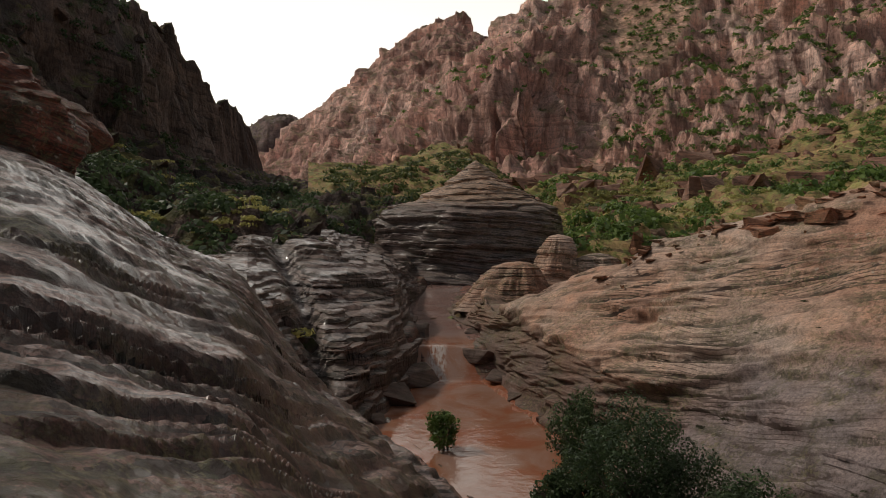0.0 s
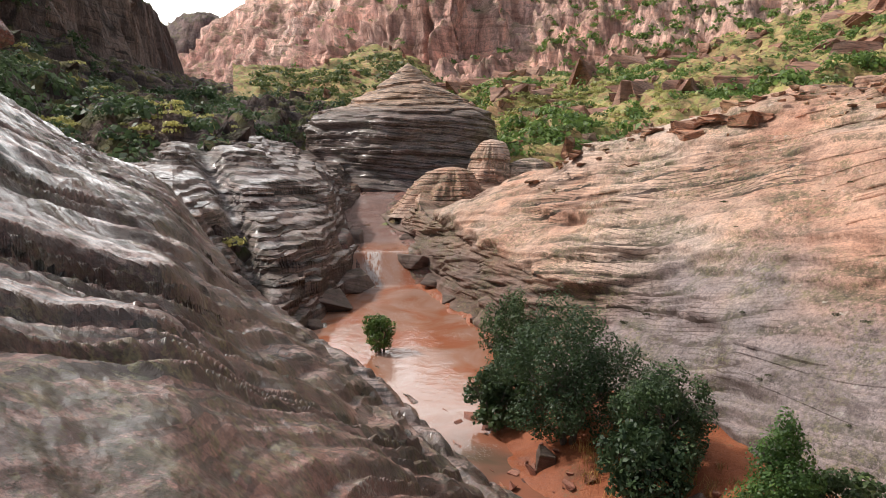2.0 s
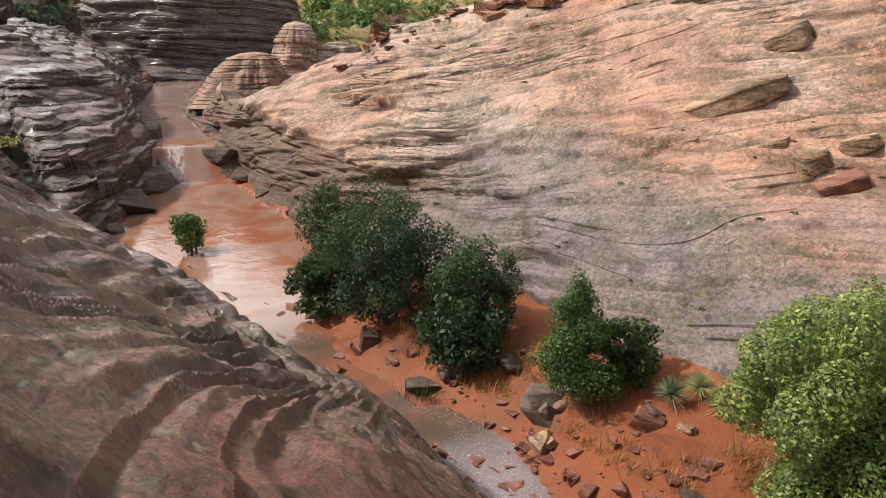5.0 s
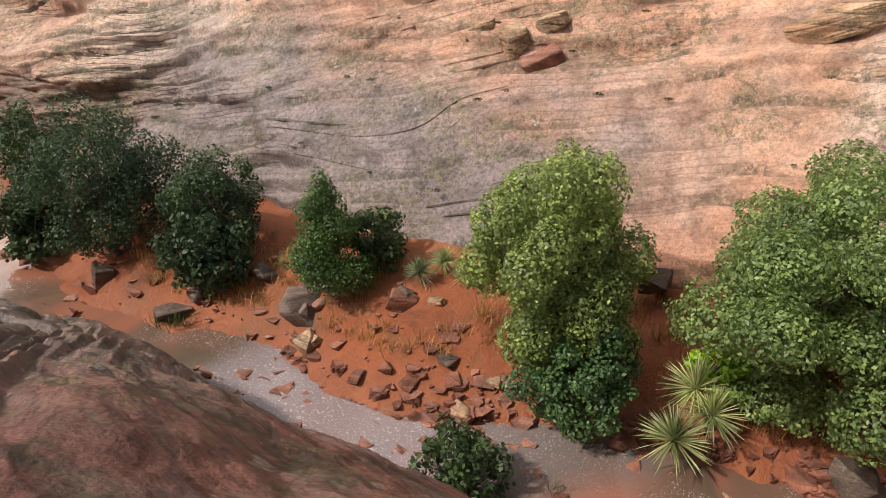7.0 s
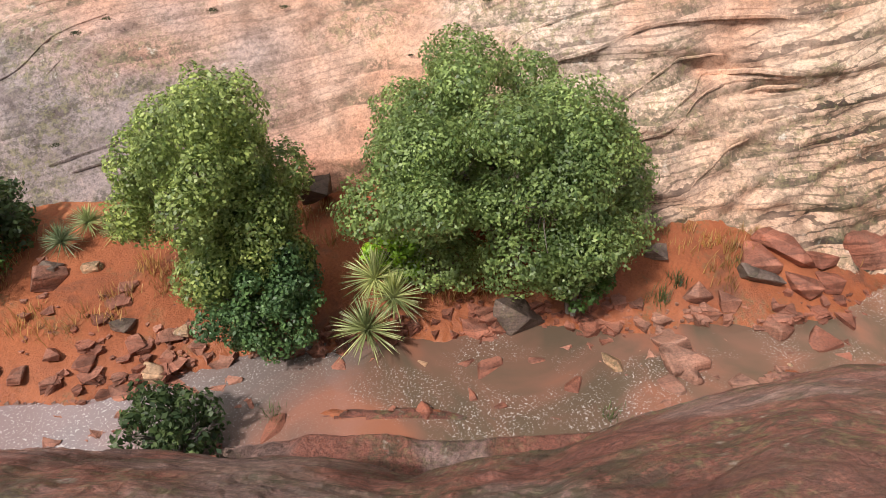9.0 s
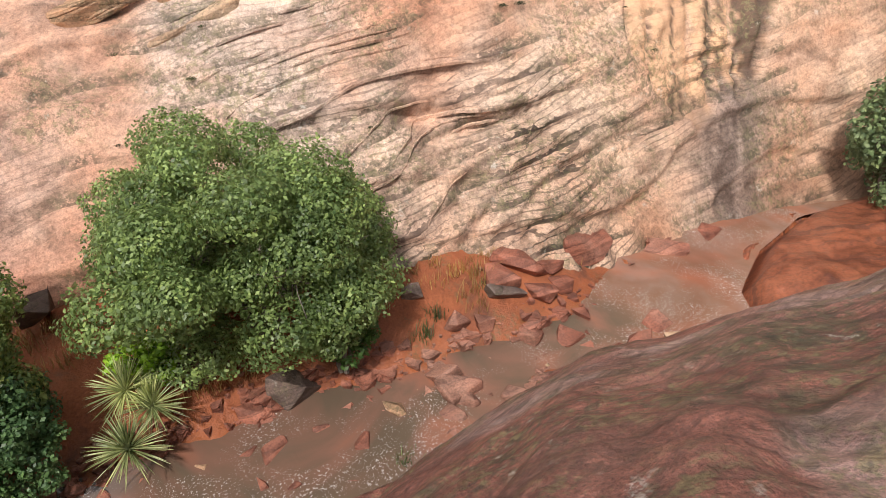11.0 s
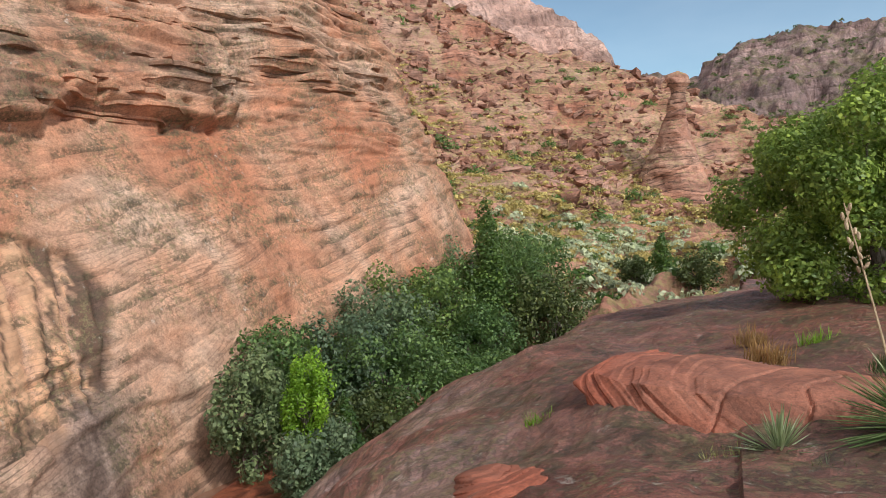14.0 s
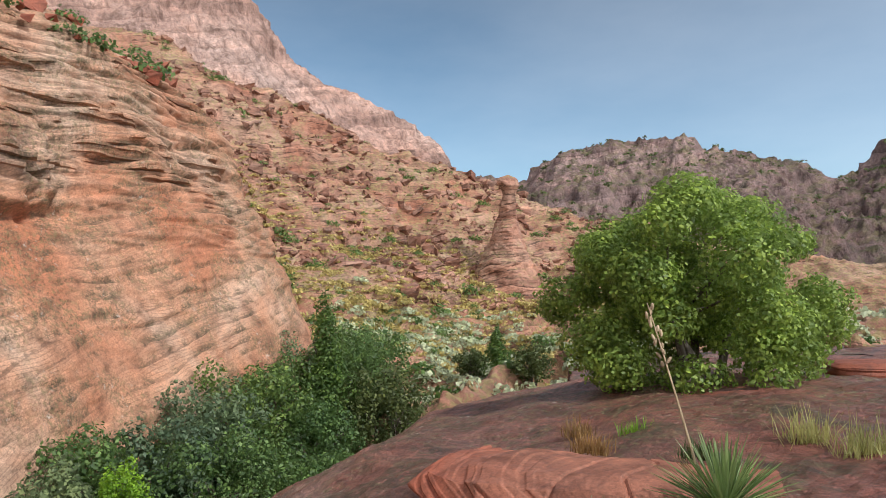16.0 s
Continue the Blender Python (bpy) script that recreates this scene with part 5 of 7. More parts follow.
def build_downstream():
    # floor of the lower valley and the rubble slope
    az = np.linspace(118, 215, 420)
    slope = lambda A, D: elevate(A, D, [(24, [(118, -18), (150, -18), (162, -14), (170, -10), (215, -10)]),
                                        (40, [(118, -6), (146, -6.5), (158, -7.0), (166, -5.5), (172, -4.5), (185, -4.0), (190, -2.5), (215, -3)]),
                                        (62, [(118, 2), (146, -1.5), (158, -3.2), (166, -3.6), (176, -2), (190, -1.5), (215, -1.0)]),
                                        (100, [(118, 14), (140, 9), (146, 6.5), (154, 3.6), (160, 1.6), (164, 0.5), (176, 0), (190, -0.5), (215, 2)]),
                                        (138, [(118, 20), (136, 19.5), (140, 18.0), (146, 15.6), (150, 13.8), (156, 11.8), (160.5, 10.6), (163.2, 9.7), (165, 8.2), (168, 7.6), (172, 7.0), (178, 5), (190, 3), (215, 5)]),
                                        (175, [(118, 16), (150, 9), (163, 5), (172, 3), (215, 3)])])
    SHEETS["rubble_slope"] = polar_sheet("rubble_slope", M_TALUS, az, spaced([(24, 0.3), (60, 0.5), (140, 1.0), (175, 3)]), slope, (1.3, 8.0), "rubble slope of broken red sandstone with grass and brush", "hillside", 161)
    az = np.linspace(124, 164, 300)
    pale = lambda A, D: elevate(A, D, [(200, [(124, 14), (150, 9), (164, 4)]),
                                       (260, [(124, 20), (140, 18), (150, 12.5), (158, 9), (160, 6), (164, 4)]),
                                       (310, [(124, 29), (137, 26), (142, 23.3), (145.2, 19.9), (149, 17.6), (152.8, 16.0), (155.4, 14.6), (157.4, 13.4), (158.6, 11.2), (160, 8), (164, 5)]),
                                       (420, [(124, 14), (164, 2)])])
    polar_sheet("pale_cliff", M_PALE, az, spaced([(200, 1.6), (310, 1.6), (420, 8)]), pale, (2.2, 34.0), "smooth pale sandstone cliff with rounded buttresses", "cliff", 171, 2.0)
    az = np.linspace(152, 172, 100)
    mesa = lambda A, D: elevate(A, D, [(700, 5), (760, [(152, 11), (158, 11.1), (161, 10.9), (163.6, 10.3), (166, 9.5), (172, 8)]), (900, 6)])
    polar_sheet("far_mesa", M_FAR, az, spaced([(700, 5), (900, 12)]), mesa, (6.0, 50.0), "hazy far mesa behind the rubble slope", "mountain", 181, 4.0)
    az = np.linspace(160, 214, 380)
    mount = lambda A, D: elevate(A, D, [(230, [(160, 4), (172, 2.5), (190, 2), (214, 2)]),
                                        (330, [(160, 5), (168, 7.0), (178, 7.5), (184, 7), (190, 4.6), (214, 6)]),
                                        (470, [(160, 7), (164.4, 10.0), (166, 11.6), (167.8, 12.6), (172.3, 13.2), (177.5, 13.1), (180, 12.3), (182, 11.7), (186.8, 9.5), (188.8, 9.6), (190.2, 11.2), (194, 13), (214, 14)]),
                                        (640, 3)])
    SHEETS["mountain_far"] = polar_sheet("mountain_far", M_FAR, az, spaced([(230, 2.0), (470, 2.4), (640, 8)]), mount, (7.0, 38.0), "broad brown sandstone mountain dotted with brush", "mountain", 191, 3.0)


def build_ground():
    az = np.linspace(0, 360, 180)
    r = np.array([14, 20, 30, 60, 120, 300, 900, 2500, 4800], float)
    A, D = np.meshgrid(az, r, indexing="ij")
    X, Y = D * np.sin(np.radians(A)), D * np.cos(np.radians(A))
    Z = -2.5 - 0.5 * fbm(X / 60, Y / 60, 0 * X, 3, 3)
    tagged(grid_mesh("ground", np.stack([X, Y, Z], -1), M_SOIL, {"wet": 0 * X}), "red sandy desert ground reaching the horizon", "ground", kind="structure")


SHEETS = {}
build_ground()
build_canyon_floor()
build_near_slope()
build_water()
build_east_wall()
build_knoll()
build_terrace()
build_upstream()
build_downstream()
# ---------------------------------------------------------------- plants
def raw_mesh(name, V, F, mat):
    me = bpy.data.meshes.new(name)
    me.from_pydata([tuple(v) for v in V], [], [tuple(f) for f in F])
    me.materials.append(mat)
    me.update()
    return me


def leaf_quads(C, N, size, rng, elong=1.5):
    """Leaf blades: a bent diamond for each centre C, facing about N."""
    n = len(C)
    N = N + 0.55 * rng.normal(size=(n, 3))
    N /= np.linalg.norm(N, axis=1, keepdims=True) + 1e-9
    T = np.cross(N, rng.normal(size=(n, 3)))
    T /= np.linalg.norm(T, axis=1, keepdims=True) + 1e-9
    B = np.cross(N, T)
    s = (size * rng.uniform(0.6, 1.4, n))[:, None]
    V = np.stack([C - T * s * elong * 0.5, C + B * s * 0.45 + N * s * 0.12, C + T * s * elong * 0.5, C - B * s * 0.45 + N * s * 0.12], 1).reshape(-1, 3)
    F = np.arange(4 * n).reshape(-1, 4)
    return V, F


def quads_mesh(name, V, F, mat):
    me = bpy.data.meshes.new(name)
    me.vertices.add(len(V))
    me.vertices.foreach_set("co", V.astype(np.float32).ravel())
    me.loops.add(F.size)
    me.loops.foreach_set("vertex_index", F.astype(np.int32).ravel())
    me.polygons.add(len(F))
    me.polygons.foreach_set("loop_start", np.arange(0, F.size, F.shape[1], dtype=np.int32))
    me.update(calc_edges=True)
    me.materials.append(mat)
    return me


def crown_points(rng, lobes, count):
    """Leaf places on the outer parts of many overlapping lobes (centre, radii), with gaps; and the outward directions."""
    w = np.array([r[0] * r[1] + r[1] * r[2] for _, r in lobes])
    pick = rng.choice(len(lobes), count, p=w / w.sum())
    D = rng.normal(size=(count, 3))
    D /= np.linalg.norm(D, axis=1, keepdims=True)
    rad = np.array([l[1] for l in lobes])[pick]
    cen = np.array([l[0] for l in lobes])[pick]
    # twigs: leaves gather in tufts
    tuft = 0.26 * vnoise(D[:, 0] * 3.4 + pick * 3.1, D[:, 1] * 3.4, D[:, 2] * 3.4, 7) + 0.04 * rng.normal(size=count)
    depth = rng.uniform(0.0, 1.0, count) ** 2.6
    k = (1.0 + tuft - 0.45 * depth)[:, None]
    return cen + D * rad * k, D


def limb_mesh(rng, height, spread, stems, radius):
    """Tapered stems that fork into crooked limbs."""
    V, F = [], []

    def tube(p0, p1, r0, r1, sides=6, bends=4):
        p0, p1 = np.array(p0, float), np.array(p1, float)
        ax = p1 - p0
        a = np.cross(ax, (0.3, 0.2, 0.9) if abs(ax[2]) < 0.9 * np.linalg.norm(ax) else (1, 0.1, 0))
        a /= np.linalg.norm(a)
        b = np.cross(ax, a)
        b /= np.linalg.norm(b)
        off = np.zeros(3)
        for i in range(bends + 1):
            t = i / bends
            c = p0 + ax * t + off
            off = off + rng.normal(size=3) * np.linalg.norm(ax) * 0.035 * (i < bends - 1)
            r = r0 + (r1 - r0) * t
            for s in range(sides):
                q = 2 * math.pi * s / sides
                V.append(c + (a * math.cos(q) + b * math.sin(q)) * r)
        o = len(V) - sides * (bends + 1)
        for i in range(bends):
            for s in range(sides):
                F.append((o + i * sides + s, o + i * sides + (s + 1) % sides, o + (i + 1) * sides + (s + 1) % sides, o + (i + 1) * sides + s))
        return c

    for k in range(stems):
        q = 2 * math.pi * (k + rng.uniform(0, 0.6)) / stems
        base = np.array((0.08 * math.cos(q), 0.08 * math.sin(q), -0.25)) * (1 if stems > 1 else 0.2) - np.array((0, 0, 0.05))
        mid = np.array((0.35 * spread * math.cos(q), 0.35 * spread * math.sin(q), 0.38 * height)) if stems > 1 else np.array((0.05, 0.03, 0.5 * height))
        end = tube(base, mid, radius, radius * 0.6)
        for j in range(4):
            q2 = q + rng.uniform(-1.2, 1.2)
            tip = end + np.array((0.45 * spread * math.cos(q2), 0.45 * spread * math.sin(q2), rng.uniform(0.05, 0.28) * height))
            e2 = tube(end, tip, radius * 0.5, radius * 0.16, 5, 3)
            for _ in range(2):
                tube(e2 - (tip - end) * 0.3, e2 + rng.normal(size=3) * 0.16 * spread, radius * 0.16, radius * 0.05, 4, 2)
    return np.array(V), np.array(F)


def make_plant(name, size, mat, seed, kind="round", leaves=5000, leaf=0.07, label="", category="shrub", group=""):
    """A shrub or small tree of the given width and height at the origin: trunk with limbs, and a crown of leaves."""
    width, height = size
    rng = np.random.default_rng(seed)
    lobes = []
    if kind == "cone":
        n = 22
        for i in range(n):
            t = (i + 0.5) / n
            z = height * (0.10 + 0.85 * t)
            r = 0.5 * width * (1.02 - t) ** 0.75
            q = rng.uniform(0, 6.283)
            lobes.append(((0.55 * r * math.cos(q), 0.55 * r * math.sin(q), z), (0.5 * r + 0.05 * width, 0.5 * r + 0.05 * width, 0.13 * height)))
    else:
        n, mid = 80 if width > 5.5 else 44, (0.46 if kind == "round" else 0.40)
        for i in range(n):
            u = 1 - 1.9 * (i + 0.5) / n
            q, s = i * 2.39996 + rng.uniform(-0.4, 0.4), math.sqrt(1 - u * u)
            k = rng.uniform(0.6, 0.97) if i % 5 else 0.4
            c = (0.5 * width * k * s * math.cos(q), 0.5 * width * k * s * math.sin(q), height * (mid + (1 - mid) * k * u * (1.0 if u > 0 else 0.9)))
            r = rng.uniform(0.06, 0.115) if width > 5.5 else rng.uniform(0.085, 0.15)
            lobes.append((c, (r * width, r * width, r * height * 1.05)))
    P, D = crown_points(rng, lobes, leaves)
    P[:, 2] = np.where(P[:, 2] < 0.03, 0.03 + rng.uniform(0, 0.1, leaves), P[:, 2])
    V, F = leaf_quads(P, D + (0, 0, 0.35), leaf, rng)
    root = new(name)
    crown = new("crown", quads_mesh("crown", V, F, mat))
    crown.parent = root
    tv, tf = limb_mesh(rng, height, width * 0.38, 1 if kind == "cone" else 4, 0.022 * height + 0.02)
    trunk = new("trunk", quads_mesh("trunk", tv, tf, M_BARK))
    trunk.parent = root
    return tagged(root, label, category, group)


def ground_at(x, y):
    return float(land(np.array([[x]]), np.array([[y]]))[0][0, 0])


def place(ob, x, y, z, turn=0, sx=1, sz=1):
    ob.matrix_basis = Matrix.LocRotScale((x, y, z), Euler((0, 0, radians(turn))), (sx, sx, sz))
    return ob


# name, kind, material, width, height, leaves, leaf size, x, y, z, label, category
BANK_PLANTS = [
    ("oak_shrub", "round", M_DARK, 1.7, 2.9, 15000, 0.042, 3.3, 15.9, 0.6, "tall dark green scrub oak on the sandy creek bank", "tree"),
    ("oak_shrub", "round", M_DARK, 3.0, 3.0, 24000, 0.042, 4.0, 13.6, 0.6, "broad dark green scrub oak beside the muddy pool", "tree"),
    ("oak_shrub", "round", M_DARK, 1.8, 2.1, 15000, 0.042, 5.3, 11.8, 0.8, "rounded dark green scrub oak against the rock wall", "tree"),
    ("oak_shrub", "low", M_DARK, 1.7, 1.4, 4000, 0.07, 4.7, 11.2, 0.6, "low dusky green shrub over dry grass", "shrub"),
    ("oak_shrub", "low", M_DARK, 1.6, 1.4, 4000, 0.07, 2.8, 15.2, 0.4, "low dark shrub at the edge of the pool", "shrub"),
    ("juniper", "cone", M_JUNIPER, 1.6, 2.1, 14000, 0.036, 5.95, 9.1, 0.9, "young green juniper on the red sand bank", "tree"),
    ("oak_shrub", "low", M_DARK, 1.3, 1.1, 3000, 0.06, 7.0, 9.1, 1.0, "low dark shrub beside the juniper", "shrub"),
    ("oak_tree", "round", M_OAK, 2.6, 3.4, 60000, 0.041, 7.4, 5.2, 0.7, "bright green live oak bush leaning on the wall", "tree"),
    ("oak_shrub", "round", M_OAKSHADE, 1.9, 1.6, 20000, 0.042, 7.0, 4.5, 0.3, "dark green lower oak bush by the water", "shrub"),
    ("oak_tree", "round", M_OAK, 4.9, 3.1, 125000, 0.042, 9.6, 1.6, 0.8, "wide bright green live oak bush on the bank", "tree"),
    ("oak_shrub", "low", M_JUNIPER, 1.1, 1.1, 3000, 0.055, 9.1, 0.4, 0.5, "small dark green bush under the wide oak", "shrub"),
    ("lime_shrub", "low", M_LIME, 0.95, 0.65, 2200, 0.05, 8.55, 3.1, 0.8, "bright yellow-green low shrub between oak bushes", "shrub"),
    ("creek_shrub", "low", M_DARK, 1.2, 1.05, 2600, 0.055, 5.0, 4.7, 0.0, "dark scraggly shrub growing in the creek", "shrub"),
]
VALLEY_PLANTS = [
    ("pool_juniper", "round", M_JUNIPER, 1.05, 1.2, 2600, 0.06, 0.06, 21.3, 0.3, "small round juniper on a sandbar in the pool", "shrub"),
    ("slope_shrub", "low", M_SCRUB, 0.8, 0.75, 900, 0.05, -1.9, 8.1, 3.4, "thin leafy shrub in a crack of the slope", "shrub"),
    ("valley_shrub", "round", M_GREY, 2.3, 3.3, 7000, 0.085, 14.3, -12.2, 0.1, "grey-green buffaloberry bush below the wall", "shrub"),
    ("lime_shrub", "round", M_LIME, 1.5, 3.4, 7000, 0.06, 13.1, -13.05, 0.1, "bright lime green young tree among oaks", "tree"),
    ("valley_shrub", "round", M_GREY, 2.2, 2.1, 7000, 0.075, 11.4, -11.6, 0.0, "grey-green bush at the slab's foot", "shrub"),
    ("valley_oak", "round", M_VALLEY, 3.0, 3.2, 7000, 0.09, 16.4, -14.6, 0.4, "dark green oak bush at the foot of the wall", "tree"),
    ("valley_oak", "round", M_GREY, 4.2, 4.2, 9000, 0.10, 16.2, -19.6, 0.3, "grey-green oak tree at the foot of the wall", "tree"),
    ("valley_oak", "round", M_VALLEY, 4.6, 5.0, 9000, 0.10, 17.0, -24.5, 0.3, "tall dark oak at the end of the wall", "tree"),
    ("valley_juniper", "cone", M_JUNIPER, 3.6, 7.0, 11000, 0.10, 15.6, -25.7, 0.2, "tall green pine rising over the oak thicket", "tree"),
    ("valley_oak", "round", M_VALLEY, 4.0, 5.8, 9000, 0.10, 15.2, -29.0, 0.2, "dense green oak in the thicket", "tree"),
    ("valley_oak", "round", M_VALLEY, 4.8, 3.2, 9000, 0.09, 14.2, -17.9, 0.1, "spreading dark oak bush in the valley floor", "tree"),
    ("valley_oak", "round", M_VALLEY, 4.0, 3.2, 8000, 0.09, 14.9, -24.0, 0.1, "low dense oak bush in the valley floor", "tree"),
    ("valley_juniper", "cone", M_JUNIPER, 1.3, 2.3, 3500, 0.06, 11.8, -13.0, 0.1, "small yellow-green juniper at the slab's edge", "tree"),
    ("big_oak", "round", M_BIGOAK, 6.4, 4.9, 80000, 0.062, 0.7, -16.2, 5.0, "large spreading green oak on the rock shelf", "tree"),
]
FAR_PLANTS = [
    ("far_juniper", "cone", M_JUNIPER, 2.0, 3.1, 2500, 0.12, 13.4, -42.3, 2.6, "small upright juniper on the valley floor", "tree"),
    ("far_shrub", "round", M_SCRUB, 2.2, 1.8, 3000, 0.1, 15.6, -43.7, 2.4, "olive green brush on the valley floor", "shrub"),
    ("valley_oak", "round", M_GREY, 3.6, 3.4, 7000, 0.10, 15.6, -17.0, 0.2, "grey-green brush in the oak thicket", "shrub"),
    ("valley_oak", "round", M_VALLEY, 4.4, 4.6, 9000, 0.10, 16.6, -21.8, 0.2, "dark oak in the valley thicket", "tree"),
    ("valley_oak", "round", M_GREY, 4.6, 5.2, 9000, 0.10, 18.0, -28.5, 0.4, "grey-green oak behind the thicket", "tree"),
    ("valley_oak", "round", M_VALLEY, 4.2, 5.4, 9000, 0.11, 19.0, -33.5, 0.6, "dark green oak at the far end of the thicket", "tree"),
    ("valley_oak", "round", M_SCRUB, 4.4, 4.2, 8000, 0.11, 13.6, -27.5, 0.2, "olive green oak brush beside the thicket", "tree"),
    ("valley_oak", "low", M_VALLEY, 3.6, 2.2, 6000, 0.09, 12.6, -20.5, 0.2, "low oak brush under the slab", "shrub"),
    ("valley_oak", "low", M_SCRUB, 3.0, 1.8, 5000, 0.09, 13.0, -15.2, 0.1, "low olive brush under the slab", "shrub"),
    ("far_shrub", "round", M_SCRUB, 2.6, 2.2, 3000, 0.11, 10.5, -40.0, 2.6, "olive brush beside the big oak", "shrub"),
    ("far_shrub", "round", M_VALLEY, 5.0, 4.5, 5000, 0.14, 21.0, -38.5, 1.2, "dark green brush at the mouth of the side valley", "shrub"),
]
for i, (nm, kd, mt, wd, ht, cnt, lf, px, py, pz, lab, cat) in enumerate(BANK_PLANTS + VALLEY_PLANTS + FAR_PLANTS):
    place(make_plant(nm, (wd, ht), mt, 400 + i, kd, cnt, lf, lab, cat), px, py, pz)


def build_yucca(label, count=110, length=0.55, seed=1, group="yuccas by the creek", mat=None):
    """A rosette of stiff pointed leaves round a short stump."""
    rng = np.random.default_rng(seed)
    V, F = [], []
    for i in range(count):
        q = i * 2.39996 + rng.uniform(-0.2, 0.2)
        el = radians(rng.uniform(-25, 88))
        ln = length * rng.uniform(0.75, 1.1)
        d = np.array((math.cos(q) * math.cos(el), math.sin(q) * math.cos(el), math.sin(el)))
        s = np.array((-math.sin(q), math.cos(q), 0))
        w = 0.0095 * (length / 0.55)
        o = len(V)
        lift = np.array((0, 0, 0.30 * length))
        for t, k in ((0.03, 1.2), (0.4, 1.1), (0.75, 0.7)):
            c = d * ln * t + lift - np.array((0, 0, 0.10 * ln * t * t))
            V += [c - s * w * k, c + np.array((0, 0, -0.006)), c + s * w * k]
        V.append(d * ln + lift - np.array((0, 0, 0.10 * ln)))
        for r in (0, 3):
            F += [(o + r, o + r + 1, o + r + 4, o + r + 3), (o + r + 1, o + r + 2, o + r + 5, o + r + 4)]
        F += [(o + 6, o + 7, o + 9), (o + 7, o + 8, o + 9)]
    root = new("yucca")
    b = new("rosette", raw_mesh("rosette", V, F, mat or M_YUCCA_PALE))
    b.parent = root
    tagged(b, kind="stuff")
    # thatch of dead leaves round the stump
    V, F = [], []
    for i in range(40):
        q = rng.uniform(0, 6.283)
        p = np.array((math.cos(q), math.sin(q), 0)) * 0.06 * length
        e = p * 1.0 + np.array((math.cos(q) * 0.30, math.sin(q) * 0.30, 0.02)) * length * rng.uniform(0.5, 1.1)
        s = np.array((-math.sin(q), math.cos(q), 0)) * 0.008
        o = len(V)
        V += [p + (0, 0, 0.28 * length) - s, p + (0, 0, 0.28 * length) + s, e]
        F.append((o, o + 1, o + 2))
    st = new("dead_thatch", raw_mesh("dead_thatch", V, F, M_STRAW))
    st.parent = root
    return tagged(root, label, "yucca", group)


for i, (x, y, z, ln) in enumerate([(7.16, 8.05, 1.05, 0.36), (7.7, 8.0, 1.1, 0.36), (7.86, 7.56, 0.95, 0.42), (8.05, 3.25, 0.75, 0.55), (7.9, 2.9, 0.6, 0.5), (7.35, 3.1, 0.35, 0.55)]):
    place(build_yucca("pale green spiky yucca on the red sand bank", 190, ln, 500 + i), x, y, z, 40 * i)
place(build_yucca("large spiky green yucca on the rock shelf", 340, 0.66, 520, "yuccas on the shelf", M_YUCCA), 0.16, -6.35, 5.3)
place(build_yucca("small pale yucca on the rock shelf", 130, 0.40, 521, "yuccas on the shelf"), 1.02, -6.05, 5.1)


# ---------------------------------------------------------------- loose rocks
def rock_bm(rng, sub=2, flat=0.7, jag=0.22):
    """An angular broken stone: the hull of a few corners, its edges worn when it is large."""
    bm = bmesh.new()
    for _ in range(9 + 2 * sub):
        p = rng.uniform(-0.5, 0.5, 3)
        k = rng.integers(0, 3)
        p[k] = math.copysign(rng.uniform(0.36, 0.5), p[k])
        bm.verts.new((p[0], p[1], p[2] * flat))
    r = bmesh.ops.convex_hull(bm, input=bm.verts[:])
    bmesh.ops.delete(bm, geom=list({v for v in r["geom_interior"] + r["geom_unused"] if isinstance(v, bmesh.types.BMVert)}), context="VERTS")
    if sub >= 2:
        bmesh.ops.dissolve_limit(bm, angle_limit=0.25, verts=bm.verts[:], edges=bm.edges[:])
        bmesh.ops.bevel(bm, geom=bm.edges[:], offset=0.035, segments=2 if sub > 2 else 1, profile=0.6, affect="EDGES")
    bmesh.ops.triangulate(bm, faces=bm.faces[:])
    bm.verts.index_update()
    return bm


ROCK_MESHES = {}


def rock_mesh(mat, k):
    key = (mat.name, k)
    if key not in ROCK_MESHES:
        bm = rock_bm(np.random.default_rng(600 + k), 3 if k < 6 else 2, (0.55, 0.7, 0.85)[k % 3])
        me = bpy.data.meshes.new("rock")
        bm.to_mesh(me)
        bm.free()
        me.materials.append(mat)
        ROCK_MESHES[key] = me
    return ROCK_MESHES[key]


def put_rock(name, mat, k, x, y, z, size, turn, label, group="", tilt=(0, 0)):
    ob = new(name, rock_mesh(mat, k))
    ob.matrix_basis = Matrix.LocRotScale((x, y, z), Euler((radians(tilt[0]), radians(tilt[1]), radians(turn))), size)
    return tagged(ob, label, "rock", group)


# creek stones: x, y, size, kind
STONES_UPPER = [
    (1.26, 16.85, 0.21, "r"), (1.66, 16.46, 0.27, "r"), (2.31, 15.95, 0.34, "r"), (1.98, 15.57, 0.33, "r"), (2.57, 15.28, 0.26, "r"), (3.43, 13.10, 0.48, "g"),
    (3.98, 11.16, 0.49, "g"), (4.44, 11.13, 0.42, "g"), (5.51, 10.55, 0.40, "g"), (6.08, 9.62, 0.49, "g"), (5.51, 9.41, 0.76, "g"), (5.18, 8.62, 0.31, "t"),
    (5.26, 8.60, 0.24, "t"), (6.76, 7.99, 0.29, "g"), (6.63, 7.91, 0.38, "r"), (7.04, 7.52, 0.24, "t"), (7.06, 7.49, 0.24, "t"), (5.26, 7.41, 0.21, "r"),
    (5.67, 7.12, 0.22, "r"), (5.71, 6.68, 0.26, "r"), (6.38, 6.49, 0.27, "g"), (5.51, 6.25, 0.21, "r"), (6.20, 6.21, 0.22, "r"), (5.64, 6.04, 0.29, "r"),
]
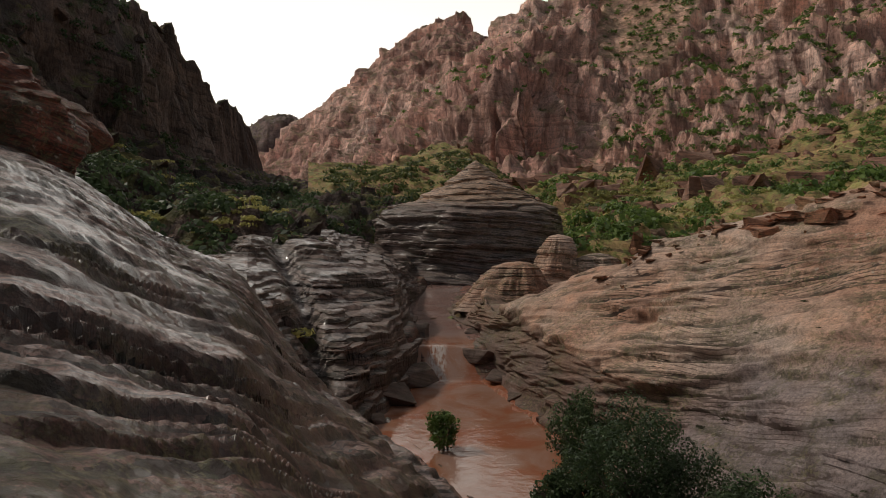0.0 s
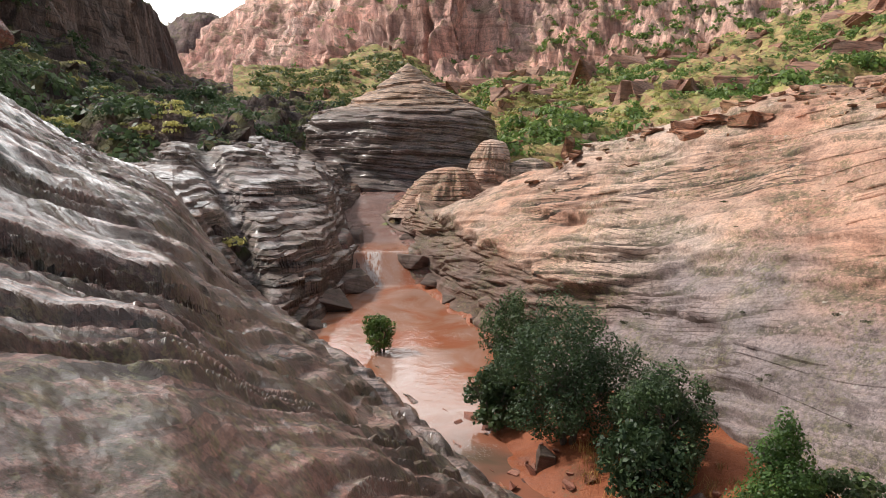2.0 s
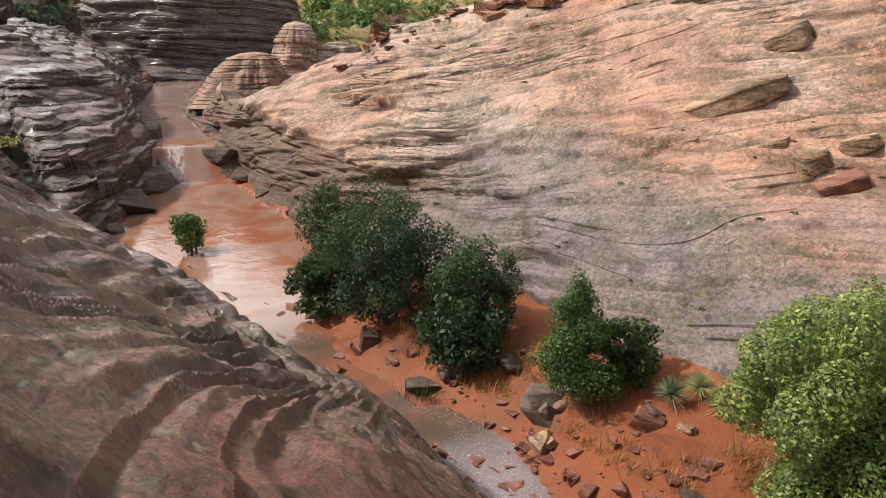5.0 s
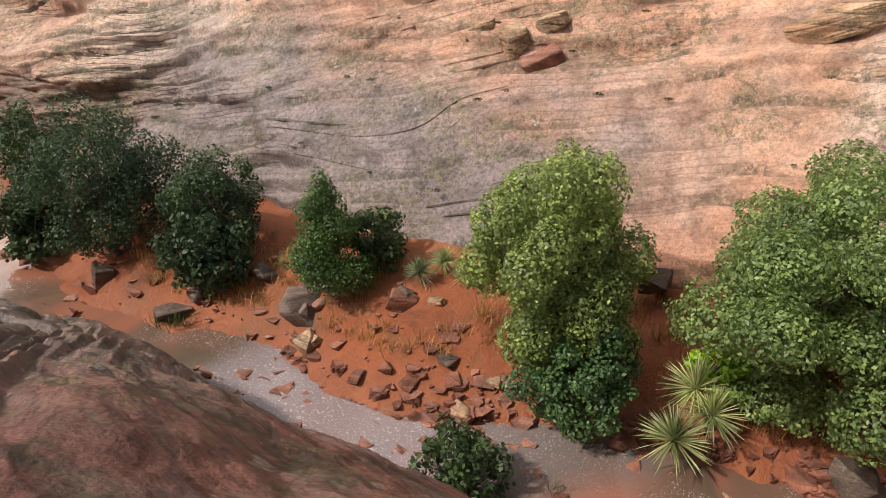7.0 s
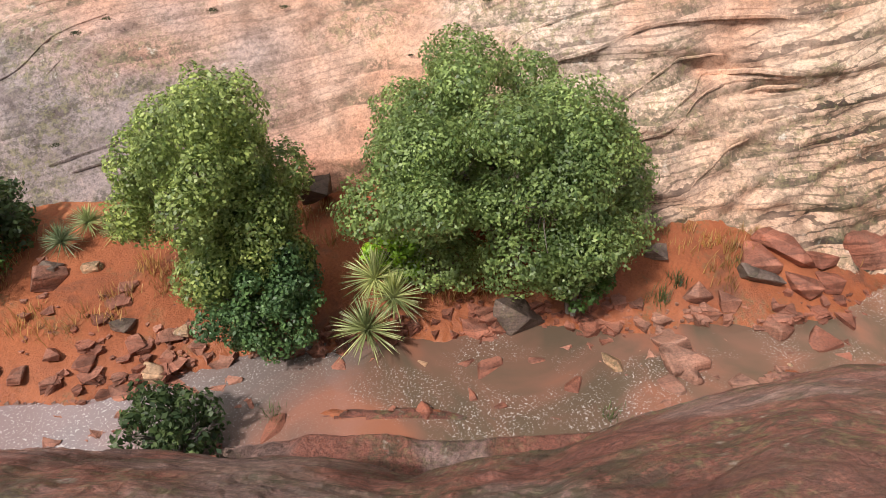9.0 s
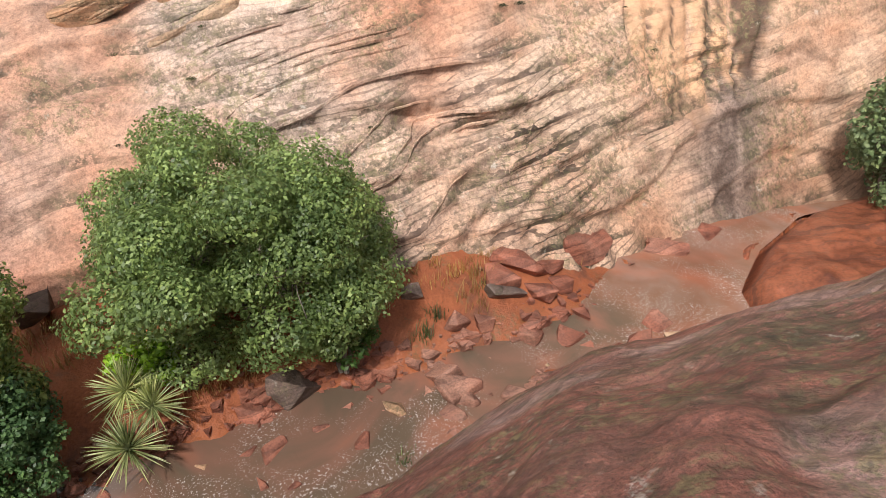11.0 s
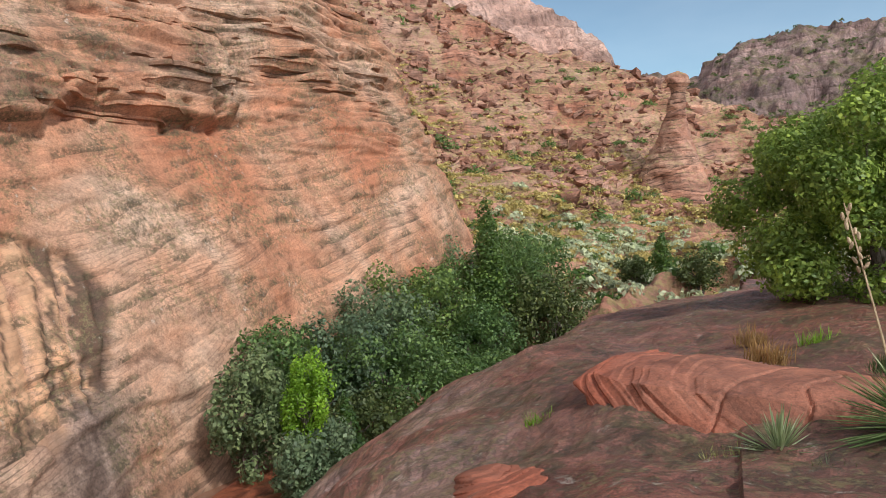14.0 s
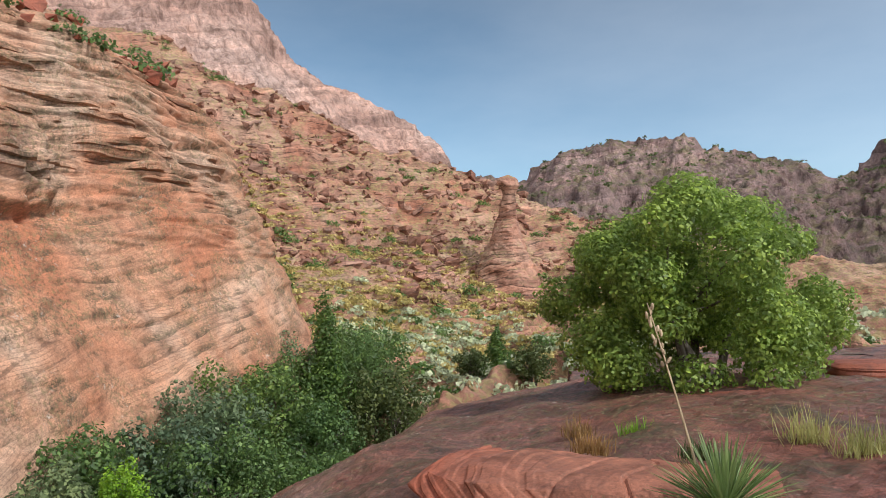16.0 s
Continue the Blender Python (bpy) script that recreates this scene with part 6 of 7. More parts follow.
STONES_MIDDLE = [
    (6.54, 5.82, 0.26, "r"), (6.02, 5.77, 0.34, "t"), (6.69, 5.71, 0.22, "t"), (5.99, 4.64, 0.20, "r"), (5.93, 4.35, 0.28, "r"), (5.69, 3.77, 0.34, "r"),
    (7.26, 3.00, 0.25, "r"), (9.02, 2.48, 0.54, "g"), (7.44, 2.33, 0.20, "t"), (7.58, 2.13, 0.20, "r"), (6.60, 1.97, 0.22, "r"), (7.73, 1.77, 0.24, "r"),
    (8.45, 1.77, 0.34, "r"), (7.15, 1.51, 0.26, "r"), (8.63, 1.48, 0.25, "r"), (7.64, 1.33, 0.43, "r"), (8.89, 1.17, 0.59, "g"), (7.09, 1.07, 0.22, "r"),
    (8.03, 0.67, 0.31, "r"), (7.56, 0.39, 0.15, "r"), (7.75, 0.18, 0.30, "r"), (8.31, -0.10, 0.23, "r"), (8.41, -0.37, 0.42, "t"), (10.70, -0.73, 0.35, "g"),
]
STONES_LOWER = [
    (8.78, -0.80, 0.22, "g"), (8.80, -0.82, 0.19, "t"), (9.14, -1.10, 0.47, "r"), (8.07, -1.19, 0.41, "r"), (8.52, -1.35, 0.51, "r"), (8.69, -1.37, 0.52, "r"),
    (10.17, -1.44, 0.34, "r"), (9.68, -1.58, 0.23, "r"), (8.93, -1.60, 0.26, "r"), (8.08, -1.68, 0.25, "r"), (10.18, -1.97, 0.29, "r"), (8.46, -2.15, 0.30, "r"),
    (10.77, -2.44, 0.56, "g"), (10.02, -2.67, 0.48, "r"), (9.23, -2.80, 0.23, "t"), (9.86, -3.30, 0.47, "r"), (9.55, -4.10, 0.23, "r"), (9.67, -4.55, 0.37, "r"),
    (10.04, -5.09, 0.57, "r"), (9.64, -5.23, 0.32, "t"), (10.69, -5.57, 0.20, "r"), (10.66, -5.85, 0.25, "r"),
]
KINDS = {"g": (M_GREYROCK, "grey angular boulder by the creek"), "t": (M_TANROCK, "tan sandstone cobble in the creek"), "r": (M_REDROCK, "wet red sandstone rock in the creek")}


def build_stones():
    rng = np.random.default_rng(77)
    for i, (x, y, s, k) in enumerate(STONES_UPPER + STONES_MIDDLE + STONES_LOWER):
        mat, lab = KINDS[k]
        z = max(ground_at(x, y), float(water_level(y)) - 0.12)
        put_rock("creek_rock" if s < 0.4 else "boulder", mat, i % 9, x, y, z + 0.06 * s, (s * rng.uniform(1.3, 1.6), s * rng.uniform(1.0, 1.3), s * rng.uniform(0.9, 1.3)), rng.uniform(0, 360),
                 lab if s < 0.4 else lab.replace("cobble", "boulder").replace("rock in", "boulder in"), "rocks in the creek", (rng.uniform(-15, 15), rng.uniform(-15, 15)))


build_stones()

# the large grey slab leaning on the bank
put_rock("boulder", M_GREYROCK, 1, 5.55, 9.35, 0.42, (1.1, 0.6, 0.7), 65, "large grey slab leaning on the sand bank", "", (28, 10))
put_rock("boulder", M_GREYROCK, 2, 9.75, 5.0, 1.25, (0.75, 0.5, 0.6), 20, "bluish grey boulder between oak bushes at the wall")


# dark blocks round the little fall at the head of the pool
for _k, (_x, _y, _z, _s) in enumerate([(-1.3, 30.2, 0.6, 1.9), (-1.4, 32.4, 1.0, 1.6), (-1.9, 27.2, 0.4, 1.6), (2.9, 30.4, 0.5, 1.4), (2.1, 32.2, 1.1, 1.4), (3.1, 27.6, 0.4, 1.0), (-1.6, 35.5, 1.7, 2.0), (1.8, 35.8, 1.7, 1.2),
                                        (3.8, 24.5, 0.3, 0.7), (-2.2, 24.2, 0.3, 0.7), (-2.2, 39.5, 1.9, 1.2), (1.2, 41.0, 2.0, 1.1), (3.9, 21.5, 0.25, 0.6), (3.7, 19.6, 0.25, 0.5)]):
    put_rock("boulder", M_GREYROCK, _k % 6, _x, _y, _z, (_s * 1.4, _s, _s * 0.75), 53 * _k, "dark wet sandstone block at the head of the pool", "blocks by the fall", (6, -8))


def build_slab(name, size, mat, seed, label, m, dip=(0.3, 0.5), bed=0.16, sharp=0.45):
    """A broad block of thin beds with a flat top and broken, rounded sides."""
    u, v = np.linspace(0, 2 * math.pi, 150), np.linspace(-math.pi / 2, math.pi / 2, 70)
    U, V = np.meshgrid(u, v, indexing="ij")

    def p(c):
        return np.sign(c) * np.abs(c) ** sharp

    X, Y, Z = p(np.cos(V)) * p(np.cos(U)), p(np.cos(V)) * p(np.sin(U)), p(np.sin(V))
    P = np.stack([X * size[0] / 2, Y * size[1] / 2, Z * size[2] / 2], -1)
    D = P / (np.linalg.norm(P, axis=-1, keepdims=True) + 1e-9)
    q = P + seed * 3.7
    lump = 0.22 * fbm(q[..., 0] * 0.9, q[..., 1] * 0.9, q[..., 2] * 0.9, 4, seed) * min(size)
    d = lump + strata(P, dip, bed, seed, 0.3) * 0.10 * min(1.0, size[2]) + strata(P, dip, bed * 0.35, seed + 3, 0.3) * 0.04 * min(1.0, size[2])
    P = P + D * d[..., None]
    P[-1] = P[0]
    ob = grid_mesh(name, P, mat, {"bed": P[..., 2] + 0.1 * P[..., 0], "ledge": 0.8 + 0 * Z}, smooth_faces=False)
    ob.matrix_basis = m
    return tagged(ob, label, "rock")


def build_nose_slab():
    """Red slab with a thin-bedded, undercut nose at its east end and a smooth cracked face."""
    u, v = np.linspace(0, 1, 240), np.linspace(0, 1, 120)
    U, V = np.meshgrid(u, v, indexing="ij")
    x = 3.1 - 3.4 * U
    top = np.interp(U, [0, 0.06, 0.3, 1], [5.26, 5.40, 5.48, 5.50])
    foot = np.interp(U, [0, 0.10, 0.25, 1], [5.20, 4.85, 4.75, 4.85])
    front = np.interp(U, [0, 0.1, 0.25, 0.6, 1], [-6.75, -6.45, -6.15, -6.1, -6.5])
    z = np.interp(V, [0, 0.55, 0.7, 1], [0, 0.93, 1.0, 1.0]) * (top - foot) + foot - 0.5 * np.maximum(0, V - 0.8)
    y = front - np.interp(V, [0, 0.55, 0.7, 1], [0.0, 0.55, 0.9, 2.4]) + 0.30 * smooth(0.35, 0.0, V) * smooth(0.25, 0.0, U) * -1.6
    P = np.stack([x, y, z], -1)
    n = np.cross(np.gradient(P, axis=1), np.gradient(P, axis=0))
    n /= np.linalg.norm(n, axis=-1, keepdims=True) + 1e-9
    n *= np.where(n[..., 1:2] + n[..., 2:] < 0, -1.0, 1.0)
    curve = P.copy()
    curve[..., 0] = P[..., 0] + 0.35 * np.sin(3.0 * P[..., 2]) + 0.08 * fbm(P[..., 0] * 0.8, P[..., 1], P[..., 2] * 1.5, 3, 217) - 0.25 * (P[..., 0] - 1.5) ** 2 * 0.3
    near = smooth(0.55, 0.1, U)
    d = (0.006 + 0.026 * near) * plates(curve, (-0.85, 0.1), 0.30, 211, 0.15, 0.3, 0.10) + (0.003 + 0.03 * near) * plates(curve, (-0.85, 0.1), 0.085, 213, 0.1, 0.6, 0.2)
    # open cracks across the smooth top
    for cx, lean, sd in ((1.55, 0.25, 219), (0.95, 0.1, 221), (0.35, -0.2, 223)):
        d = d - 0.035 * np.exp(-((x - cx - lean * (y + 6.8) - 0.10 * fbm(y * 1.7, z * 1.7, 0 * x, 3, sd)) / 0.018) ** 2)
    d = d + 0.05 * fbm(x * 0.9, y * 0.9, z * 0.9, 5, 215)
    P = P + n * d[..., None]
    tagged(grid_mesh("rock_slab", P, M_RED, smooth_faces=False), "red sandstone slab with curved thin beds and an undercut nose", "rock")


build_nose_slab()
build_slab("rock_slab", (1.75, 0.34, 0.26), M_RED, 7, "long red sandstone rib on the dark slope", pose(2.62, -4.35, 4.57, 0, 24, -58), (0.1, 0.1), 0.2)
build_slab("rock_slab", (1.5, 0.9, 0.5), M_RED, 9, "rounded red sandstone hump on the shelf", pose(2.75, -5.25, 4.68, 0, 14, -48), (0.2, 0.3), 0.15, 0.8)
build_slab("rock_slab", (4.6, 2.0, 0.7), M_WEST, 11, "brown sandstone ledge under the big oak", pose(-0.6, -13.6, 5.2, 0, 0, 8), (0.05, 0.05), 0.2, 0.7)
build_slab("rock_slab", (3.6, 1.6, 0.6), M_RED, 12, "low red sandstone ledge beside the big oak", pose(-3.6, -18.6, 5.6, 0, 0, 14), (0.05, 0.05), 0.15)
# overhanging block on the near slope's crest
build_slab("overhanging_rock", (6.0, 4.0, 2.4), M_WEST, 13, "dark overhanging sandstone block on the slope's crest", pose(-11.6, 16.4, 9.7, 0, 16, 30), (0.1, 0.1), 0.5, 0.7)
# rock rib by the lower pool and red shelf in the creek
put_rock("boulder", M_REDROCK, 3, 12.55, -4.4, 0.25, (1.1, 1.6, 1.5), 30, "dark red angular boulder beside the lower pool", "", (0, 14))
for _k, (_x, _y, _s) in enumerate([(11.2, -2.4, 0.7), (11.6, -2.9, 0.9), (10.9, -3.1, 0.5), (11.9, -3.5, 0.6), (11.3, -3.6, 0.45), (12.9, -6.3, 0.8), (12.2, -6.9, 0.5), (13.5, -7.6, 0.9)]):
    put_rock("boulder", M_REDROCK, _k % 6, _x, _y, ground_at(_x, _y) + 0.08 * _s, (_s * 1.3, _s, _s * 0.7), 47 * _k, "wet red angular block at the wall's foot", "rocks in the creek", (5, -6))
# boulders lying on the east wall
for k, (x, y, z, sx, sy, sz, turn, mat, lab) in enumerate([
        (11.9, 12.3, 5.25, 2.1, 1.0, 0.5, 35, M_TANROCK, "large flat tan boulder with a shaded underside on the wall"),
        (11.62, 10.9, 4.35, 0.75, 0.5, 0.3, 20, M_TANROCK, "flat tan rock on the sandstone wall"),
        (11.72, 9.95, 4.25, 0.55, 0.6, 0.5, 60, M_TANROCK, "pale lichen-covered boulder on the wall"),
        (12.3, 9.45, 4.62, 0.65, 0.5, 0.35, 10, M_TANROCK, "flat tan rock leaning on the wall"),
        (11.8, 9.3, 3.9, 0.85, 0.5, 0.35, 50, M_REDROCK, "reddish broken rock on the wall"),
        (13.4, 12.7, 6.4, 0.9, 0.6, 0.5, 15, M_TANROCK, "pale boulder near the crest of the wall"),
        (14.8, 4.7, 4.95, 1.9, 0.9, 0.5, -70, M_TANROCK, "pale ledge block on the wall"),
        (15.3, 3.2, 5.1, 1.3, 0.9, 0.6, -75, M_TANROCK, "pale square block on the wall"),
        (14.7, 3.2, 4.4, 2.2, 0.9, 0.35, -75, M_TANROCK, "long ledge block on the orange wall")]):
    build_slab("boulder", (sx, sy, sz), mat, 30 + k, lab, pose(x - 0.15, y, z + 0.12, 8, -24, turn - (85 if y > 9 else 0)), (0.1, 0.1), 0.15, 0.3)


def layered_boss(size, seed, label, m, mat, lean=0.0):
    """A rounded boss of many thin beds, each standing out a little more or less than the next."""
    u, v = np.linspace(0, 2 * math.pi, 260), np.linspace(0, 1, 150)
    U, V = np.meshgrid(u, v, indexing="ij")
    R = np.interp(V, [0, 0.35, 0.6, 0.78, 0.92, 1.0], [1.3, 0.92, 0.72, 0.54, 0.28, 0.0])
    Z = np.interp(V, [0, 0.35, 0.6, 0.78, 0.92, 1.0], [0, 0.45, 0.72, 0.88, 0.97, 1.0]) * size[2]
    wob = 1 + 0.3 * fbm(np.cos(U) * 1.3, np.sin(U) * 1.3, Z * 0.15, 4, seed)
    X, Y = R * wob * np.cos(U) * size[0] / 2 + lean * Z, R * wob * np.sin(U) * size[1] / 2
    P = np.stack([X, Y, Z], -1)
    d = 0.07 * plates(P, (0.03, 0.03), 0.22, seed + 1, 0.1, 0.5, 0.2, 0.2) + 0.12 * plates(P, (0.03, 0.03), 0.6, seed + 3, 0.1, 0.3, 0.1, 0.2)
    i, f = bed_coord(P, (0.03, 0.03), 0.22, seed + 1, 0.1, 0.2)
    gap = smooth(0.72, 0.85, f) * smooth(1.0, 0.92, f) * smooth(1.0, 0.9, V)
    P = P + np.stack([np.cos(U), np.sin(U), 0 * U], -1) * ((d - 0.06 * gap) * smooth(1.0, 0.85, V))[..., None]
    P[-1] = P[0]
    ob = grid_mesh("sandstone_boss", P, mat, {"stain_shade": 0.15 * gap, "fresh": 0 * V, "ledge": 0.6 + 0 * V}, smooth_faces=False)
    ob.matrix_basis = m
    return tagged(ob, label, "rock")


for _k, (_x, _y, _z, _w, _h) in enumerate([(7.5, 45.4, 3.8, 3.6, 3.0), (4.5, 40.8, 3.2, 4.2, 2.0), (10.2, 45.9, 3.4, 4.0, 2.2)]):
    layered_boss((_w, _w * 1.1, _h + 0.8), 281 + 10 * _k, "rounded tan knob of layered sandstone beside the meadow", pose(_x, _y, _z - 0.8, 0, 0, 50 * _k), M_EAST)


def build_hoodoo():
    """Stacked pinnacle with a cap stone on the rubble slope."""
    u, v = np.linspace(0, 2 * math.pi, 60), np.linspace(0, 1, 80)
    U, V = np.meshgrid(u, v, indexing="ij")
    R = np.interp(V, [0, 0.5, 0.72, 0.8, 0.86, 0.9, 0.97, 1.0], [6.0, 2.2, 1.1, 0.95, 0.8, 1.25, 1.1, 0.02])
    P = np.stack([R * np.cos(U), R * np.sin(U), 18.5 * V], -1)
    d = 0.5 * fbm(P[..., 0] * 0.3, P[..., 1] * 0.3, P[..., 2] * 0.4, 3, 201) + 0.15 * strata(P, (0.02, 0.02), 1.2, 203, 0.2)
    P = P + np.stack([np.cos(U), np.sin(U), 0 * U], -1) * (d * (V < 0.99))[..., None]
    P[-1] = P[0]
    ob = grid_mesh("rock_pinnacle", P, M_TALUS, smooth_faces=False)
    ob.matrix_basis = pose(29.8, -98.6, 7.8)
    tagged(ob, "balanced red sandstone pinnacle with a cap stone", "rock")


build_hoodoo()


# ---------------------------------------------------------------- scattered cover
def scatter_points(ob, rng, count, want):
    me = ob.data
    co = np.empty(len(me.vertices) * 3, np.float32)
    me.vertices.foreach_get("co", co)
    no = np.empty(len(me.vertices) * 3, np.float32)
    me.vertices.foreach_get("normal", no)
    co, no = co.reshape(-1, 3), no.reshape(-1, 3)
    az, d = np.degrees(np.arctan2(co[:, 0], co[:, 1])), np.hypot(co[:, 0], co[:, 1])
    w = want(az, d, co, np.abs(no[:, 2])) * d
    w = np.clip(w, 0, None)
    pick = rng.choice(len(co), count, p=w / w.sum())
    return co[pick] + rng.normal(size=(count, 3)) * (0.3, 0.3, 0.0)


def scatter_shrubs(name, P, rng, size, mat, per, label, flat=0.75):
    """Many small bushes in one sheet of cover."""
    V = []
    n = len(P)
    s = rng.uniform(size[0], size[1], n) * rng.uniform(0.7, 1.2, n)
    D = rng.normal(size=(n, per, 3))
    D /= np.linalg.norm(D, axis=-1, keepdims=True)
    D[..., 2] = np.abs(D[..., 2]) * 1.0 - 0.15
    bump_r = 1 + 0.25 * np.sin(D[..., 0] * 5 + P[:, None, 0]) * np.cos(D[..., 1] * 6)
    C = P[:, None, :] + D * (s[:, None] * 0.5 * bump_r * rng.uniform(0.55, 1.05, (n, per)))[..., None] * (1, 1, flat) + (0, 0, 0.08)
    leaf = np.repeat(s * 0.5 * 2.2 / math.sqrt(per), per)
    rng2 = np.random.default_rng(5)
    N = (D + (0, 0, 0.3)).reshape(-1, 3)
    Vv, F = leaf_quads(C.reshape(-1, 3), N, leaf, rng2, 1.3)
    return tagged(new(name, quads_mesh(name, Vv, F, mat)), label, "brush", kind="stuff")


def scatter_rocks(name, P, rng, size, mat, label, sub=1, flat=0.8):
    bm = rock_bm(rng, sub, flat, 0.5)
    base = np.array([v.co[:] for v in bm.verts])
    tri = np.array([[v.index for v in f.verts] for f in bm.faces])
    bm.free()
    n = len(P)
    s = size[0] + (size[1] - size[0]) * rng.uniform(0, 1, n) ** 3
    a = rng.uniform(0, 6.283, n)
    sq = rng.uniform(0.6, 1.3, (n, 3))
    Q = base[None] * sq[:, None] * (1 + (0.22 if sub == 1 else 0.13) * rng.normal(size=(n, len(base), 1)))
    x = Q[..., 0] * np.cos(a)[:, None] - Q[..., 1] * np.sin(a)[:, None]
    y = Q[..., 0] * np.sin(a)[:, None] + Q[..., 1] * np.cos(a)[:, None]
    Q = np.stack([x, y, Q[..., 2]], -1) * s[:, None, None] + P[:, None] - np.array((0, 0, 0.12)) * s[:, None, None]
    F = (tri[None] + (np.arange(n) * len(base))[:, None, None]).reshape(-1, 3)
    me = quads_mesh(name, Q.reshape(-1, 3), F, mat)
    me.shade_flat()
    return tagged(new(name, me), label, "rubble", kind="stuff")


def build_cover():
    rng = np.random.default_rng(11)
    band = lambda v, a, b, s: smooth(a - s, a + s, v) * (1 - smooth(b - s, b + s, v))
    H, R, W = SHEETS["hillside"], SHEETS["rubble_slope"], SHEETS["cliff_west"]
    clump = lambda c, k, sd: smooth(-0.2, 0.5, fbm(c[:, 0] / k, c[:, 1] / k, 0 * c[:, 0], 3, sd))
    # upstream hillside
    P = scatter_points(H, rng, 1300, lambda a, d, c, nz: band(a, 7, 40, 2) * band(d, 48, 190, 8) * (0.15 + clump(c, 14, 301)))
    scatter_shrubs("hillside_brush", P, rng, (0.9, 3.4), M_BRUSH, 54, "dark green junipers and brush over the hillside")
    P = scatter_points(H, rng, 3200, lambda a, d, c, nz: band(a, 6, 40, 2) * band(d, 46, 110, 8) * clump(c, 11, 303))
    scatter_shrubs("hillside_grass", P, rng, (0.5, 1.4), M_GRASS, 24, "yellow-green grass and low brush on the hillside", 0.5)
    P = scatter_points(H, rng, 900, lambda a, d, c, nz: band(a, -7, 60, 2) * band(d, 60, 190, 10))
    scatter_rocks("hillside_rubble", P, rng, (0.4, 3.4), M_TALUS, "broken sandstone blocks on the hillside")
    P = scatter_points(H, rng, 240, lambda a, d, c, nz: band(a, 5, 42, 2) * band(d, 96, 190, 8) * (0.2 + clump(c, 12, 302)))
    scatter_rocks("hillside_outcrops", P, rng, (2.5, 10.0), M_RUBBLE, "red sandstone outcrops and great blocks over the meadow", 2, 0.6)
    P = scatter_points(H, rng, 500, lambda a, d, c, nz: band(a, -9, 6, 1) * band(d, 85, 190, 8))
    scatter_shrubs("talus_brush", P, rng, (1.5, 3.5), M_SCRUB, 40, "olive brush on the talus cone")
    P = scatter_points(H, rng, 700, lambda a, d, c, nz: band(a, 6, 45, 2) * band(d, 46, 150, 8) * clump(c, 6, 307))
    scatter_shrubs("hillside_shrubs", P, rng, (0.7, 1.8), M_SCRUB, 60, "olive green shrubs over the hillside")
    # dark brush under the west cliff
    P = scatter_points(W, rng, 800, lambda a, d, c, nz: band(a, -34, -4, 1) * band(d, 30, 120, 5) * (0.25 + clump(c, 9, 305)))
    scatter_shrubs("cliff_foot_brush", P, rng, (1.0, 3.2), M_DARK, 90, "dark oak and juniper brush below the cliff")
    P = scatter_points(W, rng, 500, lambda a, d, c, nz: band(a, -26, -4, 1) * band(d, 30, 70, 5) * clump(c, 7, 309))
    scatter_shrubs("cliff_foot_grass", P, rng, (0.5, 1.2), M_GRASS, 60, "tawny grass between the brush", 0.5)
    P = scatter_points(W, rng, 500, lambda a, d, c, nz: band(a, -34, -4, 1) * band(d, 30, 110, 5))
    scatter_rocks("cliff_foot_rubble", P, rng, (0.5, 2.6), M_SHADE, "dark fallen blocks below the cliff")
    P = scatter_points(W, rng, 220, lambda a, d, c, nz: band(a, -34, -14, 1) * band(d, 80, 300, 10) * smooth(0.5, 0.8, nz))
    scatter_shrubs("cliff_brush", P, rng, (1.2, 3.0), M_DARK, 30, "dark brush on the cliff's ledges and rim")
    # mountains
    M = SHEETS["mountain_right"]
    P = scatter_points(M, rng, 3600, lambda a, d, c, nz: (0.25 * band(a, -6, 45, 2) + band(a, 14, 45, 2) * smooth(330, 250, d)) * smooth(0.3, 0.6, nz))
    scatter_shrubs("mountain_brush", P, rng, (1.4, 4.0), M_BRUSH, 22, "dark brush dotting the mountain's ledges")
    M = SHEETS["mountain_far"]
    P = scatter_points(M, rng, 1100, lambda a, d, c, nz: smooth(0.45, 0.8, nz) * (d < 480))
    scatter_shrubs("far_mountain_brush", P, rng, (2.0, 5.0), M_SCRUB, 16, "dark brush dotting the far mountain")
    # broken blocks and brush along the top of the east wall
    E = SHEETS["wall"]
    top = lambda c: np.interp(c[:, 1], [-28, -16, -10, -6, 0, 6, 12, 19, 24, 29], [17.5, 17, 16, 14.5, 12.5, 11, 10, 8.6, 6.9, 5.0])
    P = scatter_points(E, rng, 380, lambda a, d, c, nz: smooth(-1.3, -0.2, c[:, 2] - top(c)) * band(c[:, 1], 3, 27, 1))
    scatter_rocks("crest_rubble", P, rng, (0.2, 1.3), M_LEDGE, "broken red ledge blocks along the wall's crest", 2, 0.4)
    P = scatter_points(E, rng, 160, lambda a, d, c, nz: smooth(-2.6, -0.6, c[:, 2] - top(c)) * band(c[:, 1], 3, 27, 1))
    scatter_rocks("crest_blocks", P, rng, (0.15, 1.1), M_TANROCK, "pale loose blocks near the wall's crest", 2, 0.55)
    P = scatter_points(E, rng, 40, lambda a, d, c, nz: smooth(-0.5, 0.2, c[:, 2] - top(c)) * band(c[:, 1], 3, 16, 1))
    scatter_shrubs("crest_brush", P, rng, (0.6, 1.8), M_BRUSH, 300, "green brush along the wall's crest")
    P = scatter_points(E, rng, 60, lambda a, d, c, nz: smooth(-0.3, 0.6, c[:, 2] - top(c)) * band(c[:, 1], -30, -9, 1))
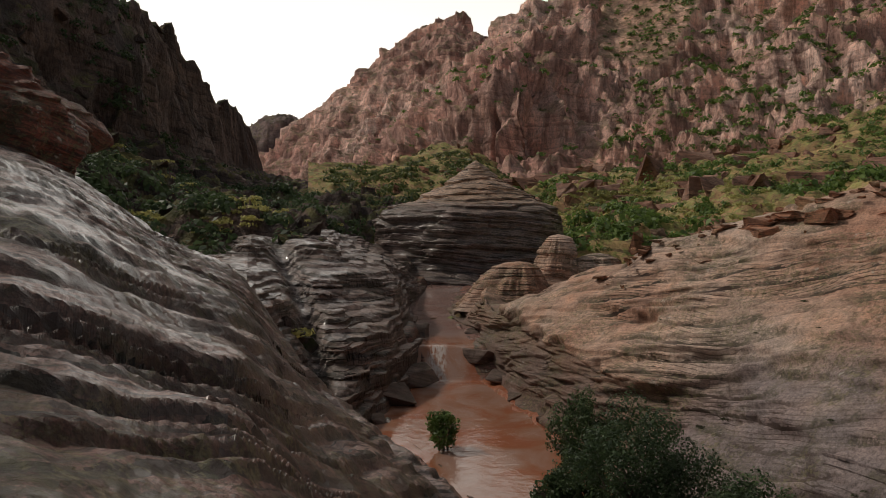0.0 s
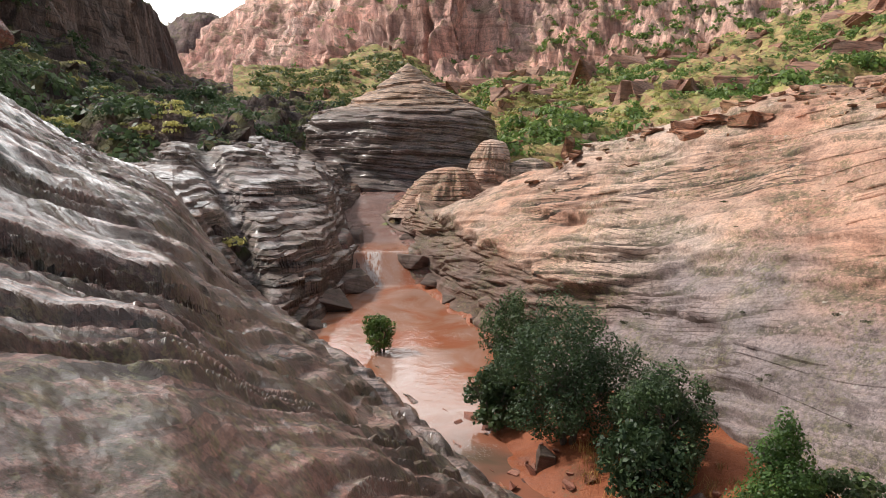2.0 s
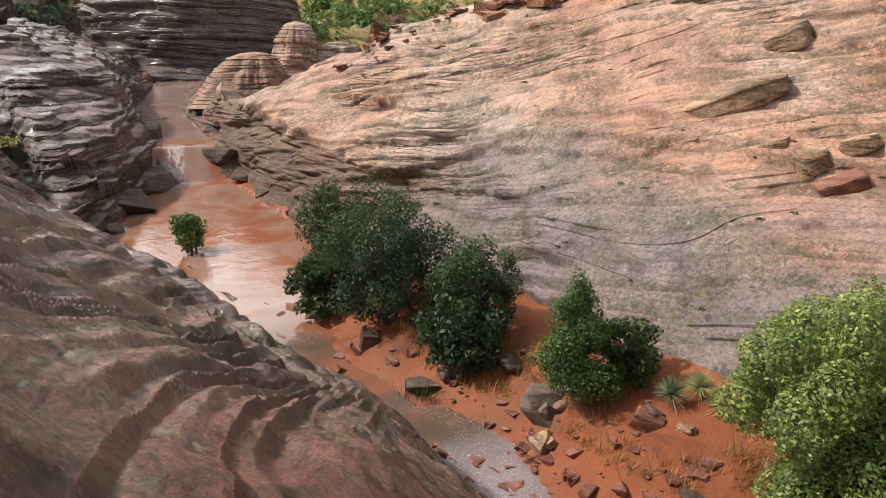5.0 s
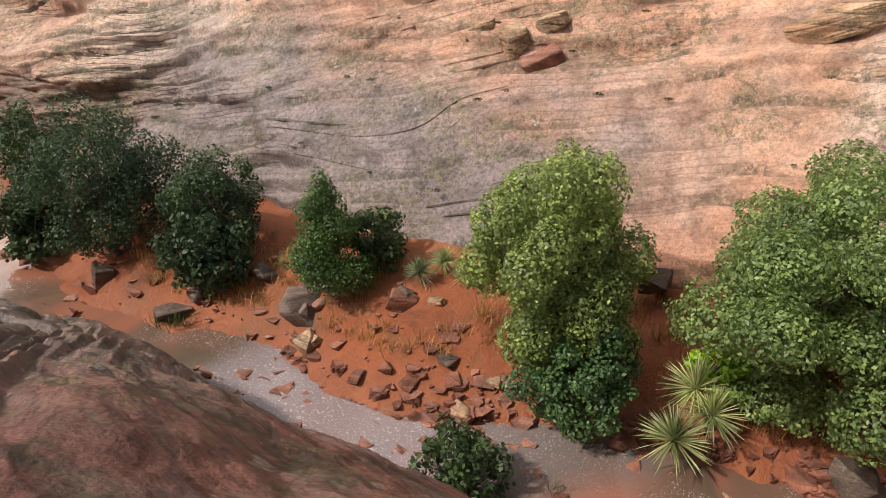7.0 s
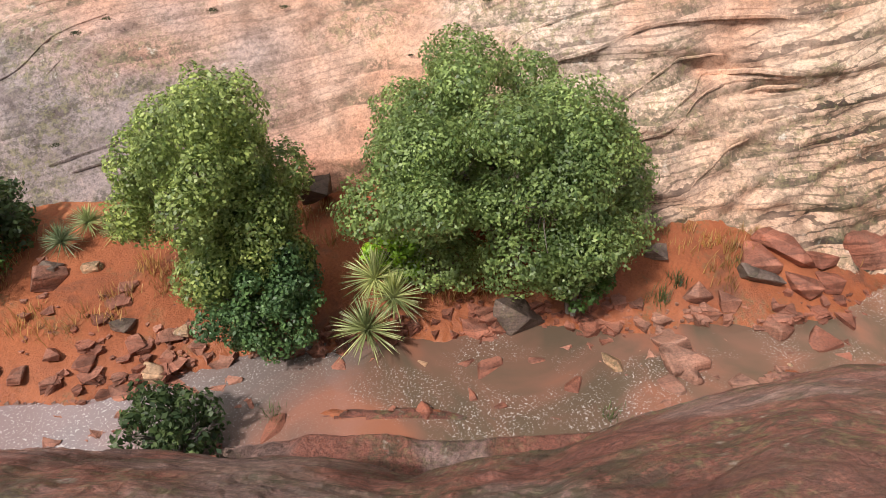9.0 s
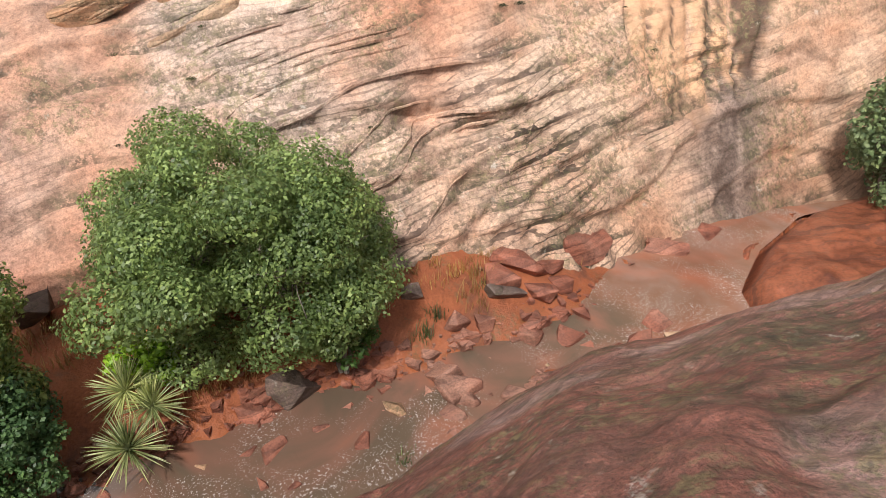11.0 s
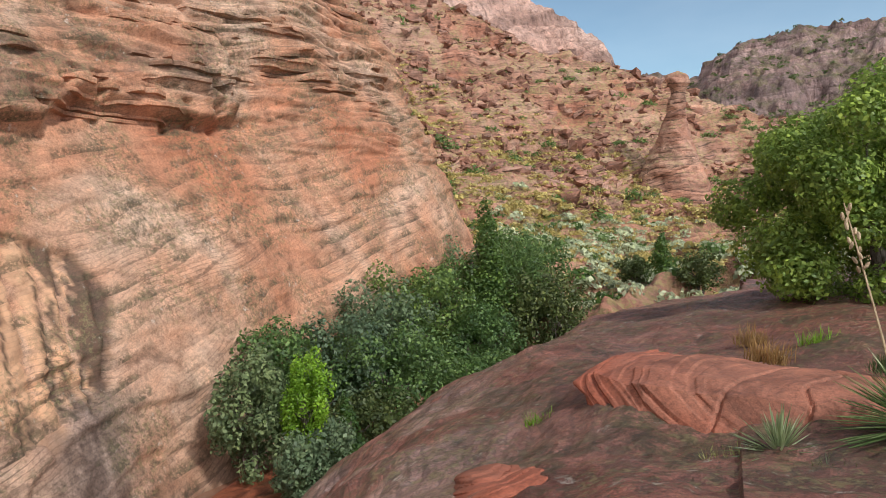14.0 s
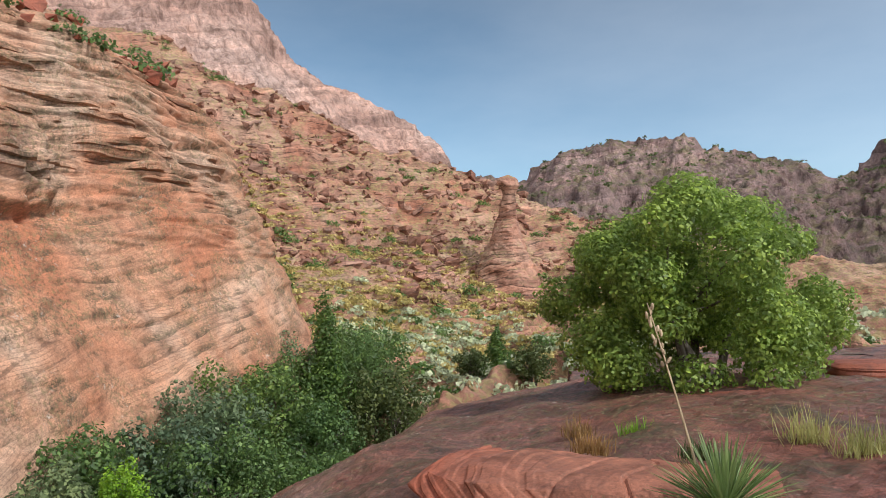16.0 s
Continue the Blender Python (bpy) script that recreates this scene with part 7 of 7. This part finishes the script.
    scatter_shrubs("wall_top_brush", P, rng, (0.8, 2.2), M_VALLEY, 150, "dark green brush on top of the rock wall")
    P = scatter_points(E, rng, 160, lambda a, d, c, nz: smooth(-0.3, 0.6, c[:, 2] - top(c)) * band(c[:, 1], -30, -9, 1))
    scatter_rocks("wall_top_rubble", P, rng, (0.3, 1.6), M_RED, "broken red blocks on top of the rock wall")
    # tufts in the ledges of the wall
    P = scatter_points(E, rng, 260, lambda a, d, c, nz: band(c[:, 1], -9, 22, 1) * (c[:, 2] > 1.8) * (c[:, 2] < 9) * clump(c, 1.3, 321) ** 3)
    scatter_shrubs("wall_tufts", P[:120], rng, (0.08, 0.24), M_MOSS, 200, "small dark tufts in the wall's ledges", 0.5)
    # lower valley
    P = scatter_points(R, rng, 5000, lambda a, d, c, nz: band(np.where(a < 0, a + 360, a), 134, 176, 1.5) * band(d, 84, 142, 8) * (0.3 + clump(c, 10, 311)))
    scatter_rocks("slope_rubble", P, rng, (0.3, 2.3), M_RUBBLE, "heap of broken red sandstone blocks on the slope")
    P = scatter_points(R, rng, 5200, lambda a, d, c, nz: band(np.where(a < 0, a + 360, a), 140, 174, 1.5) * band(d, 46, 106, 6) * (0.25 + clump(c, 8, 313)))
    scatter_shrubs("slope_grass", P, rng, (0.5, 1.5), M_TAWNY, 24, "yellow grass clumps on the rubble slope", 0.5)
    P = scatter_points(R, rng, 260, lambda a, d, c, nz: band(np.where(a < 0, a + 360, a), 134, 176, 1.5) * band(d, 50, 140, 6))
    scatter_shrubs("slope_brush", P, rng, (1.0, 3.2), M_BRUSH, 150, "round dark green bushes on the rubble slope")
    P = scatter_points(R, rng, 1500, lambda a, d, c, nz: band(np.where(a < 0, a + 360, a), 149, 198, 1.5) * band(d, 38, 80, 3) * (0.25 + clump(c, 7, 315)))
    scatter_shrubs("sage_brush", P, rng, (0.8, 1.9), M_SAGE, 36, "pale silvery sagebrush on the valley floor", 0.65)
    P = scatter_points(R, rng, 160, lambda a, d, c, nz: band(np.where(a < 0, a + 360, a), 149, 198, 1.5) * band(d, 36, 70, 3))
    scatter_shrubs("valley_brush", P, rng, (0.8, 2.2), M_JUNIPER, 40, "green brush on the valley floor", 0.7)


build_cover()


def build_tufts(name, spots, rng, height, mat, blades, label, kind="stuff"):
    V, F = [], []
    for x, y, z, k in spots:
        for _ in range(blades):
            q, ln = rng.uniform(0, 6.283), height * k * rng.uniform(0.5, 1.1)
            lean = rng.uniform(0.05, 0.8)
            b = np.array((x, y, z)) + (0.10 * k * rng.normal(), 0.10 * k * rng.normal(), -0.02)
            d = np.array((math.cos(q) * lean, math.sin(q) * lean, 1.0))
            d /= np.linalg.norm(d)
            s = np.array((-math.sin(q), math.cos(q), 0)) * 0.006
            o = len(V)
            m = b + d * ln * 0.55
            t = b + d * ln + np.array((math.cos(q), math.sin(q), -0.6)) * ln * 0.18 * lean
            V += [b - s, b + s, m + s * 0.8, m - s * 0.8, t]
            F += [(o, o + 1, o + 2, o + 3), (o + 3, o + 2, o + 4)]
    return tagged(new(name, raw_mesh(name, V, F, mat)), label, "grass", kind=kind)


def build_grass():
    rng = np.random.default_rng(21)
    spots = []
    for _ in range(420):
        y = rng.uniform(-4, 17)
        x = np.interp(y, [b[1] for b in BANK_E], [b[0] for b in BANK_E]) + rng.uniform(0.5, 3.0)
        if vnoise(x * 0.9, y * 0.9, 0, 5) > -0.05:
            spots.append((x, y, ground_at(x, y), rng.uniform(0.5, 1.1)))
    build_tufts("bank_grass", spots, rng, 0.32, M_STRAW, 26, "dry straw-coloured grass on the red bank")
    spots = [(x, y, ground_at(x, y), k) for x, y, k in [(3.9, 10.9, 1.2), (3.7, 11.2, 1.0), (9.9, -0.9, 1.0), (10.3, -1.1, 0.9), (5.4, 4.2, 0.9), (5.9, 3.9, 0.8), (7.3, -0.4, 0.8), (10.9, -2.1, 0.7)]]
    build_tufts("creek_grass", spots, rng, 0.34, M_SCRUB, 60, "green grass tufts at the water's edge")
    for x, y, z, k, mat, lab in [(2.85, -3.65, 4.5, 0.75, M_GRASS, "yellow-green grass tuft on the dark slope"), (2.95, -4.5, 4.55, 0.6, M_GRASS, "small grass tuft by the red rib"),
                                 (1.2, -10.3, 5.3, 0.8, M_LIME, "bright green tuft on the shelf"), (-0.75, -9.9, 5.45, 1.3, M_GRASS, "wispy yellow-green rabbitbrush beside the yucca"),
                                 (-1.2, -9.2, 5.5, 1.2, M_GRASS, "wispy rabbitbrush at the shelf's edge"), (0.6, -5.7, 5.2, 0.6, M_SCRUB, "small green tuft beside the yucca"),
                                 (1.3, -6.0, 5.05, 0.6, M_GRASS, "grass tuft behind the small yucca"), (4.4, -15.9, 4.5, 1.4, M_STRAW, "dry grass clump on the slab"),
                                 (3.6, -14.0, 4.7, 1.2, M_STRAW, "dry grass clump on the slab"), (2.2, -11.2, 5.1, 0.9, M_STRAW, "dry grass tuft on the shelf"), (3.3, -6.9, 4.75, 0.6, M_LIME, "small bright green plant on the dark slope"), (1.6, -8.9, 5.35, 0.8, M_STRAW, "dry grass tuft behind the red slab"),
                                 (0.4, -8.6, 5.45, 0.7, M_SCRUB, "low green tuft behind the red slab"), (-0.4, -5.9, 5.3, 0.9, M_GRASS, "yellow-green rabbitbrush before the yucca")]:
        build_tufts("grass_tuft", [(x, y, z, k), (x + 0.12, y + 0.08, z, k * 0.8), (x - 0.1, y + 0.1, z, k * 0.7)], rng, 0.42, mat, 70, lab, kind="")
    # litter of small stones on the bank and in the stream
    P = []
    for _ in range(900):
        y = rng.uniform(-8, 17)
        x = np.interp(y, [b[1] for b in BANK_E], [b[0] for b in BANK_E]) + rng.normal() * 1.0 - 0.2
        z = ground_at(x, y)
        if z < 1.1 and vnoise(x * 0.7, y * 0.7, 3, 15) > -0.1:
            P.append((x, y, z))
    Q = []
    for _ in range(1500):
        y = rng.uniform(-6, 9)
        a, b = (float(np.interp(y, [q[1] for q in k], [q[0] for q in k])) for k in (BANK_W, BANK_E))
        x = a + (b - a) * rng.uniform(0.15, 1.25)
        if vnoise(x * 0.55, y * 0.55, 8, 19) > 0.12:
            Q.append((x, y, max(ground_at(x, y), float(water_level(y)) - 0.08)))
    for _ in range(150):
        x, y = 6.05 + rng.normal() * 0.62, 5.84 + rng.normal() * 0.85
        Q.append((x, y, max(ground_at(x, y), float(water_level(y)) - 0.06)))
    scatter_rocks("creek_cobbles", np.array(Q), rng, (0.07, 0.36), M_REDROCK, "wet red angular cobbles in the shallow creek", 2, 0.7)
    scatter_rocks("creek_gravel", np.array(P), rng, (0.06, 0.34), M_REDROCK, "small red stones along the creek")


build_grass()


def build_stalk():
    """The yucca's dry flower stalk with its seed pods."""
    root = new("yucca_stalk")
    V, F = [], []
    p0, p1 = np.array((0.0, 0.0, 0.0)), np.array((0.42, -0.1, 1.46))
    for i in range(9):
        t = i / 8
        c = p0 + (p1 - p0) * t + np.array((0.0, 0.0, 0.03 * math.sin(3 * t)))
        r = 0.013 * (1 - 0.6 * t)
        V += [c + np.array((math.cos(q) * r, math.sin(q) * r, 0)) for q in (0, 1.257, 2.513, 3.77, 5.027)]
    for i in range(8):
        F += [(i * 5 + s, i * 5 + (s + 1) % 5, i * 5 + 5 + (s + 1) % 5, i * 5 + 5 + s) for s in range(5)]
    st = new("stem", raw_mesh("stem", V, F, M_STALK))
    st.parent = root
    rng = np.random.default_rng(31)
    for k in range(14):
        t = 0.66 + 0.34 * k / 14
        c = p0 + (p1 - p0) * t
        bm = bmesh.new()
        bmesh.ops.create_uvsphere(bm, u_segments=7, v_segments=5, radius=1.0)
        q = rng.uniform(0, 6.283)
        bmesh.ops.transform(bm, matrix=Matrix.LocRotScale(c + np.array((0.035 * math.cos(q), 0.035 * math.sin(q), 0.01)), Euler((rng.uniform(-0.6, 0.6), rng.uniform(-0.6, 0.6), 0)), (0.014, 0.014, 0.034)), verts=bm.verts)
        me = bpy.data.meshes.new("seed_pod")
        bm.to_mesh(me)
        bm.free()
        me.materials.append(M_STALK)
        o = new("seed_pod", me)
        o.parent = root
    root.matrix_basis = pose(0.30, -6.4, 5.6, 0, 0, 0)
    tagged(root, "dry tan yucca flower stalk with seed pods", "plant stalk")


build_stalk()
